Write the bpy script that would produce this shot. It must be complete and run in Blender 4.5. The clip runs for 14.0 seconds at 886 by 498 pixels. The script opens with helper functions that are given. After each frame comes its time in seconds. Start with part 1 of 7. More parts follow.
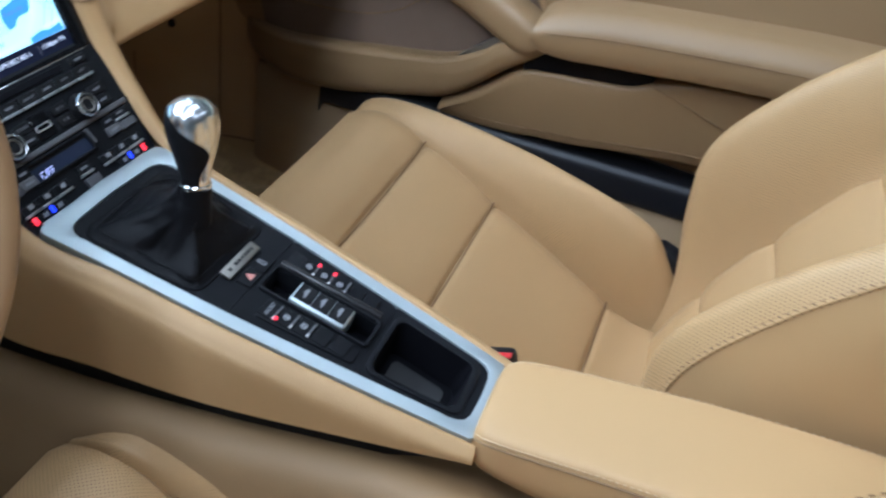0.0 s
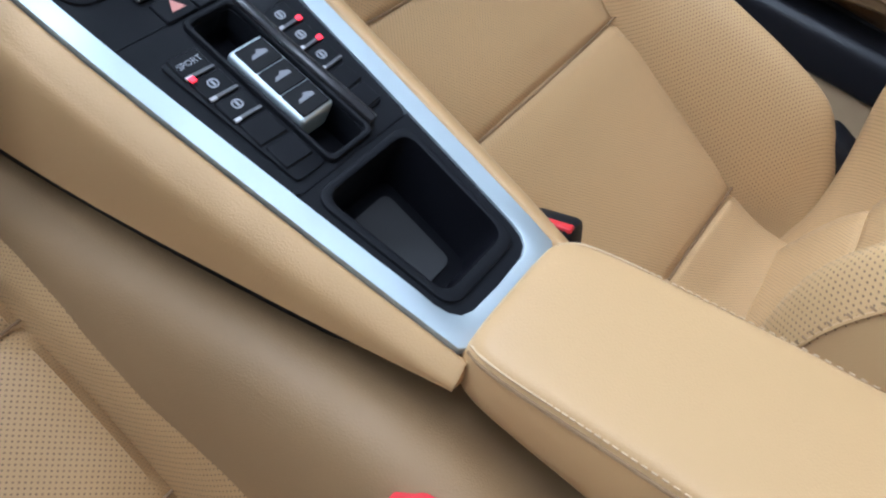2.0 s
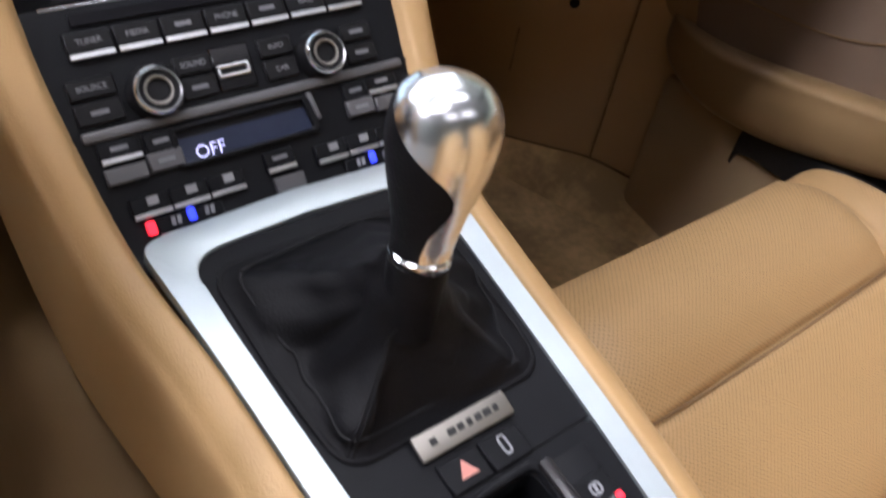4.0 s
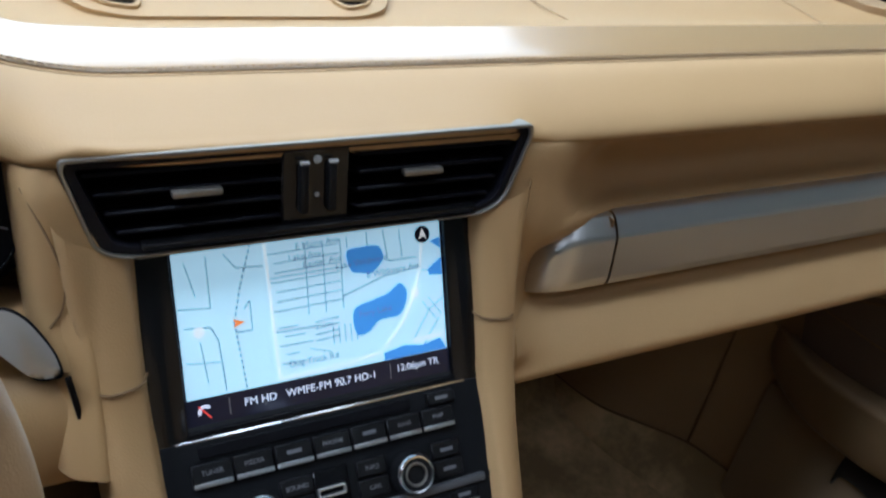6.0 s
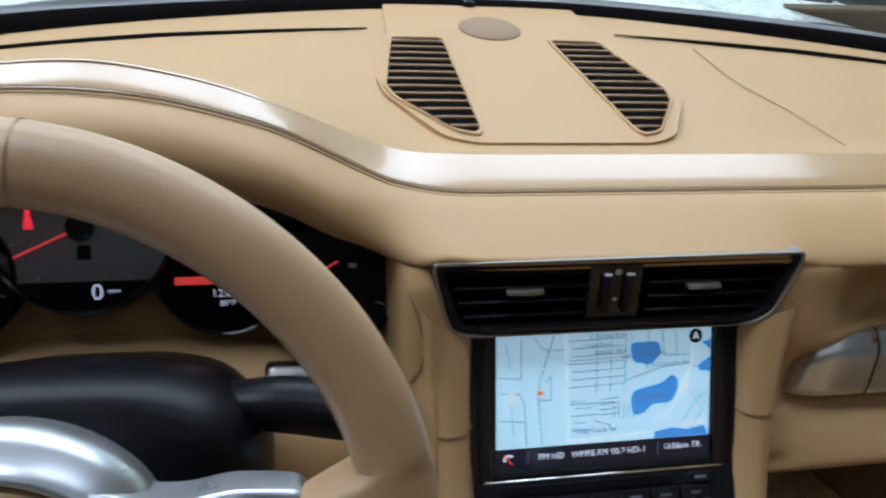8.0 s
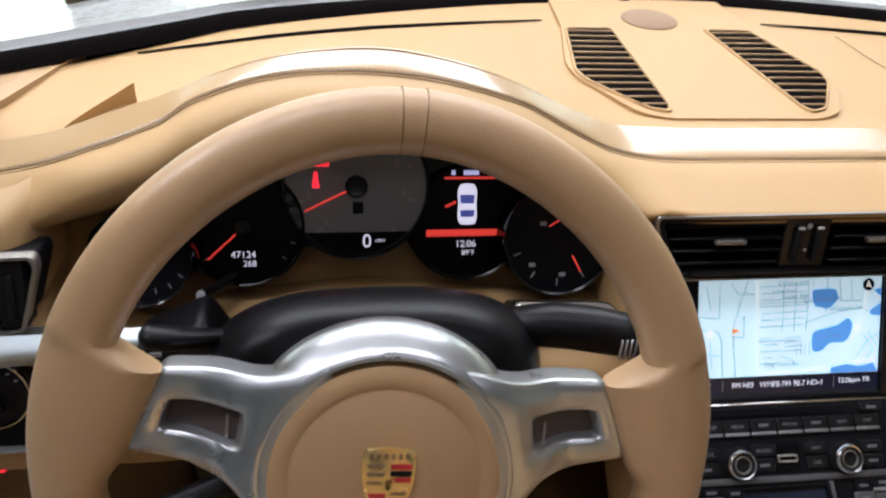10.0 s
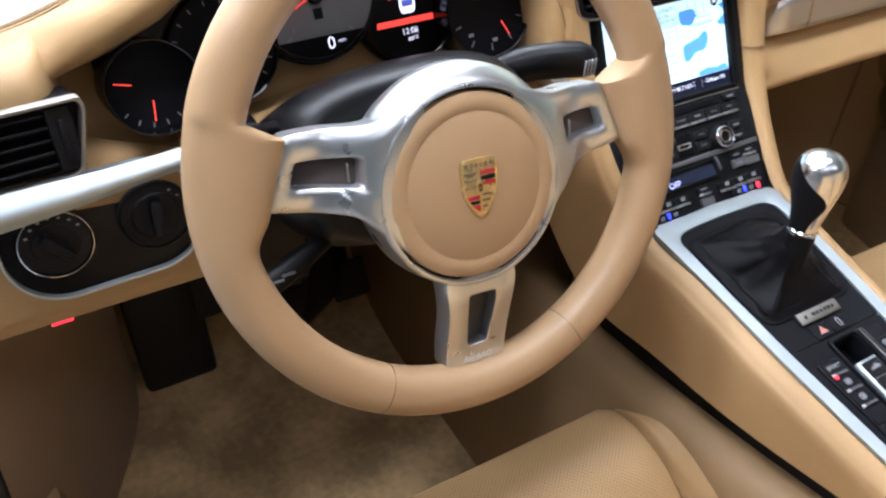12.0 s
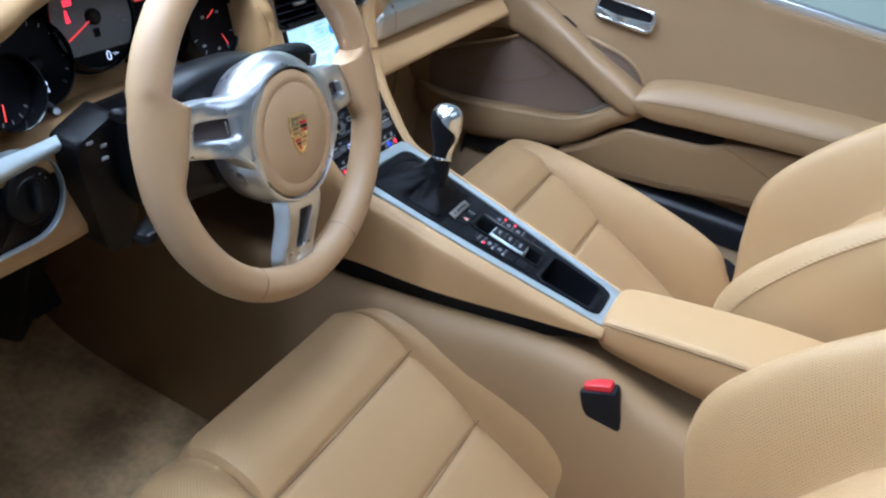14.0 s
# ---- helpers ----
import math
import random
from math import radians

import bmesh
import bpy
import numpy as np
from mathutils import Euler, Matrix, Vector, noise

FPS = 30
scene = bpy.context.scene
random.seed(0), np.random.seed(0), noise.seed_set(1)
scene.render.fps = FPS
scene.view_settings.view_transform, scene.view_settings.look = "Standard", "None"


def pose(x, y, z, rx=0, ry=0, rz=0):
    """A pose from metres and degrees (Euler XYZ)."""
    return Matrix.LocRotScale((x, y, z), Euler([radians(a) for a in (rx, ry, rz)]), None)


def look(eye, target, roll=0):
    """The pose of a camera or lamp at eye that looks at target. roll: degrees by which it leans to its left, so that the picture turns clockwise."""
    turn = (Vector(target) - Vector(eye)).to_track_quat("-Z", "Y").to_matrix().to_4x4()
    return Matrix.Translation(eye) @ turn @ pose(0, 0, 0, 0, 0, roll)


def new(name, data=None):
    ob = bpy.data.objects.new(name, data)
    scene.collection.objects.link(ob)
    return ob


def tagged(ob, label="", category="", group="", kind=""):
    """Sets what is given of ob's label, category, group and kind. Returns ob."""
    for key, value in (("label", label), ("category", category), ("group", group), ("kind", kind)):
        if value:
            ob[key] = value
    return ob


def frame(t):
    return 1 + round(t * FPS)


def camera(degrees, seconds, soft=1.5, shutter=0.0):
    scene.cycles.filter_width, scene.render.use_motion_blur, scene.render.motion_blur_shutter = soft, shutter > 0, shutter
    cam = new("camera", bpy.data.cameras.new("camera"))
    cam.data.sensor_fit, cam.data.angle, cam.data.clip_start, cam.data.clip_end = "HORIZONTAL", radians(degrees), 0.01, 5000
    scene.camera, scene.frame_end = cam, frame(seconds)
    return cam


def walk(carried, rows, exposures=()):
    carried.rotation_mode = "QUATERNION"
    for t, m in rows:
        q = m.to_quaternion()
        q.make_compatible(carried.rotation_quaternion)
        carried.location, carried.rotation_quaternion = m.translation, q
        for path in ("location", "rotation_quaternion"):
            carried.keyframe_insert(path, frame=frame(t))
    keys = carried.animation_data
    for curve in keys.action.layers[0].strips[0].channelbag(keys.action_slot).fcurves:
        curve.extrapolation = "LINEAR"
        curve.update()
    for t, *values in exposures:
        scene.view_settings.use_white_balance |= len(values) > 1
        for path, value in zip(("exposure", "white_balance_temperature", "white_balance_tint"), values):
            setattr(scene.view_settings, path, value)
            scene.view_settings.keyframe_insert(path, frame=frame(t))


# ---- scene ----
cam = camera(56.63, 14.0, soft=2.2, shutter=0.3)
# seconds, x, y, z, and the turn in degrees
PATH = [
    (0.0, -0.4840, -0.5569, 0.9407, 51.10, -10.02, -68.89),
    (0.5, -0.4334, -0.5432, 0.9045, 47.37, -9.97, -59.12),
    (1.0, -0.3728, -0.5405, 0.8435, 45.30, -11.35, -54.00),
    (1.5, -0.3104, -0.5318, 0.7903, 42.12, -12.41, -52.82),
    (2.0, -0.2646, -0.5549, 0.7461, 37.22, -14.03, -54.45),
    (2.5, -0.2301, -0.5184, 0.7179, 38.05, -11.97, -51.73),
    (3.0, -0.2086, -0.4742, 0.7094, 40.62, -9.63, -45.77),
    (3.5, -0.1864, -0.4443, 0.7163, 44.25, -8.44, -41.05),
    (4.0, -0.1653, -0.4023, 0.7414, 47.62, -8.38, -37.14),
    (4.2, -0.1600, -0.3857, 0.7515, 48.94, -8.59, -36.45),
    (6.3, -0.1428, -0.3544, 0.9032, 58.81, -9.36, -25.39),
    (6.5, -0.1493, -0.3627, 0.9159, 59.64, -9.76, -24.51),
    (7.0, -0.1627, -0.3789, 0.9257, 60.82, -9.04, -22.93),
    (7.5, -0.1883, -0.3914, 0.9409, 60.18, -7.02, -17.44),
    (8.0, -0.2132, -0.4068, 0.9630, 58.29, -4.80, -10.43),
    (8.5, -0.2544, -0.4153, 0.9809, 58.39, -2.99, -6.82),
    (8.7, -0.2704, -0.4168, 0.9870, 58.58, -2.84, -5.45),
    (10.8, -0.4083, -0.5367, 0.9729, 54.07, -2.14, -11.99),
    (11.0, -0.4241, -0.5453, 0.9647, 52.61, -1.49, -13.93),
    (11.5, -0.4836, -0.5560, 0.9591, 50.81, -0.67, -20.47),
    (12.0, -0.5654, -0.5591, 0.9712, 49.66, -1.50, -29.12),
    (12.5, -0.6778, -0.5468, 0.9933, 49.81, -7.10, -38.38),
    (13.0, -0.7740, -0.5244, 1.0078, 52.35, -9.49, -52.47),
    (13.3, -0.8178, -0.5452, 1.0058, 52.48, -9.89, -54.26),
    (13.5, -0.8512, -0.5698, 1.0203, 53.23, -10.26, -56.02),
    (13.7, -0.8921, -0.5811, 1.0182, 55.46, -10.25, -59.82),
    (14.0, -0.9535, -0.5864, 1.0294, 56.50, -12.08, -63.16),
]
walk(cam, [(t, pose(x, y, z, rx, ry, rz)) for t, x, y, z, rx, ry, rz in PATH],
     exposures=[(0.0, -0.18, 5400, 14), (0.6, -0.18, 5400, 15), (1.2, -0.07, 5400, 16), (2.3, -0.10, 5450, 18), (3.0, -0.20, 6500, 23), (4.2, 0.18, 6600, 27), (6.3, -0.96, 5500, 14), (8.7, -1.12, 5950, 19), (10.8, -0.10, 6750, 26),
                (12.5, 0.42, 5850, 21), (13.5, 0.20, 5300, 17), (14.0, 0.16, 5200, 16)])

# ---- light: a showroom with bright ceiling panels, roof of the car folded down ----
world = bpy.data.worlds.new("showroom_air")
scene.world = world
world.use_nodes = True
world.node_tree.nodes["Background"].inputs[0].default_value = (0.85, 0.93, 1.0, 1)
world.node_tree.nodes["Background"].inputs[1].default_value = 0.04


def area_lamp(name, at, target, sx, sy, watts, colour):
    data = bpy.data.lights.new(name, "AREA")
    data.shape, data.size, data.size_y = "RECTANGLE", sx, sy
    data.energy, data.color = watts, colour
    ob = new(name, data)
    ob.matrix_world = look(at, target)
    return ob


# x, y, length, depth, watts
LAMPS = [(-1.36, 2.25, 1.34, 1.9, 59), (0.0, 2.25, 1.34, 1.9, 59), (1.36, 2.25, 1.34, 1.9, 59), (-0.9, -0.3, 1.2, 0.5, 25), (0.7, -0.05, 1.2, 0.5, 10),
         (-0.9, -1.9, 1.28, 0.5, 2), (0.9, -1.9, 1.28, 0.5, 2), (-2.7, 0.30, 1.28, 0.5, 64)]
for lx, ly, sx, sy, watts in LAMPS:
    area_lamp("ceiling_lamp", (lx, ly, 2.86), (lx, ly, 0), sx, sy, watts, (0.86, 0.95, 1.0))

# ---- building helpers ----
BASE = {}


def thing(name, at, label, category, group="", kind=""):
    ob = new(name)
    ob.empty_display_size = 0.02
    ob.location = at
    BASE[ob.name] = Vector(at)
    return tagged(ob, label, category, group, kind)


def part(name, bm, material, parent=None, label="", angle=40, smooth=True):
    """One mesh object; bm is in world metres, the parent's place is taken off."""
    base = BASE[parent.name] if parent else Vector((0, 0, 0))
    if base.length:
        bmesh.ops.translate(bm, verts=bm.verts[:], vec=-base)
    bmesh.ops.recalc_face_normals(bm, faces=bm.faces[:])
    me = bpy.data.meshes.new(name)
    bm.to_mesh(me)
    bm.free()
    if smooth:
        me.shade_smooth()
        me.set_sharp_from_angle(angle=radians(angle))
    me.materials.append(material)
    ob = new(name, me)
    if parent:
        ob.parent = parent
        BASE[ob.name] = base
    else:
        BASE[ob.name] = Vector((0, 0, 0))
    if label:
        ob["label"] = label
    return ob


def cr(points, n, closed=False, knots=None):
    """Points on a smooth curve through the given ones."""
    P = np.asarray(points, float)
    m = len(P)
    if knots is None:
        knots = np.linspace(0, m if closed else m - 1, n, endpoint=not closed)
    i = np.floor(knots).astype(int)
    if not closed:
        i = np.minimum(i, m - 2)
    s = (knots - i).reshape((-1,) + (1,) * (P.ndim - 1))
    if closed:
        a, b, c, d = P[(i - 1) % m], P[i % m], P[(i + 1) % m], P[(i + 2) % m]
    else:
        Q = np.concatenate([2 * P[:1] - P[1:2], P, 2 * P[-1:] - P[-2:-1]])
        a, b, c, d = Q[i], Q[i + 1], Q[i + 2], Q[i + 3]
    return 0.5 * (2 * b + (c - a) * s + (2 * a - 5 * b + 4 * c - d) * s ** 2 + (3 * b - a - 3 * c + d) * s ** 3)


def skin(G, cu=False, cv=False, bm=None, caps=False):
    """A sheet over a grid of points, with its lengths in metres as UV."""
    G = np.asarray(G, float)
    nu, nv = G.shape[:2]
    bm = bm or bmesh.new()
    uv = bm.loops.layers.uv.verify()
    V = [[bm.verts.new(G[i, j]) for j in range(nv)] for i in range(nu)]
    du = np.concatenate([[0], np.cumsum(np.linalg.norm(np.diff(G, axis=0), axis=2).mean(1))])
    dv = np.concatenate([[0], np.cumsum(np.linalg.norm(np.diff(G, axis=1), axis=2).mean(0))])
    du, dv = np.append(du, du[-1] * (1 + 1 / nu)), np.append(dv, dv[-1] * (1 + 1 / nv))
    for i in range(nu if cu else nu - 1):
        for j in range(nv if cv else nv - 1):
            ids = [(i, j), (i + 1, j), (i + 1, j + 1), (i, j + 1)]
            f = bm.faces.new([V[a % nu][b % nv] for a, b in ids])
            for loop, (a, b) in zip(f.loops, ids):
                loop[uv].uv = (du[a], dv[b])
    if caps and cv:
        bm.faces.new(V[0][::-1]), bm.faces.new(V[-1])
    return bm


def surf(ctrl, nu, nv, cu=False, cv=False, caps=False):
    G = cr(ctrl, nu, cu)
    G = np.swapaxes(cr(np.swapaxes(G, 0, 1), nv, cv), 0, 1)
    return skin(G, cu, cv, caps=caps)


def add(dst, src):
    me = bpy.data.meshes.new("join")
    src.to_mesh(me)
    src.free()
    dst.from_mesh(me)
    bpy.data.meshes.remove(me)
    return dst


def put(bm, m):
    bmesh.ops.transform(bm, matrix=m, verts=bm.verts[:])
    return bm


def plane(origin, u, v):
    """A frame on a sloping face: u along it, v up it, the third axis out of it."""
    u, v = Vector(u).normalized(), Vector(v).normalized()
    n = u.cross(v)
    return Matrix(((u.x, v.x, n.x, origin[0]), (u.y, v.y, n.y, origin[1]), (u.z, v.z, n.z, origin[2]), (0, 0, 0, 1)))


def rbox(sx, sy, sz, bevel=0.001, seg=2, m=None, at=(0, 0, 0)):
    bm = bmesh.new()
    bmesh.ops.create_cube(bm, size=1)
    bmesh.ops.scale(bm, vec=(sx, sy, sz), verts=bm.verts[:])
    if bevel:
        bmesh.ops.bevel(bm, geom=bm.edges[:], offset=bevel, segments=seg, profile=0.5, affect="EDGES")
    bmesh.ops.translate(bm, verts=bm.verts[:], vec=at)
    return put(bm, m) if m else bm


def rounded(w, h, r, n=5, cx=0.0, cy=0.0):
    pts = []
    for sx, sy, a0 in ((1, 1, 0), (-1, 1, 90), (-1, -1, 180), (1, -1, 270)):
        for k in range(n + 1):
            a = radians(a0 + 90 * k / n)
            pts.append((cx + sx * (w / 2 - r) + r * math.cos(a), cy + sy * (h / 2 - r) + r * math.sin(a)))
    return pts


def soften(poly, r, n=4):
    """Rounds the corners of a polygon."""
    out, m = [], len(poly)
    for i in range(m):
        a, b, c = (np.array(poly[k % m], float) for k in (i - 1, i, i + 1))
        rr = min(r, np.linalg.norm(a - b) * 0.45, np.linalg.norm(c - b) * 0.45)
        p, q = b + (a - b) / np.linalg.norm(a - b) * rr, b + (c - b) / np.linalg.norm(c - b) * rr
        for k in range(n + 1):
            s = k / n
            out.append(tuple((1 - s) ** 2 * p + 2 * s * (1 - s) * b + s ** 2 * q))
    return out


def prism(poly, z0, z1, m=None, bevel=0.0, seg=2):
    bm = bmesh.new()
    lo = [bm.verts.new((x, y, z0)) for x, y in poly]
    hi = [bm.verts.new((x, y, z1)) for x, y in poly]
    n = len(poly)
    bm.faces.new(lo[::-1])
    top = bm.faces.new(hi)
    for i in range(n):
        bm.faces.new((lo[i], lo[(i + 1) % n], hi[(i + 1) % n], hi[i]))
    if bevel:
        bmesh.ops.bevel(bm, geom=list(top.edges), offset=bevel, segments=seg, profile=0.5, affect="EDGES")
    return put(bm, m) if m else bm


def ring(outer, inner, z0, z1, m=None, bevel=0.0):
    """A flat frame between two outlines with as many points each."""
    bm = bmesh.new()
    n = len(outer)
    rows = [[bm.verts.new((x, y, z)) for x, y in poly] for poly, z in ((outer, z0), (outer, z1), (inner, z1), (inner, z0))]
    for a, b in zip(rows, rows[1:] + rows[:1]):
        for i in range(n):
            bm.faces.new((a[i], a[(i + 1) % n], b[(i + 1) % n], b[i]))
    if bevel:
        hi = set(rows[1] + rows[2])
        ed = [e for e in bm.edges if e.verts[0] in hi and e.verts[1] in hi and not (e.verts[0] in rows[1] and e.verts[1] in rows[2]) and not (e.verts[0] in rows[2] and e.verts[1] in rows[1])]
        bmesh.ops.bevel(bm, geom=ed, offset=bevel, segments=2, profile=0.5, affect="EDGES")
    return put(bm, m) if m else bm


def by_angle(poly, c, n):
    """n points of a star-shaped outline at even angles round c."""
    out = []
    P = [np.array(p, float) - c for p in poly]
    for k in range(n):
        a = 2 * math.pi * k / n
        d = np.array([math.cos(a), math.sin(a)])
        best = None
        for p, q in zip(P, P[1:] + P[:1]):
            e = q - p
            den = d[0] * e[1] - d[1] * e[0]
            if abs(den) < 1e-12:
                continue
            t = (p[0] * e[1] - p[1] * e[0]) / den
            s = (p[0] * d[1] - p[1] * d[0]) / den
            if t > 0 and -1e-9 <= s <= 1 + 1e-9 and (best is None or t > best):
                best = t
        out.append((c[0] + d[0] * best, c[1] + d[1] * best))
    return out


def lathe(profile, n=32, m=None):
    bm = bmesh.new()
    a = np.linspace(0, 2 * math.pi, n, endpoint=False)
    G = np.array([[(r * math.cos(t), r * math.sin(t), z) for t in a] for r, z in profile])
    skin(G, cv=True, bm=bm)
    bmesh.ops.remove_doubles(bm, verts=bm.verts[:], dist=1e-6)
    return put(bm, m) if m else bm


def tube(points, radius, n=10, samples=40, closed=False, caps=True, flat=1.0, up=(0, 0, 1)):
    P = cr(points, samples, closed)
    R = np.interp(np.linspace(0, 1, samples), np.linspace(0, 1, len(radius)), radius) if np.ndim(radius) else np.full(samples, radius)
    T = np.roll(P, -1, 0) - np.roll(P, 1, 0)
    if not closed:
        T[0], T[-1] = P[1] - P[0], P[-1] - P[-2]
    G = []
    for p, t, r in zip(P, T, R):
        t = t / np.linalg.norm(t)
        s = np.cross(t, up)
        s = s / np.linalg.norm(s)
        w = np.cross(s, t)
        G.append([p + r * (math.cos(a) * s + flat * math.sin(a) * w) for a in np.linspace(0, 2 * math.pi, n, endpoint=False)])
    return skin(np.array(G), cu=closed, cv=True, caps=caps and not closed)


def words(name, text, size, m, material, parent, align="CENTER", depth=0.0, label=""):
    curve = bpy.data.curves.new(name, "FONT")
    curve.body, curve.size, curve.align_x, curve.align_y, curve.extrude = text, size, align, "CENTER", depth
    ob = bpy.data.objects.new(name, curve)
    scene.collection.objects.link(ob)
    bpy.context.view_layer.update()
    me = bpy.data.meshes.new_from_object(ob.evaluated_get(bpy.context.evaluated_depsgraph_get()))
    bpy.data.objects.remove(ob)
    bm = bmesh.new()
    bm.from_mesh(me)
    put(bm, m)
    return part(name, bm, material, parent, label, smooth=False)


def near(table, x):
    """Rows of (x, a, b, ...), read between by smooth steps."""
    T = np.array(table, float)
    xs = T[:, 0]
    i = int(np.clip(np.searchsorted(xs, x) - 1, 0, len(xs) - 2))
    s = float(np.clip((x - xs[i]) / (xs[i + 1] - xs[i]), 0, 1))
    return cr(T[:, 1:], 1, knots=np.array([i + s]))[0]

# ---- materials ----
def mat(name, colour, rough=0.5, metal=0.0, vary=0.06, vscale=9.0, grain=0.0, gscale=700.0, gkind="noise", rvary=0.06, coat=0.0,
        emit=0.0, sheen=0.0, spec=0.5, patchy=False):
    m = bpy.data.materials.new(name)
    m.use_nodes = True
    nt = m.node_tree
    N, L = nt.nodes, nt.links
    b = N["Principled BSDF"]
    co = N.new("ShaderNodeTexCoord")
    n1 = N.new("ShaderNodeTexNoise")
    n1.inputs["Scale"].default_value, n1.inputs["Detail"].default_value = vscale, 5
    L.new(co.outputs["Object"], n1.inputs["Vector"])
    mix = N.new("ShaderNodeMix")
    mix.data_type = "RGBA"
    mix.inputs[6].default_value = (*[c * (1 - vary) for c in colour], 1)
    mix.inputs[7].default_value = (*[min(1, c * (1 + vary)) for c in colour], 1)
    if patchy:
        steep = N.new("ShaderNodeMapRange")
        steep.inputs[1].default_value, steep.inputs[2].default_value = 0.38, 0.66
        fine = N.new("ShaderNodeTexNoise")
        fine.inputs["Scale"].default_value, fine.inputs["Detail"].default_value = vscale * 9, 8
        L.new(co.outputs["Object"], fine.inputs["Vector"])
        both = N.new("ShaderNodeMath")
        both.operation = "MULTIPLY_ADD"
        both.inputs[1].default_value = 0.32
        shift = N.new("ShaderNodeMath")
        shift.operation = "SUBTRACT"
        shift.inputs[1].default_value = 0.16
        L.new(fine.outputs["Fac"], both.inputs[0])
        L.new(n1.outputs["Fac"], shift.inputs[0])
        L.new(shift.outputs[0], both.inputs[2])
        L.new(both.outputs[0], steep.inputs[0])
        L.new(steep.outputs[0], mix.inputs[0])
    else:
        L.new(n1.outputs["Fac"], mix.inputs[0])
    L.new(mix.outputs[2], b.inputs["Base Color"])
    mr = N.new("ShaderNodeMapRange")
    mr.inputs[3].default_value, mr.inputs[4].default_value = rough - rvary, rough + rvary
    n2 = N.new("ShaderNodeTexNoise")
    n2.inputs["Scale"].default_value, n2.inputs["Detail"].default_value = vscale * 6, 4
    L.new(co.outputs["Object"], n2.inputs["Vector"])
    L.new(n2.outputs["Fac"], mr.inputs[0])
    L.new(mr.outputs[0], b.inputs["Roughness"])
    b.inputs["Metallic"].default_value = metal
    b.inputs["Coat Weight"].default_value = coat
    b.inputs["Coat Roughness"].default_value = 0.08
    b.inputs["Sheen Weight"].default_value = sheen
    b.inputs["Specular IOR Level"].default_value = spec
    if grain:
        bump = N.new("ShaderNodeBump")
        bump.inputs["Strength"].default_value, bump.inputs["Distance"].default_value = grain, 0.0006
        if gkind == "cells":
            g = N.new("ShaderNodeTexVoronoi")
            g.inputs["Scale"].default_value = gscale
            L.new(g.outputs["Distance"], bump.inputs["Height"])
        else:
            g = N.new("ShaderNodeTexNoise")
            g.inputs["Scale"].default_value, g.inputs["Detail"].default_value = gscale, 6
            L.new(g.outputs["Fac"], bump.inputs["Height"])
        L.new(co.outputs["Object"], g.inputs["Vector"])
        L.new(bump.outputs[0], b.inputs["Normal"])
    if emit:
        b.inputs["Emission Color"].default_value = (*colour, 1)
        b.inputs["Emission Strength"].default_value = emit
    return m


TAN = (0.425, 0.264, 0.118)
leather = mat("tan_leather", TAN, 0.47, vary=0.07, vscale=5, spec=0.36, grain=0.2, gscale=900, gkind="cells")
leather_dash = mat("dash_leather", TAN, 0.48, vary=0.05, vscale=4, spec=0.24, grain=0.09, gscale=1100, gkind="cells", rvary=0.02)
leather_band = mat("smooth_leather", TAN, 0.26, vary=0.03, vscale=4, spec=1.0, coat=0.7, grain=0.02, gscale=1500, rvary=0.02)
leather_rim = mat("rim_leather", (0.392, 0.246, 0.126), 0.37, vary=0.07, vscale=14, grain=0.16, gscale=1000, gkind="cells")
tan_plastic = mat("tan_plastic", (0.40, 0.252, 0.124), 0.5, vary=0.04, grain=0.1, gscale=1300)
# same tan leather as TAN, darkened: the door's shade is put into its colour
shaded_door_leather = mat("shaded_door_leather", (0.250, 0.155, 0.071), 0.46, vary=0.05, vscale=5, grain=0.12, gscale=900, gkind="cells")
carpet = mat("tan_carpet", (0.62, 0.425, 0.210), 0.95, vary=0.33, vscale=9, patchy=True, grain=0.9, gscale=420, sheen=0.25, spec=0.1)
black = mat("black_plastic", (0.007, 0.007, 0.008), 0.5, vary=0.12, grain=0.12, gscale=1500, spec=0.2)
deck = mat("console_plastic", (0.0075, 0.008, 0.0095), 0.46, vary=0.12, vscale=12, grain=0.1, gscale=1500, spec=0.12)
gloss = mat("gloss_black", (0.005, 0.005, 0.006), 0.14, spec=0.35, vary=0.1, rvary=0.03)
boot_leather = mat("black_leather", (0.006, 0.006, 0.007), 0.46, vary=0.2, vscale=20, grain=0.2, gscale=800, gkind="cells", spec=0.1)
rubber = mat("black_rubber", (0.018, 0.018, 0.018), 0.62, vary=0.15, grain=0.3, gscale=900)
silver = mat("satin_aluminium", (0.50, 0.565, 0.585), 0.46, metal=0.76, vary=0.09, vscale=34, rvary=0.05, grain=0.03, gscale=2000)
vent_silver = mat("dull_aluminium", (0.32, 0.30, 0.27), 0.5, metal=1.0, vary=0.04, vscale=40, rvary=0.08)
silver_soft = mat("brushed_aluminium", (0.80, 0.82, 0.84), 0.32, metal=1.0, vary=0.04, vscale=40, rvary=0.08)
trim_silver = mat("silver_trim_paint", (0.62, 0.605, 0.58), 0.30, metal=0.90, vary=0.03, vscale=12, rvary=0.02)
chrome = mat("chrome", (0.86, 0.87, 0.89), 0.17, metal=1.0, vary=0.02, rvary=0.03)
spoke_metal = mat("spoke_aluminium", (0.60, 0.62, 0.64), 0.29, metal=0.95, vary=0.04, rvary=0.05)
thread = mat("tan_thread", (0.47, 0.33, 0.19), 0.8, vary=0.1)
seam_dark = mat("seam_shadow", (0.20, 0.118, 0.054), 0.85, vary=0.1)
white_mark = mat("white_print", (0.48, 0.48, 0.48), 0.5, vary=0.02)
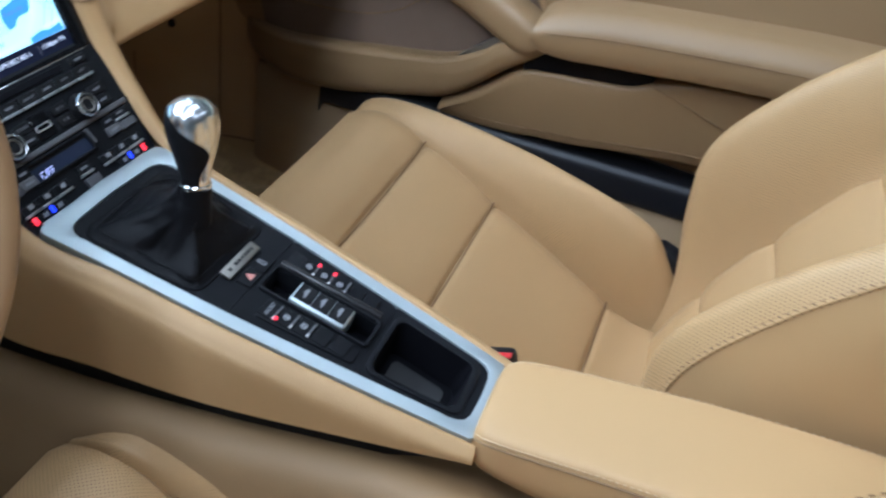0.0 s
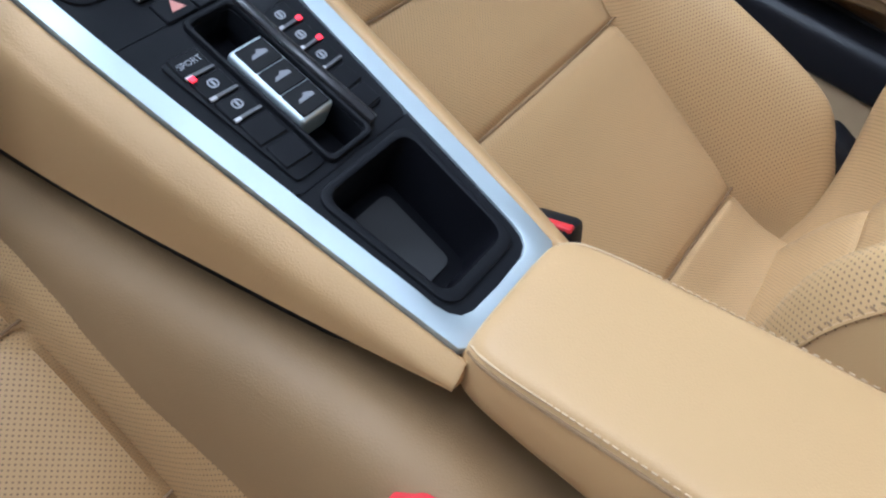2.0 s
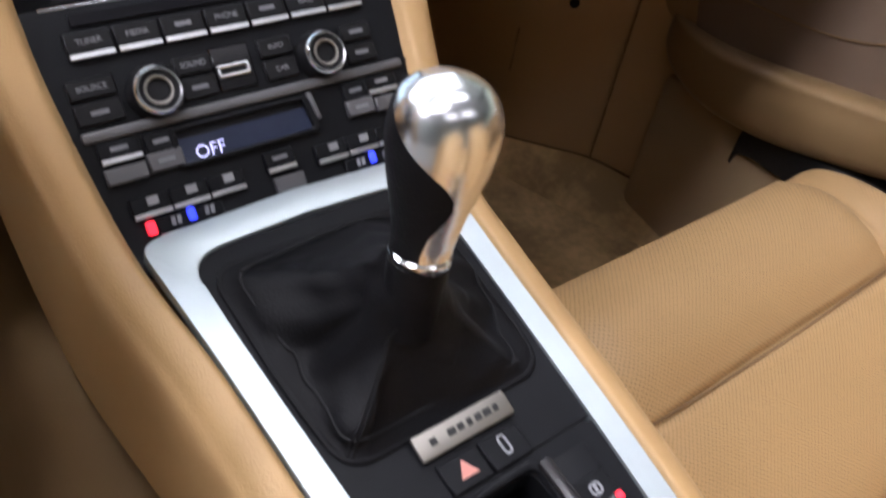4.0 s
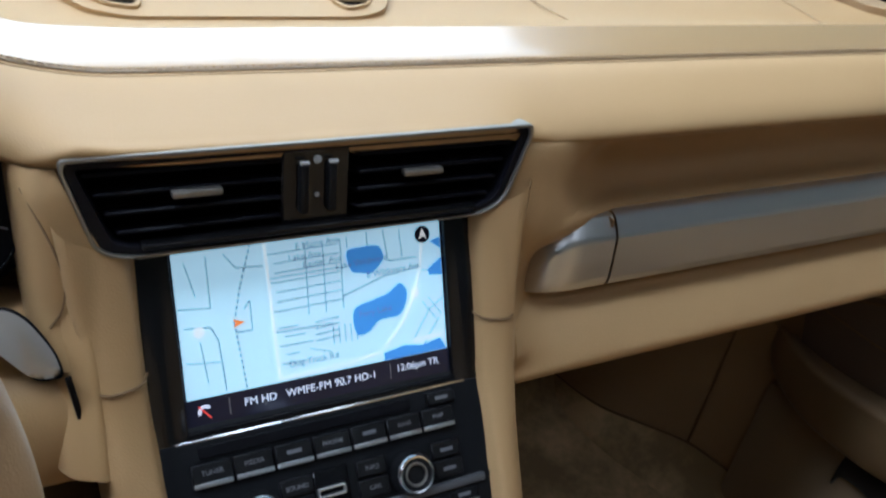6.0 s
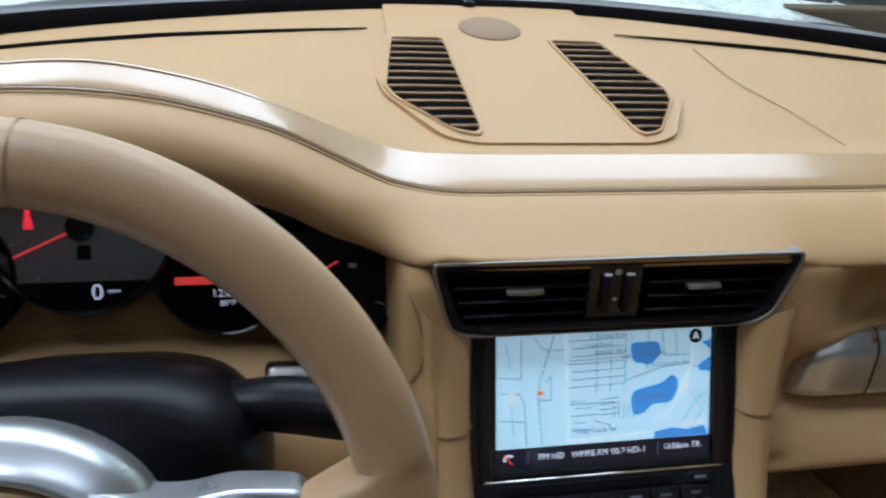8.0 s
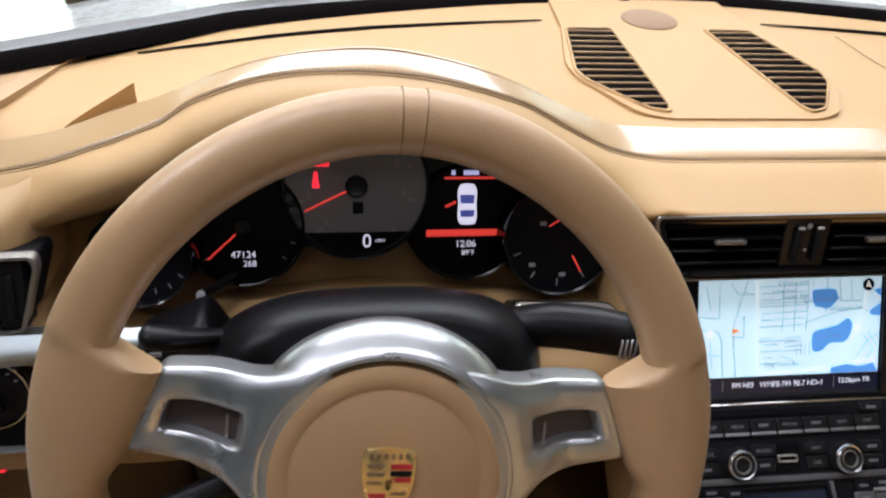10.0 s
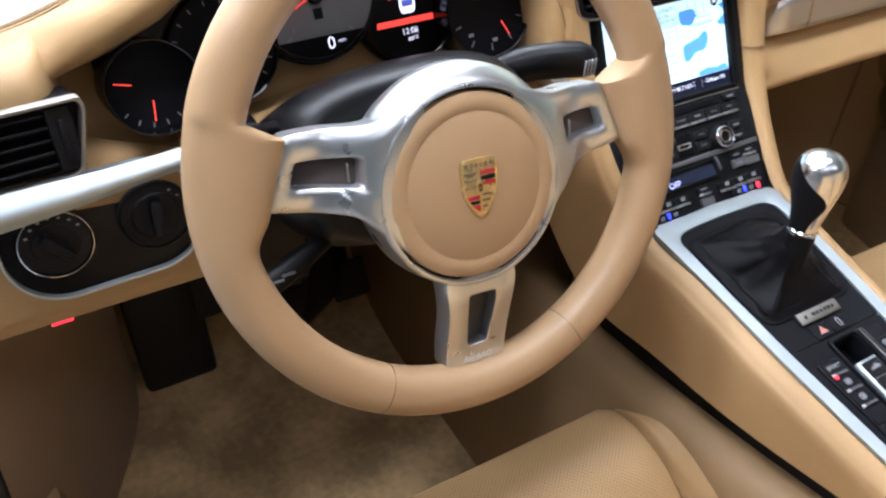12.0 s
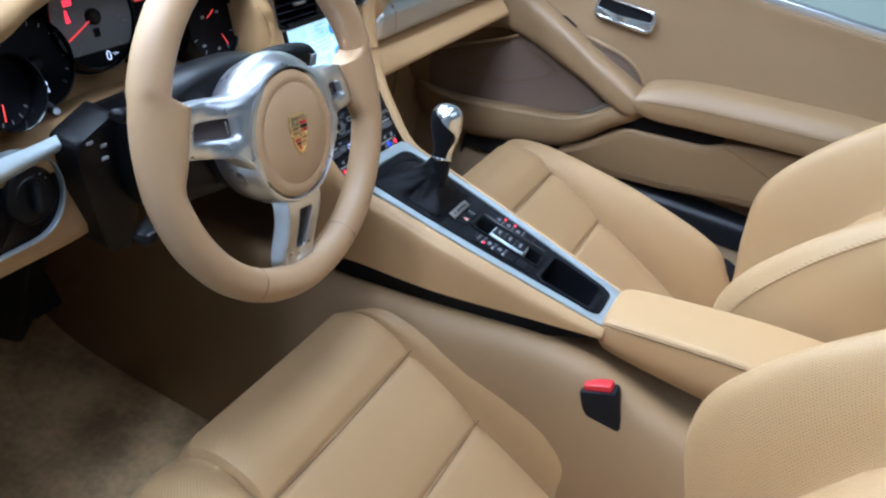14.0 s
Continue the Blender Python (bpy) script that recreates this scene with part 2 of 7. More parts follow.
grey_mark = mat("grey_print", (0.30, 0.31, 0.33), 0.5, vary=0.02)
gold = mat("gold_enamel", (0.72, 0.52, 0.22), 0.28, metal=0.8, vary=0.05)
red_enamel = mat("red_enamel", (0.42, 0.02, 0.03), 0.25, vary=0.05)
red_plastic = mat("red_plastic", (0.52, 0.018, 0.022), 0.38, vary=0.04)
led_red = mat("red_led", (1.0, 0.03, 0.05), 0.4, emit=1.6)
led_blue = mat("blue_led", (0.03, 0.06, 1.0), 0.4, emit=1.6)
lcd_white = mat("display_white", (0.78, 0.85, 1.0), 0.4, emit=1.1)
lcd_violet = mat("display_violet", (0.55, 0.60, 1.0), 0.4, emit=0.9)
lcd_blue = mat("display_blue", (0.10, 0.14, 0.55), 0.4, emit=0.5)
lcd_red = mat("display_red", (1.0, 0.07, 0.05), 0.4, emit=0.9)
lcd_dark = mat("dark_display", (0.012, 0.014, 0.035), 0.15, vary=0.1)
tach_face = mat("grey_dial", (0.20, 0.20, 0.21), 0.55, vary=0.04, grain=0.05, gscale=900)
dial_face = mat("black_dial", (0.004, 0.004, 0.0055), 0.5, vary=0.05, spec=0.12)
grille_black = mat("matte_black", (0.006, 0.005, 0.005), 0.9, spec=0.0, vary=0.05)
map_ground = mat("map_ground", (0.52, 0.80, 0.90), 0.4, vary=0.02, emit=0.95)
map_road = mat("map_road", (0.17, 0.25, 0.31), 0.4, emit=0.5)
map_pale = mat("map_main_road", (0.93, 0.95, 0.88), 0.4, emit=0.85)
map_water = mat("map_water", (0.08, 0.33, 0.78), 0.4, emit=0.7)
map_orange = mat("map_arrow", (0.95, 0.25, 0.05), 0.4, emit=0.8)
floor_tile = mat("showroom_tile", (0.28, 0.278, 0.27), 0.3, vary=0.08, vscale=2)
wall_paint = mat("showroom_paint", (0.26, 0.268, 0.264), 0.7, vary=0.04, vscale=1.5, grain=0.1, gscale=60)
pale_paint = mat("pale_green_paint", (0.66, 0.74, 0.66), 0.7, vary=0.04, vscale=1.5, grain=0.1, gscale=60)
daylight = mat("daylight", (0.86, 0.97, 0.90), 0.9, vary=0.03, vscale=0.6, emit=2.6)
car_paint = mat("silver_car_paint", (0.72, 0.75, 0.73), 0.28, metal=0.1, vary=0.03, coat=0.6)


def perforate(name, base):
    """Leather with rows of punched holes, 3 mm apart."""
    m = base.copy()
    m.name = name
    nt = m.node_tree
    N, L = nt.nodes, nt.links
    b = N["Principled BSDF"]
    uv = N.new("ShaderNodeUVMap")
    mp = N.new("ShaderNodeMapping")
    mp.inputs["Rotation"].default_value[2] = radians(45)
    mp.inputs["Scale"].default_value = (330, 330, 330)
    vo = N.new("ShaderNodeTexVoronoi")
    vo.voronoi_dimensions = "2D"
    vo.inputs["Scale"].default_value, vo.inputs["Randomness"].default_value = 1.0, 0.0
    ramp = N.new("ShaderNodeMapRange")
    ramp.inputs[1].default_value, ramp.inputs[2].default_value = 0.14, 0.24
    L.new(uv.outputs[0], mp.inputs[0])
    L.new(mp.outputs[0], vo.inputs["Vector"])
    L.new(vo.outputs["Distance"], ramp.inputs[0])
    old = b.inputs["Base Color"].links[0].from_socket
    mix = N.new("ShaderNodeMix")
    mix.data_type = "RGBA"
    mix.inputs[6].default_value = (0.15, 0.095, 0.05, 1)
    L.new(ramp.outputs[0], mix.inputs[0])
    L.new(old, mix.inputs[7])
    L.new(mix.outputs[2], b.inputs["Base Color"])
    bump = N.new("ShaderNodeBump")
    bump.inputs["Strength"].default_value, bump.inputs["Distance"].default_value = 0.5, 0.0006
    L.new(ramp.outputs[0], bump.inputs["Height"])
    L.new(b.inputs["Normal"].links[0].from_socket, bump.inputs["Normal"])
    L.new(bump.outputs[0], b.inputs["Normal"])
    return m


leather_perf = perforate("perforated_leather", leather)
glass = bpy.data.materials.new("clear_glass")
glass.use_nodes = True
_g = glass.node_tree.nodes["Principled BSDF"]
_g.inputs["Transmission Weight"].default_value, _g.inputs["Roughness"].default_value, _g.inputs["IOR"].default_value = 1.0, 0.0, 1.01
_g.inputs["Base Color"].default_value = (0.90, 0.97, 0.94, 1)
lamp_glow = mat("lamp_diffuser", (0.95, 0.98, 1.0), 0.5, emit=2.0)

# ---- showroom round the car ----
def sheet(name, pts, material, label, category):
    bm = bmesh.new()
    bm.faces.new([bm.verts.new(p) for p in pts])
    bm.normal_update()
    bmesh.ops.solidify(bm, geom=bm.faces[:], thickness=0.08)
    return tagged(part(name, bm, material, smooth=False), label, category, kind="structure")


sheet("ground", [(-7, -6, -0.26), (7, -6, -0.26), (7, 7.3, -0.26), (-7, 7.3, -0.26)], floor_tile,
               "pale grey polished tile floor of the showroom", "floor")
for nm, a, b in (("wall_south", (6, -6), (-6, -6)), ("wall_east", (6, 5.8), (6, -6)), ("wall_west", (-6, -6), (-6, 5.8))):
    sheet(nm, [(*a, -0.26), (*b, -0.26), (*b, 3.1), (*a, 3.1)], pale_paint if nm == "wall_east" else wall_paint, "white painted showroom wall", "wall")
# shop window wall in front of the car: posts, rails, panes and the bright street outside
wall_n = thing("wall_north", (0, 5.7, -0.26), "glazed shop front with white posts and bright daylight outside", "window wall", kind="structure")
for x in (-5.9, -3.5, -1.2, 1.2, 3.5, 5.9):
    part("post", rbox(0.12, 0.12, 3.34, 0.01, 1, at=(x, 5.7, 1.41)), pale_paint, wall_n)
for z, h in ((-0.16, 0.2), (2.98, 0.2)):
    part("rail", rbox(11.8, 0.14, h, 0.01, 1, at=(0, 5.7, z)), pale_paint, wall_n)
for x0, x1 in ((-5.84, -3.56), (-3.44, -1.26), (-1.14, 1.14), (1.26, 3.44), (3.56, 5.84)):
    pane = part("pane", rbox(x1 - x0, 0.012, 2.94, 0, 1, at=((x0 + x1) / 2, 5.72, 1.41)), glass, wall_n)
    pane.visible_shadow = False
bm = bmesh.new()
bm.faces.new([bm.verts.new(p) for p in ((-7, 7.2, -0.26), (7, 7.2, -0.26), (7, 7.2, 3.6), (-7, 7.2, 3.6))])
tagged(part("backdrop", bm, daylight, smooth=False), "bright pale daylight outside the shop window", "backdrop", kind="structure")
sheet("ceiling", [(-6, -6, 3.05), (-6, 5.8, 3.05), (6, 5.8, 3.05), (6, -6, 3.05)], wall_paint, "white showroom ceiling with light panels", "ceiling")
for lx, ly, sx, sy, watts in LAMPS:
    root = thing("ceiling_light", (lx, ly, 3.0), "white rectangular ceiling light panel, switched on", "ceiling light", "showroom ceiling lights")
    o, i = rounded(sx + 0.06, sy + 0.06, 0.02, 2, lx, ly), rounded(sx + 0.01, sy + 0.01, 0.02, 2, lx, ly)
    part("frame", ring(o, i, 2.93, 3.0), white_mark, root)
    part("diffuser", prism(i, 2.95, 2.99), lamp_glow, root)

# ---- car floor, tunnel, side walls ----
def car_floor():
    rows = [(0.62, 0.34), (0.50, 0.20), (0.40, 0.07), (0.32, 0.02), (0.15, 0.0), (-0.4, 0.0), (-1.2, 0.0)]
    xs = np.linspace(-0.66, 0.71, 34)
    G = np.array([[(x, y, z) for x in xs] + [(x, y, z - 0.02) for x in xs[::-1]] for y, z in cr(rows, 40)])
    bm = skin(G, cv=True, caps=True)
    return tagged(part("floor", bm, carpet), "tan carpeted car floor, worn and shaded in the footwell", "floor", kind="structure")


car_floor()
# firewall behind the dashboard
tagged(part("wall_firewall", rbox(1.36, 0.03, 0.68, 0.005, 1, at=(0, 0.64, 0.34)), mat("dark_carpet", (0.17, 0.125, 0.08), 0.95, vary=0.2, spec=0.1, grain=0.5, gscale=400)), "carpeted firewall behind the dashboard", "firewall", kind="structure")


def tunnel():
    secs = []
    for y, top, w in ((0.55, 0.30, 0.16), (0.2, 0.320, 0.155), (-0.1, 0.333, 0.15), (-0.3, 0.354, 0.14), (-0.5, 0.376, 0.125), (-0.7, 0.345, 0.13), (-1.15, 0.34, 0.13)):
        secs.append([(-w - 0.02, y, 0.0), (-w - 0.01, y, top * 0.5), (-w + 0.01, y, top * 0.88), (-w + 0.045, y, top), (0, y, top - 0.03),
                     (w - 0.045, y, top), (w - 0.01, y, top * 0.88), (w + 0.01, y, top * 0.5), (w + 0.02, y, 0.0)])
    return surf(secs, 40, 41)


# tan lowered to brown: shade below the console overhang is painted into the leather
tagged(part("tunnel", tunnel(), mat("shaded_tunnel_leather", (0.255, 0.156, 0.070), 0.6, vary=0.06, grain=0.2, gscale=800, gkind="cells")),
       "tan leather covered centre tunnel under the console, shade put into its colour", "tunnel", kind="structure")


# ---- dashboard ----
STITCH = [(-0.68, 0.085, 0.690), (-0.60, 0.060, 0.702), (-0.55, 0.050, 0.716), (-0.50, 0.042, 0.737), (-0.466, 0.040, 0.752), (-0.444, 0.040, 0.767),
          (-0.41, 0.040, 0.780), (-0.377, 0.040, 0.787), (-0.345, 0.040, 0.789), (-0.312, 0.040, 0.788), (-0.279, 0.040, 0.784), (-0.245, 0.042, 0.775),
          (-0.21, 0.046, 0.762), (-0.175, 0.053, 0.741), (-0.14, 0.059, 0.7205), (-0.10, 0.063, 0.7105), (-0.05, 0.064, 0.7090), (0.3, 0.064, 0.7090), (0.68, 0.064, 0.7090)]
BAND = [(-0.68, 0.125, 0.696), (-0.60, 0.100, 0.708), (-0.55, 0.092, 0.720), (-0.50, 0.085, 0.739), (-0.466, 0.082, 0.753), (-0.42, 0.080, 0.773),
        (-0.385, 0.080, 0.783), (-0.35, 0.080, 0.788), (-0.315, 0.080, 0.789), (-0.28, 0.080, 0.784), (-0.243, 0.082, 0.774), (-0.206, 0.087, 0.758),
        (-0.165, 0.095, 0.737), (-0.13, 0.098, 0.7235), (-0.09, 0.100, 0.7195), (-0.05, 0.1005, 0.7185), (0.3, 0.1005, 0.7185), (0.68, 0.1005, 0.7185)]
REAR = [(-0.68, 0.16), (-0.60, 0.215), (-0.554, 0.250), (-0.436, 0.331), (-0.284, 0.385), (-0.11, 0.424), (0.0, 0.428), (0.11, 0.424), (0.284, 0.385), (0.436, 0.331), (0.554, 0.25), (0.60, 0.215), (0.68, 0.16)]


def top_z(y):
    return 0.7150 + 0.045 * (y - 0.14)


def smooth(a, b, x):
    s = min(1, max(0, (x - a) / (b - a)))
    return s * s * (3 - 2 * s)


def hooded(x):
    return smooth(-0.12, -0.19, x) * smooth(-0.58, -0.50, x)


# the stitching lies a little lower than the strip's upper edge over the hood too
STITCH = [(x, y + 0.010 * hooded(x), z - 0.005 * hooded(x)) for x, y, z in STITCH]
BAND = [(x, y - 0.004 * hooded(x), z + 0.002 * hooded(x)) for x, y, z in BAND]


def dash_section(x):
    sy, sz = near(STITCH, x)
    by, bz = near(BAND, x)
    ry = near(REAR, x)[0]
    h = hooded(x)
    p = []
    for k, f in ((1.0, 0.0), (0.80, 0.02), (0.60, 0.08), (0.40, 0.24), (0.25, 0.48), (0.12, 0.76)):
        y = by + (ry - by) * k
        p.append((y, top_z(y) + f * max(0, bz - 0.7187)))
    p += [(by, bz), (by + (sy - by) * 0.12, bz + (sz - bz) * 0.12 - 0.0012), (by + (sy - by) * 0.88, bz + (sz - bz) * 0.88 - 0.0012), (sy, sz)]
    plain = [(0.044, sz - 0.0006), (0.022, sz - 0.0066), (0.005, sz - 0.0138), (-0.004, sz - 0.0220), (0.004, sz - 0.0295)]
    hood = [(0.024, sz - 0.006), (0.015, sz - 0.020), (0.024, sz - 0.038), (0.055, sz - 0.050), (0.10, sz - 0.056)]
    c = smooth(-0.14, -0.11, x) * smooth(0.14, 0.11, x)
    mid = [(0.044, sz - 0.0004), (0.020, sz - 0.0044), (0.002, sz - 0.0076), (-0.0056, sz - 0.0098), (-0.0045, sz - 0.0175)]
    for a, b, d in zip(plain, hood, mid):
        q = [a[i] * (1 - h) + b[i] * h for i in (0, 1)]
        p.append(tuple(q[i] * (1 - c) + d[i] * c for i in (0, 1)))
    return [(x, y, z) for y, z in p]


dash = thing("dashboard", (0, 0.1, 0.5), "tan leather dashboard with a stitched brow, vents and satin silver trim", "dashboard")
xs = np.concatenate([np.linspace(-0.665, -0.10, 80), np.linspace(-0.09, 0.665, 46)])
G = np.array([cr(dash_section(x), 61) for x in xs])
part("top_pad", skin(G), leather_dash, dash, angle=60)

# smooth strip between the top pad and the stitching
band_rows = []
for x in np.concatenate([np.linspace(-0.60, -0.10, 70), np.linspace(-0.09, 0.66, 40)]):
    (by, bz), (sy, sz) = near(BAND, x), near(STITCH, x)
    band_rows.append([(x, by + (sy - by) * f, bz + (sz - bz) * f + lift) for f, lift in ((-0.03, -0.0016), (0.0, 0.0011), (0.3, 0.0012), (0.6, 0.0012), (0.9, 0.0011), (1.0, 0.0004), (1.03, -0.0016))])
part("brow_strip", skin(np.array(band_rows)), leather_band, dash, "smooth glossy tan leather strip along the brow", angle=60)

# stitched seam along the brow: a welt and a row of threads
seam_pts = [(x, *(near(STITCH, x) + np.array([-0.0005, 0.0008]))) for x in np.linspace(-0.62, 0.66, 150)]
part("welt", tube(seam_pts, 0.0005, 6, 300), mat("welt", (0.27, 0.18, 0.10), 0.7), dash, "dark stitched welt along the dashboard edge")
part("welt", tube([(x, y - 0.0042, z - 0.0008) for x, y, z in seam_pts], 0.0004, 6, 300), seam_dark, dash)
bm = bmesh.new()
P = cr(np.array(seam_pts), 300)
for k in range(2, 297):
    d = P[k + 1] - P[k]
    add(bm, tube([tuple(P[k] + d * f + np.array([0, 0.0022, 0.0009])) for f in (0.15, 0.5, 0.85)], 0.0005, 4, 3))
part("stitching", bm, thread, dash, "row of fine tan stitches along the brow")


def passenger_section(x):
    deep = smooth(0.140, 0.230, x)
    flat = [(-0.001, 0.690), (-0.0070, 0.682), (-0.0105, 0.662), (-0.0140, 0.648), (-0.016, 0.636), (-0.015, 0.622)]
    cove = [(0.002, 0.685), (0.014, 0.679), (0.030, 0.664), (0.032, 0.648), (0.022, 0.634), (0.008, 0.627)]
    p = [tuple(a[i] * (1 - deep) + b[i] * deep for i in (0, 1)) for a, b in zip(flat, cove)]
    e = 1 - smooth(0.120, 0.164, x)
    p += [(0.006 - 0.026 * e, 0.60), (0.004 - 0.035 * e, 0.575), (-0.006 - 0.029 * e, 0.569), (-0.024 - 0.018 * e, 0.556), (-0.038, 0.543), (-0.0415, 0.536), (-0.038, 0.530), (-0.02, 0.527), (0.10, 0.528)]
    return [(x, y, z) for y, z in p]


def vent_edge(z):
    """How far out the sloping end of the centre vent lies at a height."""
    return min(0.127, 0.1080 + max(0.0, z - 0.6538) * 0.43) if z > 0.6538 else 0.127 - 0.007 * smooth(0.640, 0.600, z)


G = np.array([cr(passenger_section(x), 60) for x in np.linspace(0.127, 0.665, 50)])
edge = np.array([(vent_edge(z), y + 0.002 * smooth(0.640, 0.600, z), z) for x, y, z in G[0]])
part("passenger_panel", skin(np.concatenate([edge[None], G])), leather, dash, "tan leather panel over the glovebox")
# leather between the vent and the gauges
rows = []
for z in np.linspace(0.692, 0.60, 24):
    y0 = float(near([(0.600, -0.0300), (0.622, -0.0190), (0.636, -0.0160), (0.648, -0.0140), (0.662, -0.0105), (0.682, -0.0070), (0.692, 0.0)], z)[0])
    rows.append([(-max(min(vent_edge(z), 0.124), 0.108), y0, z), (-0.128, y0, z), (-0.133, y0 + 0.001, z), (-0.138, y0 + 0.005, z), (-0.1415, y0 + 0.014, z), (-0.143, y0 + 0.03, z)])
part("fascia", skin(np.array(rows)), leather_dash, dash, "tan leather between vent and gauges")

GRIP = [(0.010, 0.6258), (0.000, 0.6255), (-0.0085, 0.6170), (-0.0103, 0.6145), (-0.0116, 0.6115), (-0.0168, 0.5890), (-0.0172, 0.5845), (-0.0160, 0.5805), (-0.006, 0.5745), (0.006, 0.5735)]


def grip_sec(x, s=1.0):
    cz = 0.5735
    return [(x + (1 - s) * 0.0, y if s == 1 else 0.004 + (y - 0.004) * s, cz + (z - cz) * s) for y, z in GRIP]


end = np.array([[(x + 0.006 * ((z - 0.5735) / 0.052), y, z) for x, y, z in grip_sec(x, s)] for x, s in ((0.149, 0.22), (0.152, 0.5), (0.158, 0.76), (0.168, 0.93), (0.180, 0.995), (0.200, 1.0), (0.2055, 1.0))])
part("grip_end", skin(cr(end, 20)), trim_silver, dash, "rounded satin silver end of the grip trim")
bar = np.array([[(x + 0.006 * ((z - 0.5735) / 0.052), y, z) for x, y, z in grip_sec(x)] for x in (0.2075, 0.25, 0.35, 0.45, 0.56, 0.66)])
G2 = np.swapaxes(cr(np.swapaxes(cr(bar, 30), 0, 1), 46), 0, 1)
part("grip_trim", skin(G2), trim_silver, dash, "satin silver grip trim across the passenger side")
part("trim_joint", rbox(0.0016, 0.012, 0.05, 0, 1, at=(0.2085, 0.0, 0.600)), seam_dark, dash)

# defrost slots along the windscreen
for side in (-1, 1):
    pts = []
    for x in np.linspace(0.125, 0.52, 14):
        y = near([(0.10, 0.363), (0.131, 0.361), (0.303, 0.3325), (0.40, 0.305), (0.50, 0.2685), (0.54, 0.25)], x)[0]
        pts.append((side * x, y, top_z(y) + 0.0014))
    part("defrost_slot", tube(pts, [0.0015, 0.004, 0.005, 0.004, 0.0015], 8, 40, flat=0.3), grille_black, dash, "dark narrow defrost slot")
    # airbag cover seams and side demister
for pl in ([(0.196, 0.33), (0.202, 0.2484), (0.2222, 0.1828), (0.2363, 0.116), (0.246, 0.106)], [(0.484, 0.36), (0.4918, 0.306), (0.506, 0.235), (0.5115, 0.181), (0.503, 0.120), (0.492, 0.108), (0.476, 0.104)]):
    part("cover_seam", tube([(x, y, top_z(y) + 0.0014) for x, y in pl], 0.0005, 6, 40), mat("faint_seam", (0.36, 0.225, 0.105), 0.6), dash)
for side in (-1, 1):
    P = [(0.556, 0.285), (0.578, 0.225), (0.602, 0.145), (0.628, 0.125), (0.642, 0.165), (0.602, 0.265)]
    poly = [(side * x, y) for x, y in P]
    part("demister", prism(soften(poly, 0.006), top_z(0.2) - 0.004, top_z(0.2) + 0.004, bevel=0.002), tan_plastic, dash, "side window demister flap")

# dark undersides that close the dashboard over the footwells
for side, x0, x1 in ((-1, -0.66, -0.125), (1, 0.125, 0.655)):
    part("under_panel", skin(np.array([[(x, y, z) for x in np.linspace(x0, x1, 6)] for y, z in ((0.02, 0.523), (0.20, 0.50), (0.42, 0.46), (0.625, 0.42))])), black, dash, "black panel under the dashboard")

# centre grille panel on top
panel_out = [(-0.102, 0.437), (-0.109, 0.34), (-0.130, 0.240), (-0.127, 0.208), (-0.092, 0.136), (-0.07, 0.124), (0.07, 0.124), (0.092, 0.136), (0.126, 0.200), (0.129, 0.225), (0.104, 0.34), (0.098, 0.437)]
TP = plane((0, 0.139, 0.7166), (1, 0, 0), (0, 1, 0.045))


def on_top(pts):
    return [(x, (y - 0.139) * 1.001) for x, y in pts]


gp = part("speaker_panel", prism(on_top(soften(panel_out, 0.01)), -0.004, 0.0022, TP, 0.0015), leather_dash, dash, "raised tan panel with two air grilles and a speaker")
for side in (-1, 1):
    cut = [(0.053, 0.331), (0.100, 0.330), (0.121, 0.222), (0.1165, 0.200), (0.082, 0.1435), (0.0665, 0.137), (0.062, 0.147)]
    poly = soften(on_top([(side * x - 0.03 * (y - 0.137), y) for x, y in cut]), 0.006)
    cx, cy = np.mean(poly, axis=0)
    big = [(cx + (x - cx) * 1.09, cy + (y - cy) * 1.05) for x, y in poly]
    part("grille_frame", ring(big, poly, 0.0015, 0.0045, TP, 0.001), leather_dash, gp)
    part("grille", prism(poly, 0.001, 0.0027, TP), grille_black, gp, "dark slotted air grille")
    for k in range(13):
        y = 0.149 + k * 0.0144
        lo = np.interp(y, [0.137, 0.147, 0.331], [0.0665, 0.062, 0.053])
        hi = np.interp(y, [0.137, 0.1435, 0.200, 0.222, 0.330], [0.0665, 0.082, 0.1165, 0.121, 0.100])
        part("slat", rbox(hi - lo - 0.001, 0.0022, 0.004, 0.0008, 1, m=TP @ pose(side * (lo + hi) / 2 - 0.03 * (y - 0.137), (y - 0.139), 0.0030, 20)), tan_plastic, gp)
part("speaker_cover", lathe([(0.0, 0.0045), (0.028, 0.0045), (0.0305, 0.003), (0.0305, 0.0)], 40, TP @ Matrix.Translation((-0.0055, 0.2235, 0))), mat("speaker_cloth", (0.25, 0.155, 0.085), 0.8, vary=0.1, grain=0.5, gscale=1500), gp, "round brown speaker cover")
part("light_sensor", lathe([(0, 0.007), (0.006, 0.0065), (0.009, 0.002), (0.009, 0)], 20, TP @ Matrix.Translation((-0.0125, 0.294, 0))), gloss, gp)

# ---- centre vents ----
VT = plane((0, -0.0055, 0.6998), (1, 0, 0), (0, 0.15, 0.989))
vent_black = mat("vent_slat", (0.006, 0.006, 0.009), 0.42, vary=0.1, spec=0.14)
vent = thing("centre_vent", (0, 0.0, 0.68), "black twin air vents in a thin silver frame", "air vent")
v_out = soften([(-0.1222, -0.0005), (0.1245, 0.0010), (0.1255, -0.006), (0.1125, -0.0440), (0.0975, -0.0520), (-0.0985, -0.0520), (-0.1115, -0.0470), (-0.1232, -0.006)], 0.010, 6)
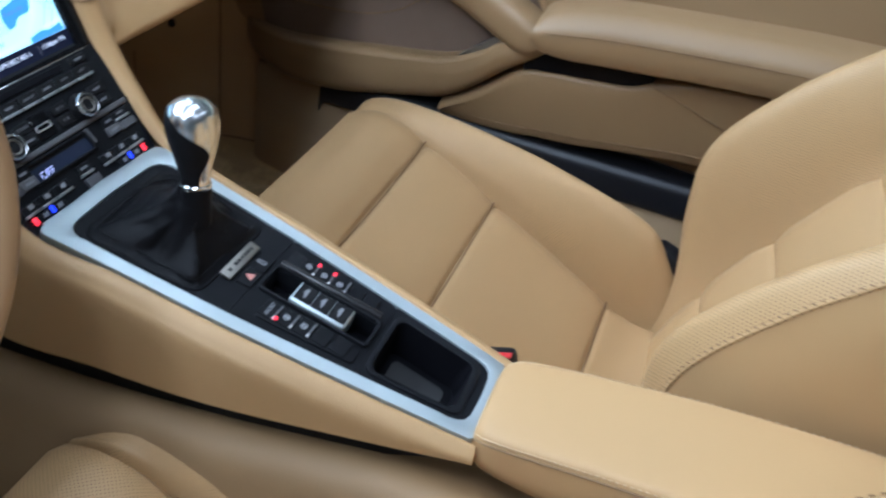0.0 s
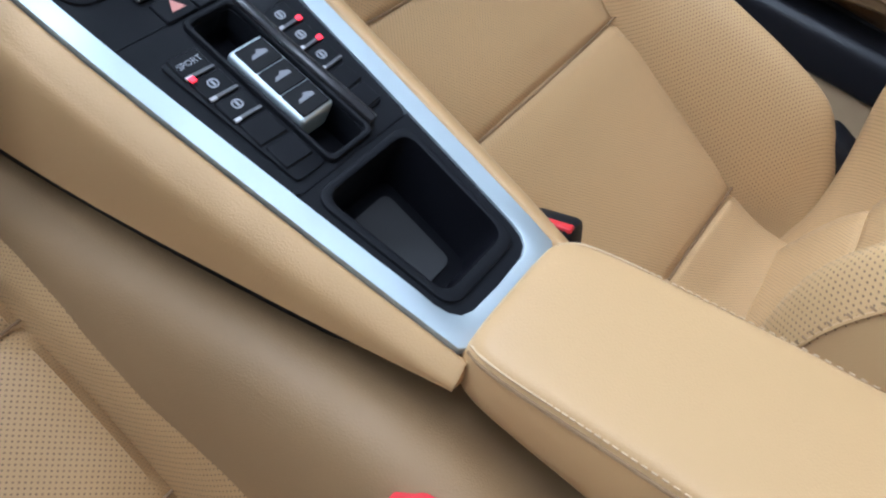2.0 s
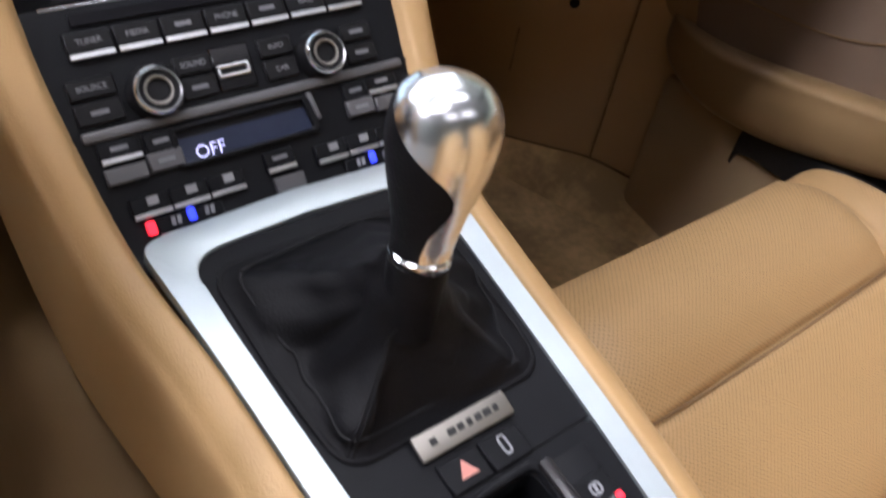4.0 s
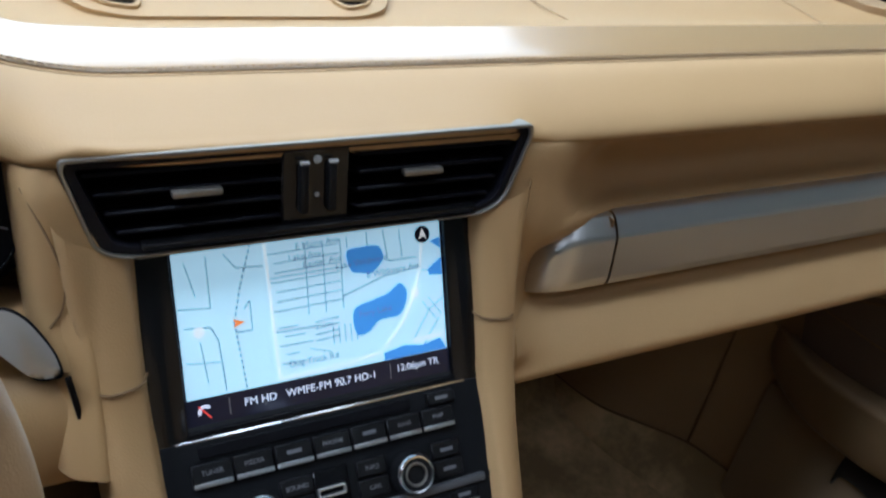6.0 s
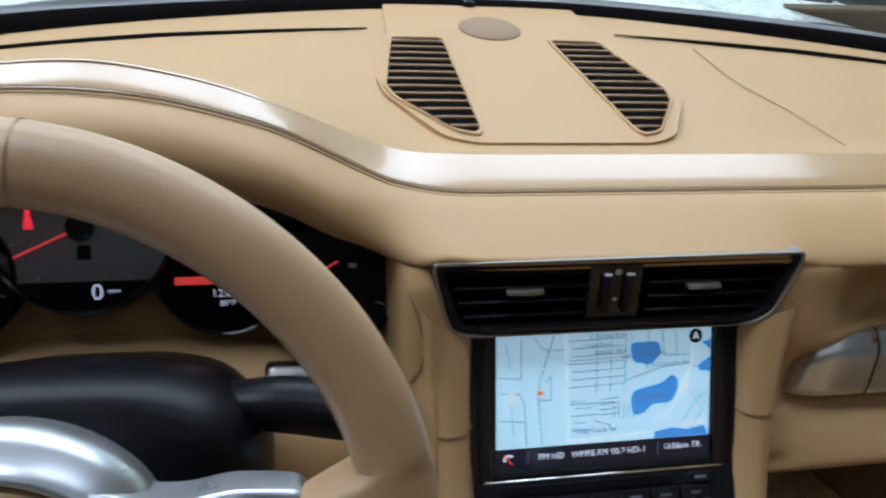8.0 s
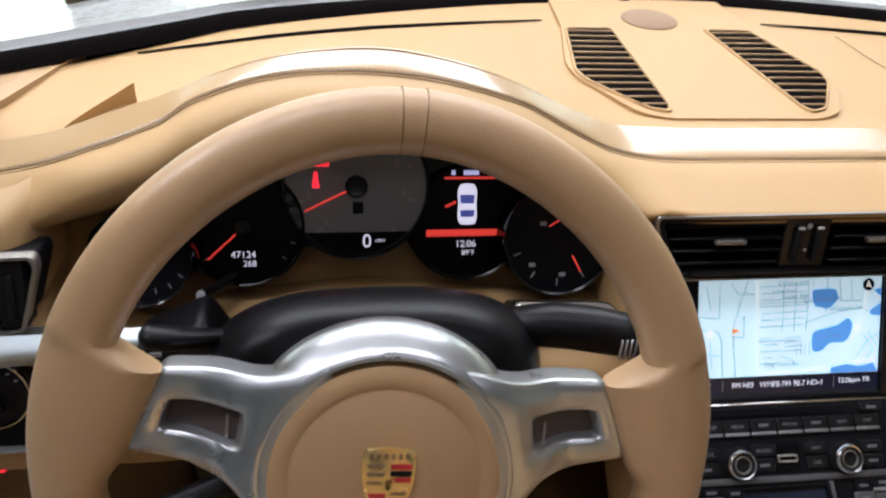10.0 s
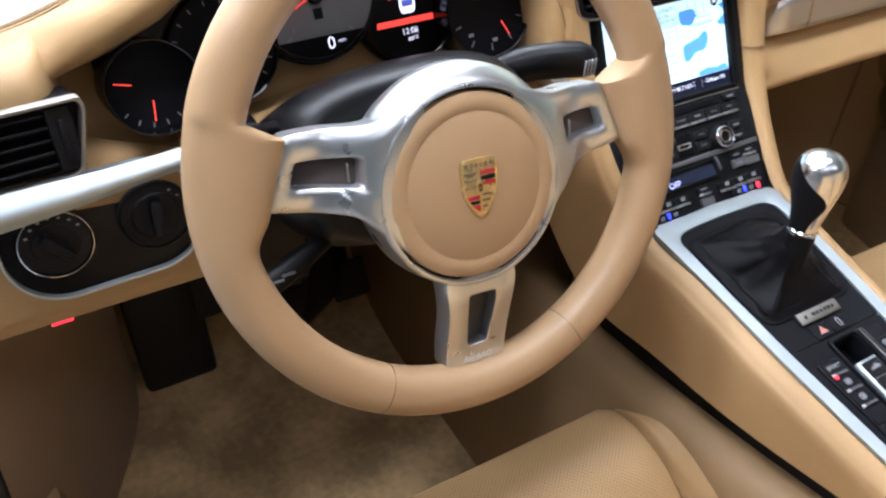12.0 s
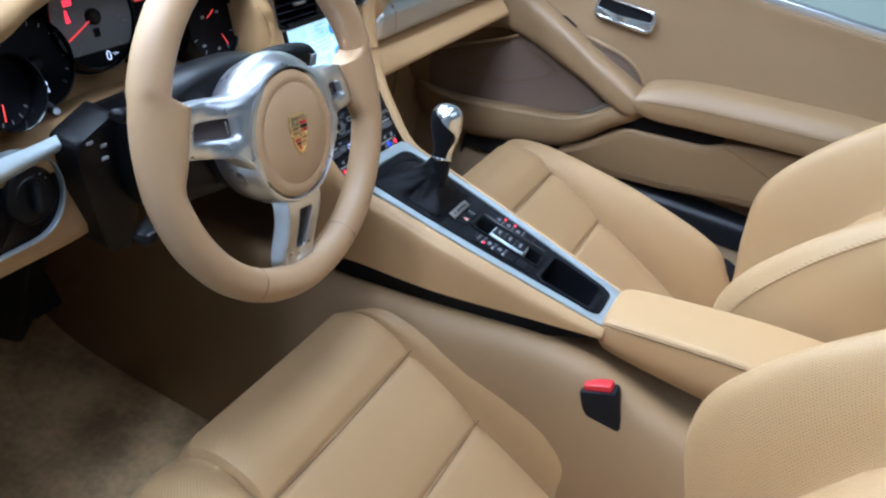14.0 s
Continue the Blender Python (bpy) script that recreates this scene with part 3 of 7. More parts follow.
v_in = soften([(-0.1202, -0.0027), (0.1225, -0.0012), (0.1232, -0.0065), (0.1107, -0.0430), (0.097, -0.0505), (-0.098, -0.0505), (-0.1097, -0.0458), (-0.1210, -0.0065)], 0.010, 6)
part("frame", ring(v_out, v_in, -0.012, 0.0015, VT, 0.0008), vent_silver, vent, "thin silver frame")
part("housing", prism(v_in, -0.055, -0.022, VT), grille_black, vent)
v_in2 = soften([(-0.1155, -0.0065), (0.1175, -0.0050), (0.1180, -0.008), (0.1065, -0.0410), (0.095, -0.0465), (-0.095, -0.0465), (-0.1035, -0.0430), (-0.1160, -0.008)], 0.009, 6)
lip_low = [(-0.0915, 0.0045), (0.0915, 0.0045), (0.0915, 0.0095), (-0.0915, 0.0095)]
part("lower_lip", prism(soften(lip_low, 0.004, 5), 0.003, 0.020, plane((0, 0, 0.64), (1, 0, 0), (0, 0.449, 0.893)), 0.002), gloss, vent, "gloss black lip over the screen")
part("rim", ring(v_in, v_in2, -0.030, -0.0005, VT, 0.0008), vent_black, vent)
for side in (-1, 1):
    for k in range(4):
        v = -0.0115 - k * 0.0098
        hw = np.interp(v, [-0.045, -0.006], [0.1, 0.1175])
        part("slat", rbox(hw - 0.021, 0.0022, 0.013, 0.0008, 1, m=VT @ pose(side * (hw + 0.019) / 2, v, -0.009, -12)), vent_black, vent)
    part("tab", rbox(0.024, 0.0038, 0.006, 0.0014, 2, m=VT @ pose(-0.064 if side < 0 else 0.056, -0.0215, 0.0)), vent_silver, vent, "small silver tab")
part("divider", rbox(0.036, 0.043, 0.024, 0.001, 1, m=VT @ pose(-0.004, -0.0255, -0.013)), gloss, vent)
for x in (-0.0115, 0.0035):
    part("thumbwheel", rbox(0.0048, 0.026, 0.006, 0.0016, 2, m=VT @ pose(x, -0.0250, 0.0006)), black, vent)
    part("thumbwheel_tip", rbox(0.0048, 0.0016, 0.002, 0.0003, 1, m=VT @ pose(x, -0.0105, 0.003)), white_mark, vent)
part("marker", lathe([(0, 0.0006), (0.0013, 0.0004), (0.0013, 0)], 12, VT @ pose(-0.004, -0.0290, 0.0)), white_mark, vent)
part("marker", lathe([(0, 0.0006), (0.0022, 0.0004), (0.0022, 0)], 12, VT @ pose(-0.004, -0.0100, 0.0)), grey_mark, vent)

# ---- screen, radio and climate panel ----
SC = plane((0, 0, 0.64), (1, 0, 0), (0, 0.449, 0.893))
radio = thing("infotainment_unit", (0, -0.02, 0.55), "black navigation radio with a lit map screen and rows of buttons", "car radio")
prof = [(0.020, 0.672), (0.012, 0.648), (-0.002, 0.620), (-0.022, 0.580), (-0.036, 0.562), (-0.047, 0.5555), (-0.0675, 0.533), (-0.088, 0.510)]
face = np.array([[(x * w, y, z) for x in np.linspace(-1, 1, 7)] for (y, z), w in zip(cr(prof, 24), np.interp(np.linspace(0, 1, 24), [0, 0.6, 1], [0.0965, 0.0955, 0.0905]))])
part("body", skin(face), deck, radio)
s_out, s_in = rounded(0.1895, 0.1125, 0.007, 5, 0, -0.0475), rounded(0.1545, 0.0955, 0.001, 5, 0, -0.0462)
part("bezel", ring(s_out, s_in, -0.004, 0.0045, SC, 0.0012), gloss, radio, "gloss black screen bezel")
screen = part("screen", prism(rounded(0.156, 0.097, 0.001, 2, 0, -0.0462), 0.0, 0.0012, SC), lcd_dark, radio, "lit screen with a pale blue street map")
MAPF = 0.0014


def flat(poly, h, material, name="map_line"):
    bm = bmesh.new()
    bm.faces.new([bm.verts.new((x, y, h)) for x, y in poly])
    return part(name, put(bm, SC), material, screen, smooth=False)


flat([(-0.0760, 0.0), (0.0760, 0.0), (0.0760, -0.0775), (-0.0760, -0.0775)], MAPF, map_ground, "map")


def road(pts, w, material=None, h=MAPF + 0.0002, dash_len=0.0):
    P = np.array(pts, float)
    bm = bmesh.new()
    for a, b in zip(P[:-1], P[1:]):
        d = b - a
        ln = np.linalg.norm(d)
        d = d / ln
        n = np.array([-d[1], d[0]]) * w / 2
        steps = [(0, ln)] if not dash_len else [(s, min(ln, s + dash_len * 0.6)) for s in np.arange(0, ln, dash_len)]
        for s0, s1 in steps:
            p, q = a + d * s0, a + d * s1
            bm.faces.new([bm.verts.new((*v, h)) for v in (p - n, q - n, q + n, p + n)])
            if dash_len:
                part("map_dash", put(bm, SC), material or map_road, screen, smooth=False)
                bm = bmesh.new()
    if len(bm.verts):
        part("map_line", put(bm, SC), material or map_road, screen, smooth=False)


flat([tuple(p) for p in cr([(0.0174, -0.0116), (0.026, -0.0100), (0.0361, -0.0104), (0.0392, -0.0155), (0.0387, -0.0193), (0.0318, -0.0255), (0.0250, -0.0245), (0.0193, -0.0225)], 40, True)], MAPF + 0.0003, map_water, "map_lake")
flat([tuple(p) for p in cr([(0.0191, -0.0448), (0.0312, -0.0407), (0.0400, -0.0385), (0.0482, -0.0337), (0.0525, -0.0402), (0.0475, -0.0518), (0.0343, -0.0533), (0.0270, -0.0590), (0.0195, -0.0586)], 40, True)], MAPF + 0.0003, map_water, "map_lake")
flat([(0.0354, -0.0728), (0.0486, -0.0704), (0.0600, -0.0725), (0.0719, -0.0700), (0.0757, -0.0772), (0.0352, -0.0773)], MAPF + 0.0003, map_water, "map_lake")
flat([(0.0667, -0.028), (0.0757, -0.022), (0.0757, -0.0326), (0.0674, -0.0317)], MAPF + 0.0003, map_water, "map_lake")
flat([(0.0690, -0.012), (0.0757, -0.010), (0.0757, -0.017)], MAPF + 0.0003, map_water, "map_lake")
road([(-0.0282, 0.0), (-0.0263, -0.0755), (0.012, -0.0745), (0.034, -0.0720)], 0.0013, map_pale)
road([(0.0644, -0.0066), (0.0618, -0.0256), (0.0574, -0.0409), (0.050, -0.055), (0.036, -0.070)], 0.0014, map_pale)
road([(-0.0355, -0.0), (-0.0429, -0.022), (-0.0477, -0.0406), (-0.0444, -0.077)], 0.0009, dash_len=0.0034)
for k in range(7):
    y = -0.0075 - k * 0.0052
    road([(-0.024 if k % 3 else -0.028, y), (0.013, y + 0.0012)], 0.00055)
for x in (-0.006, 0.004, 0.0142):
    road([(x, -0.004), (x - 0.001, -0.043)], 0.00055)
road([(-0.0757, -0.0294), (-0.059, -0.0309), (-0.059, -0.0041)], 0.00055)
road([(-0.0733, -0.0398), (-0.060, -0.041), (-0.0566, -0.0484), (-0.0552, -0.0757)], 0.0006)
road([(-0.050, -0.004), (-0.044, -0.012), (-0.030, -0.013)], 0.00055)
road([(-0.042, -0.034), (-0.0385, -0.030), (-0.0385, -0.046), (-0.047, -0.046)], 0.0006)
road([(-0.0265, -0.050), (0.006, -0.050)], 0.0006)
for k in range(4):
    road([(-0.004, -0.048 - k * 0.0035), (0.010, -0.047 - k * 0.0035)], 0.0006)
road([(0.030, -0.002), (0.030, -0.010)], 0.0006)
road([(0.040, -0.002), (0.042, -0.020), (0.060, -0.020)], 0.0006)
road([(0.013, -0.036), (0.040, -0.028), (0.062, -0.026)], 0.0006)
road([(0.055, -0.068), (0.066, -0.052), (0.0757, -0.046)], 0.00055)
road([(0.060, -0.074), (0.072, -0.058)], 0.00055)
for x, y, n, h in ((0.001, -0.0045, 0.026, "E Maine Ave"), (-0.0065, -0.0105, 0.02, "Lake Ave"), (0.003, -0.0150, 0.02, "Reider Ave"), (0.045, -0.0255, 0.026, "E Wildmere Ave"), (0.032, -0.0475, 0.02, "Fairy Lake"), (0.026, -0.0185, 0.02, "Lake Wildmere")):
    words("screen_text", h, 0.0050, SC @ pose(x, y, MAPF + 0.0006, 0, 0, 3), map_road, screen)
road([(0.054, -0.0690), (0.074, -0.0680)], 0.0022, map_pale)
for k in range(5):
    road([(-0.0245 + 0.003 * (k % 2), -0.0480 - k * 0.0050), (-0.014 + 0.004 * (k % 3), -0.0478 - k * 0.0050)], 0.0005)
    road([(0.006 + 0.0035 * k, -0.052), (0.006 + 0.0035 * k, -0.062)], 0.0005)
for a_, b_ in (((-0.070, -0.006), (-0.066, -0.024)), ((-0.066, -0.048), (-0.064, -0.070)), ((-0.074, -0.058), (-0.057, -0.060)), ((-0.0285, -0.0205), (0.013, -0.0195)), ((0.018, -0.003), (0.018, -0.0095)), ((0.050, -0.003), (0.051, -0.019)), ((0.0615, -0.028), (0.074, -0.030)), ((0.062, -0.047), (0.070, -0.058)), ((0.066, -0.045), (0.074, -0.056)), ((-0.008, -0.062), (0.004, -0.066))):
    road([a_, b_], 0.0005)
words("screen_text", "Dog Track Rd", 0.0050, SC @ Matrix.Translation((-0.0063, -0.0685, MAPF + 0.0005)), map_road, screen)
flat([(-0.0490, -0.0385), (-0.0415, -0.0408), (-0.0490, -0.0435), (-0.0470, -0.0410)], MAPF + 0.0005, map_orange, "map_arrow")
flat([(0.0645 + 0.005 * math.cos(a), -0.0075 + 0.005 * math.sin(a)) for a in np.linspace(0, 2 * math.pi, 20, endpoint=False)], MAPF + 0.0005, lcd_dark, "map_compass")
flat([(0.0645, -0.0040), (0.0620, -0.0100), (0.0645, -0.0085), (0.0670, -0.0100)], MAPF + 0.0007, map_pale, "map_compass")
for x, y in ((-0.0662, -0.0428), (0.0574, -0.0409)):
    flat([(x + 0.003 * math.cos(a), y + 0.003 * math.sin(a)) for a in np.linspace(0, 2 * math.pi, 14, endpoint=False)], MAPF + 0.0004, map_pale, "map_marker")

# status bar
words("screen_text", "FM HD   WMFE-FM 90.7 HD-1", 0.0060, SC @ Matrix.Translation((-0.0085, -0.0845, MAPF)), lcd_white, screen, label="white radio station line")
words("screen_text", "12:06pm TR.", 0.0055, SC @ Matrix.Translation((0.0565, -0.0838, MAPF)), lcd_white, screen)
handset = [(-0.0672 + 0.0038 * math.cos(a), -0.0850 + 0.0038 * math.sin(a)) for a in np.linspace(radians(40), radians(200), 10)]
flat(handset + [(-0.0672 + 0.0022 * math.cos(a), -0.0850 + 0.0022 * math.sin(a)) for a in np.linspace(radians(200), radians(40), 10)], MAPF, lcd_white, "screen_icon")
road([(-0.0705, -0.0815), (-0.0645, -0.0885)], 0.0007, lcd_red)
road([(-0.0545, -0.0800), (-0.0545, -0.0890)], 0.0004, grey_mark)
road([(0.0385, -0.0800), (0.0385, -0.0890)], 0.0004, grey_mark)
part("trim_bar", rbox(0.170, 0.0022, 0.004, 0.0008, 1, m=SC @ pose(0, -0.0985, 0.003)), chrome, radio, "thin chrome bar under the screen")

CL = plane((0, -0.0465, 0.5567), (1, 0, 0), (0, 0.0692, 0.0812))


dim_print = mat("dim_print", (0.16, 0.165, 0.18), 0.5, vary=0.02)


def key(parent, x, v, w, h, name="button", lift=0.0022, bar=None, mark=None, material=None, dim=True):
    b = part(name, rbox(w, h, 0.004, 0.0007, 1, m=CL @ pose(x, v, lift - 0.001)), material or black, parent)
    if bar:
        part("bar", rbox(w * 0.97, bar, 0.002, 0.0003, 1, m=CL @ pose(x, v - h / 2 + bar / 2, lift + 0.0008)), silver_soft, b, "thin silver bar")
    if mark:
        words("print", mark, 0.0036, CL @ Matrix.Translation((x, v + (bar or 0) / 2, lift + 0.0013)), key_print, b)
    elif dim:
        part("print", rbox(min(w * 0.5, 0.008), 0.0020, 0.0004, 0, 1, m=CL @ pose(x, v + (bar or 0) * 0.6, lift + 0.0012)), dim_print, b, smooth=False)
    return b


key_print = mat("key_print", (0.23, 0.235, 0.25), 0.5, vary=0.02)
part("slot", rbox(0.120, 0.006, 0.002, 0.0004, 1, m=CL @ pose(-0.014, -0.0095, 0.0008)), dial_face, radio)
key(radio, 0.066, -0.0095, 0.018, 0.007)
for k, mark in enumerate(("TUNER", "MEDIA", None, "PHONE", None, "NAVI", "MAP")):
    key(radio, -0.0690 + k * 0.0218, -0.0208, 0.0206, 0.0118, bar=0.0024, mark=mark)
for x in (-0.0485, 0.0392):
    m_ = CL @ pose(x, -0.0475, 0.001)
    kn = part("knob", lathe([(0.0, 0.0082), (0.0050, 0.0082), (0.0054, 0.0094), (0.0060, 0.0096), (0.0112, 0.0096), (0.0118, 0.0085), (0.0121, 0.002), (0.0130, 0.0)], 36, m_), black, radio, "round black knob with chrome rings")
    part("ring", lathe([(0.0088, 0.0094), (0.0092, 0.0108), (0.0102, 0.0110), (0.0113, 0.0098), (0.0115, 0.0088)], 40, m_), chrome, kn, "chrome outer ring")
    part("ring", lathe([(0.0053, 0.0092), (0.0056, 0.0102), (0.0064, 0.0104), (0.0070, 0.0094)], 32, m_), vent_silver, kn, "dull inner ring")
for x, v, w, h, mark in ((-0.0745, -0.0395, 0.021, 0.009, "SOURCE"), (-0.0745, -0.0505, 0.021, 0.010, None), (-0.0270, -0.0385, 0.018, 0.009, "SOUND"), (-0.0270, -0.0495, 0.018, 0.010, None), (0.0165, -0.0385, 0.018, 0.009, "INFO"), (0.0165, -0.0495, 0.018, 0.010, "CAR"), (0.0635, -0.0395, 0.018, 0.009, None), (0.0635, -0.0505, 0.018, 0.010, None)):
    key(radio, x, v, w, h, mark=mark)
door_ = part("tape_door", rbox(0.0205, 0.022, 0.003, 0.001, 1, m=CL @ pose(-0.0075, -0.0440, 0.0012)), gloss, radio, "black door of the card slot")
part("rocker", ring(rounded(0.0165, 0.0058, 0.0012, 3, -0.0085, -0.0452), rounded(0.0135, 0.0030, 0.0008, 3, -0.0085, -0.0452), 0.002, 0.0046, CL, 0.0004), silver_soft, door_, "small silver rocker")

climate = thing("climate_panel", (0, -0.1, 0.48), "black climate control panel with lit seat heating lamps", "control panel")
cprof = [(-0.0865, 0.5135), (-0.094, 0.503), (-0.105, 0.489), (-0.1165, 0.4755), (-0.1255, 0.468), (-0.135, 0.464)]
face = np.array([[(x * w, y, z) for x in np.linspace(-1, 1, 7)] for (y, z), w in zip(cr(cprof, 14), np.linspace(0.0905, 0.0835, 14))])
part("body", skin(face), deck, climate)
brow_grey = mat("brow_grey", (0.085, 0.085, 0.09), 0.38, spec=0.5, vary=0.05)
part("brow", rbox(0.172, 0.0050, 0.006, 0.0016, 2, m=CL @ pose(0, -0.0605, 0.001)), brow_grey, climate, "grey brow above the climate keys")
bez_o = soften([(-0.0485, -0.0650), (0.0245, -0.0650), (0.0275, -0.0840), (-0.0490, -0.0840)], 0.003)
bez_i = soften([(-0.0465, -0.0668), (0.0215, -0.0668), (0.0240, -0.0822), (-0.0470, -0.0822)], 0.002)
part("bezel", ring(bez_o, bez_i, -0.001, 0.0040, CL, 0.0006), deck, climate, "raised black bezel of the display")
part("bezel_end", rbox(0.0032, 0.0150, 0.005, 0.0014, 2, m=CL @ pose(0.0268, -0.0715, 0.0024, 0, 0, 9)), brow_grey, climate)
part("display", prism(bez_i, -0.0015, 0.0014, CL), mat("climate_display", (0.020, 0.026, 0.048), 0.2, vary=0.1), climate, "dark blue grey display")
words("print", "OFF", 0.0088, CL @ Matrix.Translation((-0.0312, -0.0790, 0.0017)), lcd_violet, climate, label="violet OFF reading")
# keys beside the display: small silver bars above, grey rockers below
for s in (-1, 1):
    key(climate, s * 0.071 - 0.001, -0.0690, 0.019, 0.0095, bar=0.0024, material=deck)
    key(climate, s * 0.0530, -0.0690, 0.015, 0.0095, material=deck)
    key(climate, s * 0.0722, -0.0795, 0.0190, 0.0075, material=brow_grey, dim=False, lift=0.0032)
    key(climate, s * 0.0535, -0.0780, 0.0165, 0.0085, material=brow_grey, lift=0.0032)
key(climate, 0.0005, -0.0930, 0.016, 0.0105, bar=0.0024, material=deck)
key(climate, 0.0022, -0.1055, 0.0165, 0.0090, material=brow_grey, dim=False, lift=0.0030)
# two staggered rows of keys on either side: three above, two below
for s in (-1, 1):
    for k in range(3):
        x = s * (0.0668 - k * 0.0187)
        b = key(climate, x, -0.0962, 0.0183, 0.0100, bar=0.0024, material=deck, dim=False)
        part("mark", rbox(0.0052, 0.0040, 0.0006, 0, 1, m=CL @ pose(x + 0.0012, -0.0940, 0.0036)), key_print, b)
    for k in range(2):
        x = s * (0.0592 - k * 0.0165)
        b = key(climate, x, -0.1078, 0.0160, 0.0095, bar=0.0022, material=deck, dim=False)
        for q in (-0.0014, 0.0014):
            part("mark", rbox(0.0018, 0.0042, 0.0006, 0, 1, m=CL @ pose(x + q + 0.001, -0.1058, 0.0036, 0, 0, -8)), key_print, b)
    part("lamp", rbox(0.0046, 0.0066, 0.002, 0.0008, 1, m=CL @ pose(s * 0.0702, -0.1062, 0.0036)), led_red, climate, "lit red lamp")
    part("lamp", rbox(0.0040, 0.0064, 0.002, 0.0008, 1, m=CL @ pose(s * 0.0508, -0.1052, 0.0044)), led_blue, climate, "lit blue lamp")

# ---- steering wheel, turned a few degrees to the right ----
WT = radians(21.6)
WF = plane((-0.3258, -0.170, 0.6603), (1, 0, 0), (0, math.sin(WT), math.cos(WT))) @ pose(0, 0, 0, 0, 0, -4.4)
wheel = thing("steering_wheel", (-0.3255, -0.12, 0.62), "tan leather three-spoke steering wheel with satin silver spokes", "steering wheel")


def rim_mesh():
    """The rim, with a leather lug on either side that runs out to the metal spoke."""
    n, k = 320, 22
    G = []
    for t in np.linspace(0, 2 * math.pi, n, endpoint=False):
        deg = math.degrees(t)
        top = math.exp(-((deg - 90) / 30) ** 2) if deg < 180 else 0.0
        outer, inner, b = 0.1812 + 0.0045 * top, 0.1470 + 0.0055 * top, 0.0176
        c, s_ = abs(math.cos(t)), math.sin(t)
        v = 0.135 * s_
        w = smooth(0.0440, 0.0395, v) * smooth(-0.034, -0.010, v)
        if w > 0:
            inner = min(inner, inner * (1 - w) + w * 0.1300 / (c + 0.38 * s_))
        R, a = (outer + inner) / 2, (outer - inner) / 2
        row = []
        for s in np.linspace(0, 2 * math.pi, k, endpoint=False):
            cs, sn = math.cos(s), math.sin(s)
            cs, sn = math.copysign(abs(cs) ** 0.9, cs), math.copysign(abs(sn) ** 0.9, sn)
            r = R + a * cs
            row.append((r * math.cos(t), r * math.sin(t), b * sn - 0.001))
        G.append(row)
    return put(skin(np.array(G), cu=True, cv=True), WF)


rim = part("rim", rim_mesh(), leather_rim, wheel, "worn tan leather rim")
for deg in (88.0, 91.9, 243.0, 298.5):
    t = radians(deg)
    Rs, as_ = (0.1691, 0.0168) if deg < 180 else (0.1641, 0.0173)
    pts = [(math.cos(t) * (Rs + as_ * math.cos(s)), math.sin(t) * (Rs + as_ * math.cos(s)), 0.0178 * math.sin(s) - 0.001) for s in np.linspace(-0.6, math.pi + 0.6, 16)]
    part("seam", put(tube(pts, 0.0005, 5, 30), WF), seam_dark, rim)


HB = WF @ Matrix.Translation((-0.002, -0.0125, -0.002))


def spoke(sign):
    """Side spoke: a plate with a window, rising from the rim to the hub."""
    c = (0.097, 0.011)
    out = soften([(0.119, 0.0372), (0.093, 0.0378), (0.071, 0.0370), (0.054, 0.0405), (0.036, 0.0490), (0.025, 0.030), (0.025, -0.02), (0.045, -0.058), (0.066, -0.0330), (0.082, -0.0172), (0.111, -0.0115), (0.1375, -0.0068)], 0.006, 3)
    inn = soften([(0.1135, 0.0205), (0.0745, 0.0195), (0.0765, 0.0008), (0.1185, 0.0045)], 0.003, 3)
    o, i = np.array(by_angle(out, c, 96)), np.array(by_angle(inn, c, 96))
    l = i * 0.90 + np.array(c) * 0.10

    def h(u, v):
        r = math.hypot(u + 0.002 * sign, v + 0.0135)
        return 0.0195 * smooth(0.108, 0.066, r) + 0.001

    rows = []
    for ring_, dz in ((o, -0.020), (o, -0.0030), (o * 0.985 + i * 0.015, -0.0008), (o * 0.93 + i * 0.07, 0.0), (o * 0.6 + i * 0.4, 0.0012), (o * 0.25 + i * 0.75, 0.0010), (i * 0.95 + o * 0.05, 0.0003), (i, -0.0010), (l, -0.008)):
        rows.append([(sign * u, v, h(u, v) + dz) for u, v in ring_])
    sp = part("spoke", put(skin(np.array(rows), cv=True), WF), spoke_metal, wheel, "satin silver side spoke with a window", angle=50)
    bm = bmesh.new()
    bm.faces.new([bm.verts.new((sign * u, v, h(u, v) - 0.0078)) for u, v in l])
    part("insert", put(bm, WF), mat("spoke_insert", (0.062, 0.046, 0.042), 0.42), sp, "dark brown insert")
    part("lever", rbox(0.0014, 0.0125, 0.002, 0.0005, 1, m=WF @ pose(sign * 0.0830, 0.0100, 0.0085)), vent_silver, sp)


spoke(-1)
spoke(1)


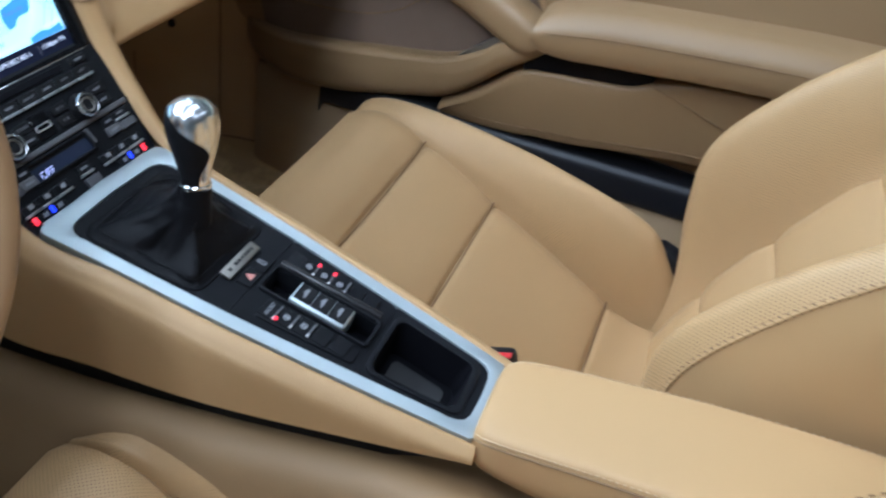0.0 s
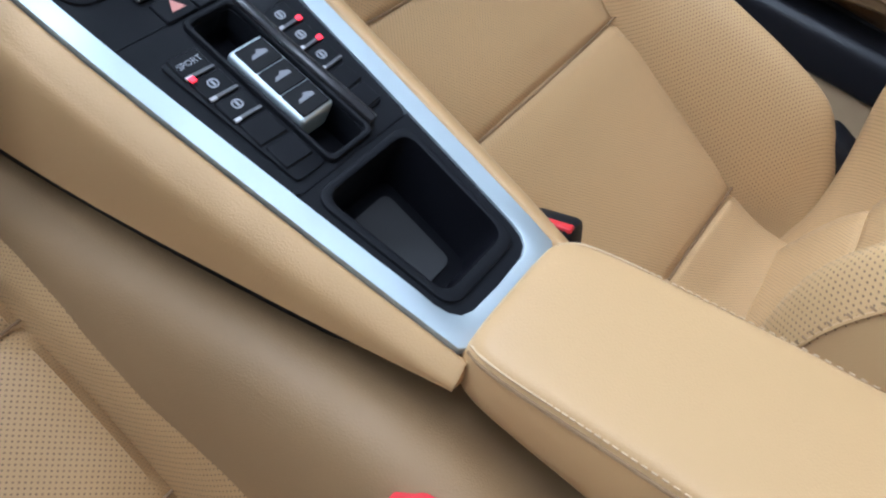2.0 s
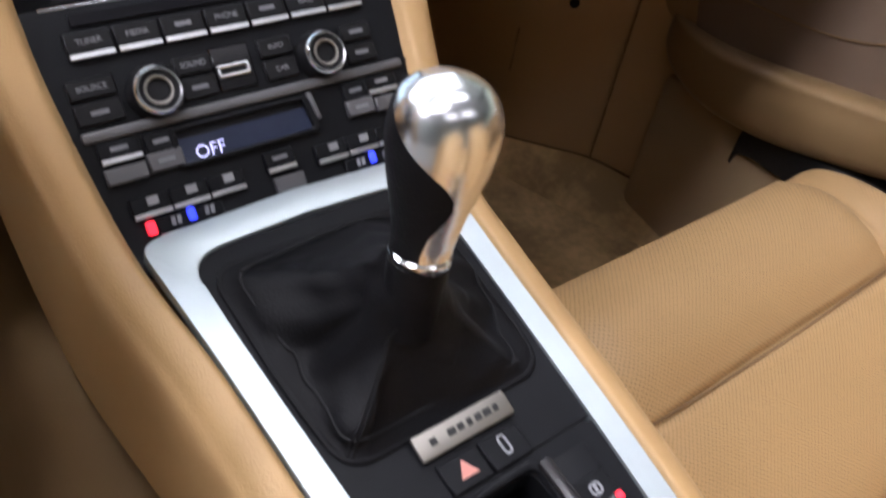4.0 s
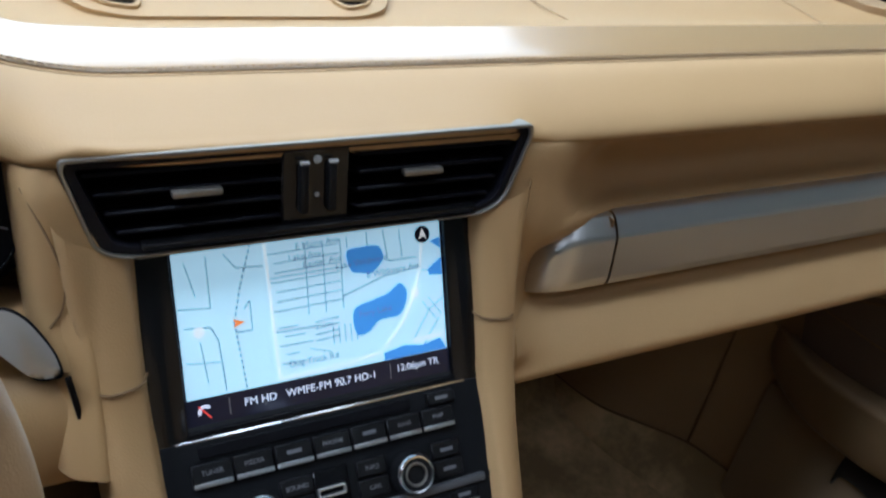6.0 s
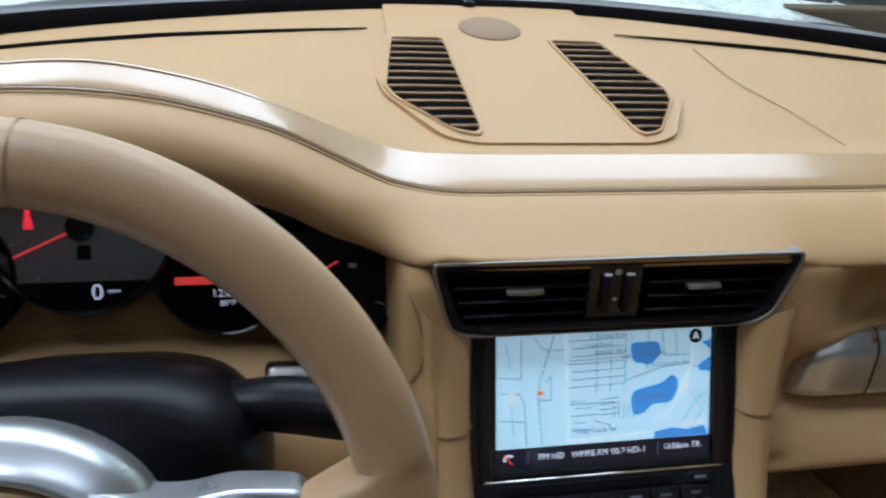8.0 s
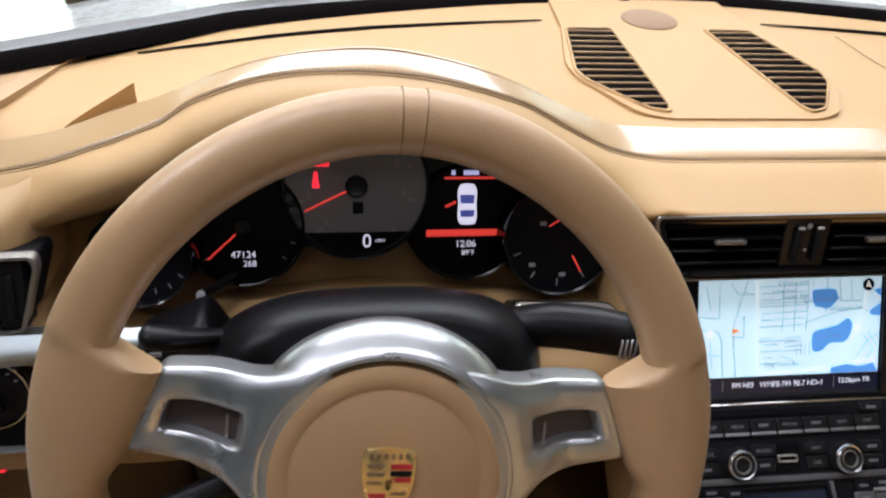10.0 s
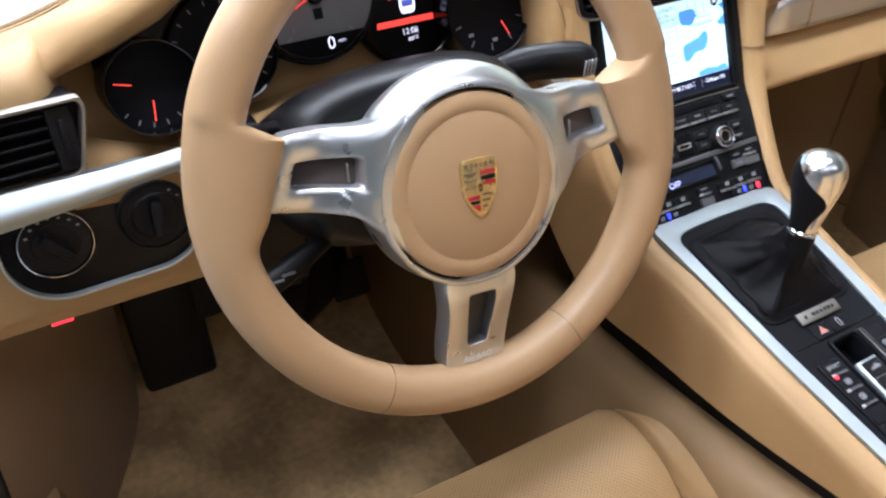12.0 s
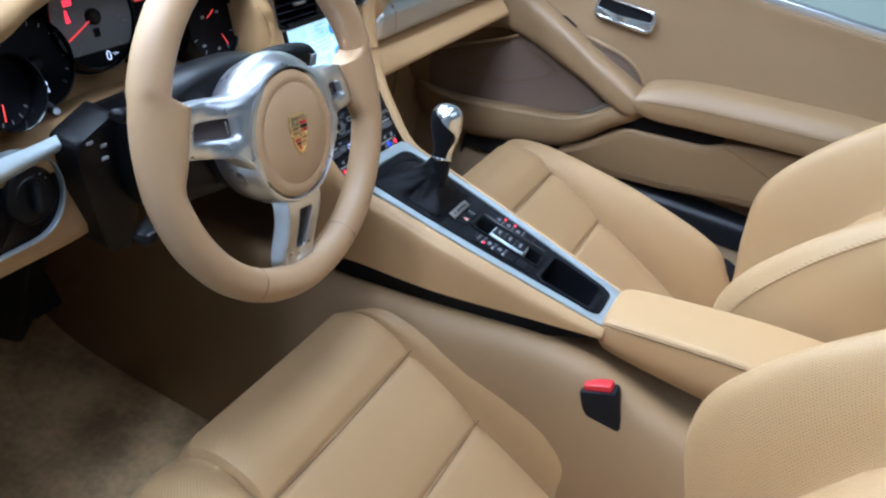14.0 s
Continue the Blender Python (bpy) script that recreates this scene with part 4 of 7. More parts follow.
def lower_spoke():
    out = soften([(-0.028, -0.074), (0.028, -0.074), (0.0245, -0.105), (0.0240, -0.1490), (0.0, -0.1535), (-0.0240, -0.1490), (-0.0245, -0.105)], 0.004, 3)
    inn = soften([(-0.0105, -0.0880), (0.0105, -0.0880), (0.0095, -0.110), (0.0072, -0.1310), (-0.0072, -0.1310), (-0.0095, -0.110)], 0.002, 3)
    c = (0.0, -0.112)
    o, i = np.array(by_angle(out, c, 80)), np.array(by_angle(inn, c, 80))

    def h(v):
        return 0.018 * smooth(-0.150, -0.080, v) + 0.002

    rows = [[(u - 0.0015, v, h(v) + dz) for u, v in ring_] for ring_, dz in ((o, -0.020), (o, -0.003), (o * 0.97 + i * 0.03, -0.0005), (o * 0.5 + i * 0.5, 0.0012), (i * 0.96 + o * 0.04, 0.0003), (i, -0.001), (i * 0.97 + np.array(c) * 0.03, -0.010))]
    sp = part("spoke", put(skin(np.array(rows), cv=True), WF), spoke_metal, wheel, "satin silver lower spoke with a slot", angle=50)
    bm = bmesh.new()
    bm.faces.new([bm.verts.new((u - 0.0015, v, h(v) - 0.0098)) for u, v in i])
    part("insert", put(bm, WF), mat("slot_insert", (0.03, 0.026, 0.024), 0.5), sp)
    words("print", "AIRBAG", 0.0068, WF @ Matrix.Translation((-0.0015, -0.1420, 0.0052)), mat("white_letters", (0.85, 0.85, 0.85), 0.5, vary=0.02), sp)


lower_spoke()
rows = []
for r_, z_, k_ in ((0.058, -0.035, 0.2), (0.066, -0.025, 0.6), (0.0700, -0.004, 1.0), (0.0697, 0.006, 1.0), (0.0690, 0.0125, 0.75), (0.0682, 0.0195, 0.3), (0.0675, 0.0225, 0.1), (0.0660, 0.0240, 0.0), (0.0645, 0.0240, 0.0), (0.0635, 0.021, 0.0)):
    rows.append([((r_ + 0.0095 * k_ * smooth(0.05, 0.75, math.sin(a))) * math.cos(a), (r_ + 0.0095 * k_ * smooth(0.05, 0.75, math.sin(a))) * math.sin(a), z_) for a in np.linspace(0, 2 * math.pi, 72, endpoint=False)])
hub_body = part("hub_body", put(skin(np.array(rows), cv=True), HB), spoke_metal, wheel, "polished silver hub ring")
part("gap", lathe([(0.0642, 0.020), (0.0615, 0.0185)], 60, HB), dial_face, hub_body)
hub = part("hub_cover", lathe([(0, 0.0262), (0.02, 0.0261), (0.0475, 0.0252), (0.0488, 0.0245), (0.0500, 0.0245), (0.0512, 0.0252), (0.058, 0.0242), (0.0612, 0.0228), (0.0624, 0.019)], 72, HB), leather_rim, wheel, "round tan leather hub cover")
part("back_cover", lathe([(0.0, -0.055), (0.045, -0.055), (0.06, -0.04), (0.062, -0.025), (0.058, -0.02)], 40, HB), black, wheel)
# enamel badge drawn as plain coloured fields
shield = [(-0.0148, 0.0195), (-0.007, 0.0215), (0.0, 0.0220), (0.007, 0.0215), (0.0148, 0.0195), (0.0152, 0.004), (0.0125, -0.008), (0.007, -0.017), (0.0, -0.0235), (-0.007, -0.017), (-0.0125, -0.008), (-0.0152, 0.004)]
BD = HB @ Matrix.Translation((0.0010, 0.0005, 0.0258)) @ Matrix.Diagonal((0.87, 0.87, 1.0, 1.0))
badge = part("badge", prism([tuple(p) for p in cr(shield, 48, True)], -0.001, 0.0022, BD, 0.0008), gold, hub, "small gold red and black enamel badge")


def field(poly, material):
    part("field", prism(poly, 0.0016, 0.0027, BD), material, badge)


field([(0.001, 0.0125), (0.0132, 0.0125), (0.0134, 0.0092), (0.001, 0.0092)], red_enamel)
field([(0.001, 0.0082), (0.0134, 0.0082), (0.0134, 0.0050), (0.001, 0.0050)], dial_face)
field([(0.001, 0.0042), (0.0133, 0.0042), (0.0130, 0.0012), (0.001, 0.0012)], red_enamel)
field([(-0.0118, -0.0060), (-0.001, -0.0060), (-0.001, -0.0090), (-0.0102, -0.0090)], red_enamel)
field([(-0.0097, -0.0100), (-0.001, -0.0100), (-0.001, -0.0125), (-0.008, -0.0125)], dial_face)
field([(-0.0072, -0.0135), (-0.001, -0.0135), (-0.001, -0.0190), (-0.0025, -0.0185)], red_enamel)
for k in range(3):
    field([(-0.0128, 0.0122 - k * 0.0052), (-0.002, 0.0122 - k * 0.0052), (-0.0035, 0.0098 - k * 0.0052), (-0.0125, 0.0102 - k * 0.0052)], seam_dark)
    field([(0.001, -0.0050 - k * 0.0046), (0.0112 - k * 0.0028, -0.0050 - k * 0.0046), (0.0100 - k * 0.0028, -0.0070 - k * 0.0046), (0.001, -0.0066 - k * 0.0046)], seam_dark)
field(rounded(0.0085, 0.011, 0.003, 3, 0.0, -0.0005), gold)
field(rounded(0.004, 0.0065, 0.0018, 3, 0.0, -0.0005), dial_face)
for k in range(6):
    field(rounded(0.0026, 0.0034, 0.0006, 1, -0.0105 + k * 0.0042, 0.0172), seam_dark)

# ---- steering column with stalks ----
column = thing("steering_column", (-0.3255, -0.02, 0.6), "black plastic steering column cover with control stalks", "steering column")
CF = plane((-0.3255, -0.171, 0.6635), (1, 0, 0), (0, math.sin(WT), math.cos(WT)))


def cover():
    rows = []
    for d, w, t, b in ((0.045, 0.070, 0.035, -0.055), (0.055, 0.092, 0.052, -0.064), (0.08, 0.104, 0.060, -0.072), (0.11, 0.108, 0.056, -0.080), (0.16, 0.10, 0.040, -0.085), (0.24, 0.08, 0.02, -0.085)):
        rows.append([(w * math.copysign(abs(math.cos(a)) ** 0.75, math.cos(a)), (t if math.sin(a) > 0 else -b) * math.copysign(abs(math.sin(a)) ** 0.75, math.sin(a)), -d) for a in np.linspace(0, 2 * math.pi, 28, endpoint=False)])
    return put(surf(np.array(rows), 26, 56, cv=True, caps=True), CF)


column_mat = mat("column_plastic", (0.0035, 0.0035, 0.0042), 0.34, vary=0.15, grain=0.06, gscale=1200, spec=0.22)
part("cover", cover(), column_mat, column)


def stalk(x0, v0, x1, v1, d, r, flat_, name="stalk"):
    a, b = CF @ Vector((x0, v0, -d)), CF @ Vector((x1, v1, -d + 0.012))
    pts = [a.lerp(b, f) for f in (0, 0.3, 0.6, 0.9, 0.98, 1.0)]
    return part(name, tube(pts, [r * 0.75, r * 0.9, r, r * 1.02, r * 0.9, r * 0.3], 16, 40, flat=flat_), column_mat, column, "black control stalk")


st = part("stalk", tube([(-0.262, -0.055, 0.648), (-0.240, -0.070, 0.657), (-0.215, -0.080, 0.664), (-0.190, -0.087, 0.665), (-0.170, -0.091, 0.663), (-0.1615, -0.092, 0.661), (-0.1595, -0.092, 0.661)], [0.011, 0.013, 0.0155, 0.016, 0.0155, 0.012, 0.004], 16, 40, flat=0.9), column_mat, column, "black control stalk with pale ridges")
for k in range(4):
    part("ridge", rbox(0.0012, 0.002, 0.015, 0.0004, 1, at=(-0.176 + k * 0.0032, -0.1065, 0.663)), grey_mark, st)
part("stalk", tube([(-0.400, -0.060, 0.652), (-0.428, -0.082, 0.665), (-0.448, -0.092, 0.673), (-0.460, -0.096, 0.678), (-0.464, -0.097, 0.679)], [0.006, 0.007, 0.010, 0.009, 0.003], 14, 30, flat=0.7), column_mat, column, "black control stalk")
low = stalk(-0.08, -0.056, -0.142, -0.077, 0.085, 0.0105, 0.7)
for k in range(3):
    part("mark", rbox(0.010, 0.0022, 0.001, 0.0003, 1, m=CF @ pose(-0.134 + k * 0.009, -0.0715 + k * 0.003, -0.066)), dim_print, low)
poly = soften([(-0.479, 0.640), (-0.462, 0.648), (-0.432, 0.662), (-0.405, 0.610), (-0.405, 0.500), (-0.440, 0.505), (-0.476, 0.618)], 0.008)
MD = plane((0, -0.066, 0), (1, 0, 0), (0, 0, 1))
md = part("switch_module", prism(poly, -0.034, 0.0, MD, 0.006, 3), column_mat, column, "black plastic stalk housing")
for x, z in ((-0.464, 0.640), (-0.448, 0.632), (-0.446, 0.618)):
    part("mark", rbox(0.007, 0.0015, 0.003, 0, 1, m=pose(x, -0.0665, z)), grey_mark, md)

# ---- instrument cluster ----
GT = radians(22)
GF = plane((-0.332, 0.059, 0.6495), (1, 0, 0), (0, math.sin(GT), math.cos(GT)))
cluster = thing("instrument_cluster", (-0.332, 0.07, 0.65), "five overlapping round black gauges with a grey central dial, lit", "gauges")


def gauge(u, v, r, lift, face, name="gauge", label="", hood=0.0):
    m = GF @ Matrix.Translation((u, v, lift))
    g = part(name, lathe([(r, -0.09), (r, 0.004 + hood), (r * 0.985, 0.0055 + hood), (r * 0.955, 0.0045 + hood), (r * 0.945, 0.0)], 64, m), gloss, cluster, label)
    part("face", lathe([(0, 0.0), (r * 0.95, 0.0)], 64, m), face, g)
    return g, m


def ticks(g, m, r, a0, a1, n, material, ln=0.004, w=0.0008):
    for k in range(n):
        a = radians(a0 + (a1 - a0) * k / (n - 1))
        part("tick", rbox(ln, w, 0.0003, 0, 1, m=m @ pose(r * math.cos(a), r * math.sin(a), 0.0004, 0, 0, math.degrees(a))), material, g, smooth=False)


def needle(g, m, a, r0, r1, w=0.0012, hubr=0.007):
    a = radians(a)
    mid = (r0 + r1) / 2
    part("needle", put(rbox(r1 - r0, w, 0.0012, 0.0003, 1, m=pose(mid * math.cos(a), mid * math.sin(a), 0.004, 0, 0, math.degrees(a))), m), lcd_red, g, "red needle")
    if hubr:
        part("needle_hub", lathe([(0, 0.007), (hubr * 0.85, 0.0065), (hubr, 0.005), (hubr, 0)], 24, m), gloss, g)


tach, tm = gauge(-0.001, 0.038, 0.056, 0.008, tach_face, label="large grey rev counter")
ticks(tach, tm, 0.043, -50, 230, 9, grey_mark, 0.005, 0.0012)
needle(tach, tm, 205, 0.0, 0.043, 0.0013, 0.0085)
part("window", prism([(0.0525 * math.cos(a), 0.0525 * math.sin(a)) for a in np.linspace(math.radians(222), math.radians(318), 18)], 0.0002, 0.0006, tm), dial_face, tach)
for k in range(7):
    a = radians(230 - 40 * k)
    words("print", str(1 + k), 0.007, tm @ Matrix.Translation((0.036 * math.cos(a), 0.036 * math.sin(a), 0.0005)), grey_mark, tach)
words("print", "0", 0.0145, tm @ Matrix.Translation((0.0075, -0.0425, 0.0009)), lcd_white, tach, label="white speed reading")
words("print", "MPH", 0.0036, tm @ Matrix.Translation((0.0175, -0.042, 0.0009)), lcd_white, tach)
part("window", rbox(0.008, 0.009, 0.0006, 0, 1, m=tm @ pose(0.001, -0.0165, 0.0004)), dial_face, tach)
part("lamp", rbox(0.0105, 0.0060, 0.0006, 0.0002, 1, m=tm @ pose(-0.0255, 0.018, 0.0006)), led_red, tach, "lit red warning lamp")
part("lamp", prism([(-0.0328, -0.001), (-0.0275, -0.001), (-0.0282, 0.004), (-0.0290, 0.0075), (-0.0285, 0.010), (-0.0305, 0.0115), (-0.0318, 0.010), (-0.0315, 0.0075), (-0.0325, 0.004)], 0.0004, 0.0009, tm), led_red, tach, "lit red belt lamp")

disp, dm_ = gauge(0.085, 0.0085, 0.0450, 0.002, dial_face, label="round information display")
part("bar", rbox(0.064, 0.0052, 0.0006, 0.0002, 1, m=dm_ @ pose(0.0, -0.0085, 0.0006)), lcd_red, disp, "red bar on the display")
part("bar", rbox(0.040, 0.0016, 0.0006, 0.0002, 1, m=dm_ @ pose(0.002, 0.0345, 0.0006)), lcd_red, disp)
part("car_sign", prism(soften([(-0.0055, 0.0300), (0.0055, 0.0300), (0.0078, 0.024), (0.0070, 0.014), (0.0078, 0.004), (0.0060, -0.002), (-0.0060, -0.002), (-0.0078, 0.004), (-0.0070, 0.014), (-0.0078, 0.024)], 0.003), 0.0003, 0.0008, dm_), lcd_white, disp, "pale blue car sign")
for v0, v1 in ((0.0145, 0.0215), (0.0040, 0.0095)):
    part("car_sign", prism(soften([(-0.0052, v0), (0.0052, v0), (0.0058, v1), (-0.0058, v1)], 0.0012), 0.0009, 0.0011, dm_), lcd_blue, disp)
for u_, w_ in ((-0.011, 0.003), (0.003, 0.012)):
    part("print", rbox(w_, 0.0035, 0.0006, 0, 1, m=dm_ @ pose(u_, 0.0385, 0.0006)), lcd_violet, disp)
part("mark", rbox(0.009, 0.0018, 0.0006, 0, 1, m=dm_ @ pose(-0.013, 0.014, 0.0006, 0, 0, 25)), lcd_red, disp)
words("print", "12:06", 0.0075, dm_ @ Matrix.Translation((-0.001, -0.0175, 0.0006)), lcd_white, disp)
words("print", "89\u00b0F", 0.0055, dm_ @ Matrix.Translation((0.001, -0.0245, 0.0006)), lcd_white, disp)

fuel, fm = gauge(0.152, -0.002, 0.0435, 0.026, dial_face, label="small black fuel gauge")
ticks(fuel, fm, 0.034, 200, 340, 5, grey_mark, 0.006, 0.0010)
part("needle", rbox(0.015, 0.0010, 0.0010, 0.0003, 1, m=fm @ pose(-0.002, 0.014, 0.004, 0, 0, 30)), lcd_red, fuel, "red needle")
part("needle", rbox(0.015, 0.0010, 0.0010, 0.0003, 1, m=fm @ pose(0.014, -0.019, 0.004, 0, 0, 118)), lcd_red, fuel, "red needle")
for u, v in ((-0.012, 0.012), (0.014, 0.014), (-0.02, -0.02), (0.004, -0.028)):
    part("mark", rbox(0.005, 0.003, 0.0004, 0, 1, m=fm @ pose(u, v, 0.0004)), grey_mark, fuel)
speed, sm = gauge(-0.085, 0.0085, 0.0450, 0.008, dial_face, label="black speedometer")
ticks(speed, sm, 0.038, -40, 220, 14, grey_mark, 0.004, 0.0009)
needle(speed, sm, 222, 0.008, 0.036, 0.0013, 0.007)
words("print", "47124", 0.0075, sm @ Matrix.Translation((-0.001, -0.0215, 0.0006)), lcd_white, speed)
words("print", "268", 0.0065, sm @ Matrix.Translation((0.0035, -0.0285, 0.0006)), lcd_white, speed)
temp, om = gauge(-0.1505, -0.004, 0.0350, 0.036, dial_face, label="small black oil gauge in a deep hood", hood=0.018)
ticks(temp, om, 0.029, 218, 322, 6, grey_mark, 0.004, 0.0010)
needle(temp, om, 262, 0.010, 0.026, 0.0010, 0)
needle(temp, om, 165, 0.014, 0.027, 0.0009, 0)
# black backing that follows the lower edges of the dials, on a tan plate
DIALS = [(-0.001, 0.038, 0.056), (0.085, 0.0085, 0.045), (-0.085, 0.0085, 0.045), (0.1585, -0.004, 0.0435), (-0.1505, -0.004, 0.032)]
low_edge = []
for x in np.linspace(-0.183, 0.2045, 80):
    low_edge.append((x, min([cv - math.sqrt(max(0, (r + 0.003) ** 2 - (x - cu) ** 2)) for cu, cv, r in DIALS if abs(x - cu) < r + 0.003])))
up_edge = [(x, 0.092 - 1.35 * x * x) for x in np.linspace(0.2045, -0.183, 30)]
part("backing", prism(low_edge + up_edge, -0.014, -0.004, GF), gloss, cluster, "black backing of the dials")
part("plate", prism([(-0.225, -0.062), (0.225, -0.062), (0.222, 0.035), (0.14, 0.072), (0.0, 0.105), (-0.14, 0.072), (-0.222, 0.010)], -0.05, -0.0145, GF), leather_dash, cluster, "tan leather round the dials")
def shelf(x):
    """Section of the leather below the gauges: low in the middle, stepped up to the silver strip at the outer end."""
    e, d = smooth(-0.43, -0.48, x), abs(x + 0.332)
    mid = [(0.058 - 0.01 * d, 0.612 - 0.1 * d), (0.030, 0.607), (-0.01, 0.600), (-0.035, 0.585), (-0.040, 0.545), (-0.020, 0.525), (0.06, 0.52)]
    out = [(0.056, 0.588), (0.030, 0.600), (-0.005, 0.616), (-0.030, 0.631), (-0.036, 0.622), (-0.020, 0.56), (0.06, 0.53)]
    return [(x, a[0] * (1 - e) + b[0] * e, a[1] * (1 - e) + b[1] * e) for a, b in zip(mid, out)]


part("surround", skin(np.swapaxes(np.array([cr(shelf(x), 40) for x in np.linspace(-0.56, -0.105, 50)]), 0, 1)), leather, dash, "tan leather below the gauges")
part("bed_wall", surf([[(-0.56, 0.05, 0.60), (-0.57, 0.05, 0.65), (-0.56, 0.05, 0.71)], [(-0.545, 0.09, 0.60), (-0.55, 0.10, 0.65), (-0.545, 0.10, 0.72)], [(-0.50, 0.13, 0.60), (-0.5, 0.14, 0.66), (-0.5, 0.14, 0.74)]], 16, 12), leather_dash, dash)
part("bed_wall", surf([[(-0.105, 0.02, 0.60), (-0.108, 0.03, 0.65), (-0.112, 0.04, 0.70)], [(-0.115, 0.06, 0.60), (-0.118, 0.07, 0.65), (-0.125, 0.08, 0.703)], [(-0.15, 0.13, 0.60), (-0.15, 0.13, 0.66), (-0.16, 0.13, 0.706)]], 16, 12), leather_dash, dash)
part("cluster_pillar", surf([[(-0.122 + e, 0.020 + g, z), (-0.126 + e, 0.000 + g, z), (-0.134 + e, -0.004 + g, z), (-0.141, 0.018 + g, z), (-0.145, 0.060, z)] for z, e, g in ((0.703, 0, 0.026), (0.694, 0, 0.010), (0.684, 0.006, 0.004), (0.665, 0.012, -0.004), (0.63, 0.012, -0.016), (0.59, 0.012, -0.034), (0.55, 0.012, -0.052))], 20, 24), leather_dash, dash)

# ---- outer vent and light switch, driver's side ----
LV = plane((-0.588, -0.040, 0.668), (1, 0.05, 0), (0, 0.25, 0.968))
lvent = thing("side_vent", (-0.59, -0.02, 0.66), "black side air vent with slats in a silver frame", "air vent")
o = soften([(-0.085, 0.026), (0.052, 0.026), (0.054, 0.018), (0.042, -0.024), (0.034, -0.027), (-0.085, -0.027)], 0.006)
i = soften([(-0.082, 0.0235), (0.0495, 0.0235), (0.051, 0.0175), (0.0395, -0.0225), (0.033, -0.0245), (-0.082, -0.0245)], 0.006)
part("frame", ring(o, i, -0.01, 0.002, LV, 0.0008), vent_silver, lvent, "thin silver frame")
part("housing", prism(i, -0.05, -0.0125, LV), dial_face, lvent)
for k in range(5):
    part("slat", rbox(0.108, 0.002, 0.012, 0.0006, 1, m=LV @ pose(-0.026, 0.017 - k * 0.0085, -0.0065, -14)), black, lvent)
part("cheek", rbox(0.016, 0.044, 0.02, 0.001, 1, m=LV @ pose(0.036, 0.0, -0.011)), black, lvent)
part("thumbwheel", rbox(0.0045, 0.030, 0.006, 0.0015, 2, m=LV @ pose(0.0365, -0.001, 0.0002)), black, lvent)
LP = plane((-0.5445, -0.042, 0.590), (1, 0.03, 0), (0, 0.22, 0.975))
lights = thing("light_switch_panel", (-0.545, -0.03, 0.58), "gloss black capsule panel with two round dials in silver trim", "light switch")
cap_o, cap_i = rounded(0.146, 0.086, 0.042, 10), rounded(0.1415, 0.0815, 0.0402, 10)
part("trim", ring(cap_o, cap_i, -0.014, 0.003, LP, 0.002), silver, lights, "satin silver trim ring")
part("plate", prism(cap_i, -0.012, -0.003, LP), mat("lacquer", (0.005, 0.005, 0.006), 0.2, spec=0.15), lights)
for x, r in ((-0.0345, 0.0250), (0.0355, 0.0265)):
    d = part("dial", lathe([(0, 0.004), (r * 0.62, 0.004), (r * 0.66, 0.0025), (r * 0.93, 0.002), (r, -0.003)], 48, LP @ pose(x, 0.002, 0)), black, lights, "round black dial")
    part("ring", lathe([(r, -0.002), (r + 0.0003, 0.0032), (r - 0.0006, 0.0037), (r - 0.0010, 0.0022)], 48, LP @ pose(x, 0.002, 0)), chrome if x < 0 else black, d)
    part("handle", rbox(0.009, r * 1.1, 0.012, 0.004, 2, m=LP @ pose(x, 0.002, 0.008, 0, 0, 38 if x < 0 else -4)), black, d)
    for k in range(7 if x < 0 else 2):
        a = radians(30 + 20 * k)
        part("mark", rbox(0.0022, 0.0014, 0.0004, 0, 1, m=LP @ pose(x + r * 0.8 * math.cos(a), 0.002 + r * 0.8 * math.sin(a), 0.0024)), grey_mark, d)
part("strip", surf([[(-0.69, -0.055, 0.648), (-0.60, -0.052, 0.647), (-0.52, -0.045, 0.643), (-0.455, -0.035, 0.640)], [(-0.69, -0.066, 0.636), (-0.60, -0.064, 0.636), (-0.52, -0.054, 0.635), (-0.455, -0.044, 0.635)],
                    [(-0.69, -0.062, 0.622), (-0.60, -0.060, 0.624), (-0.52, -0.050, 0.626), (-0.455, -0.040, 0.627)]], 12, 30), silver, dash, "satin silver strip above the light switch")
wrap = [(-0.69, 0), (-0.63, 0), (-0.58, 0), (-0.560, 0.006), (-0.549, 0.030), (-0.542, 0.075)]
flatw = [(-0.69, 0), (-0.62, 0), (-0.56, 0), (-0.52, 0), (-0.47, 0.0), (-0.43, 0.004)]
rows = []
for y, z, k in ((0.020, 0.712, 1), (-0.006, 0.704, 1), (-0.018, 0.688, 1), (-0.022, 0.66, 1), (-0.024, 0.642, 1), (-0.026, 0.620, 1), (-0.027, 0.610, 0.1), (-0.029, 0.598, 0), (-0.033, 0.58, 0), (-0.045, 0.545, 0), (-0.046, 0.530, 0), (-0.030, 0.518, 0), (0.08, 0.515, 0)):
    rows.append([(a_[0] * k + b_[0] * (1 - k), y + a_[1] * k + b_[1] * (1 - k), z) for a_, b_ in zip(wrap, flatw)])
part("driver_panel", surf(np.array(rows), 60, 36), leather, dash, "tan leather lower dash panel")
END = [(-0.221, 0.632), (-0.159, 0.630), (-0.150, 0.629), (-0.143, 0.624), (-0.137, 0.616), (-0.1335, 0.610), (-0.1315, 0.602), (-0.143, 0.602), (-0.150, 0.608), (-0.157, 0.615), (-0.165, 0.618), (-0.221, 0.619)]
EP = plane((0, -0.024, 0.615), (1, 0, 0), (0, 0.6, 0.8))
END = [(x, (z - 0.615) / 0.8) for x, z in END]
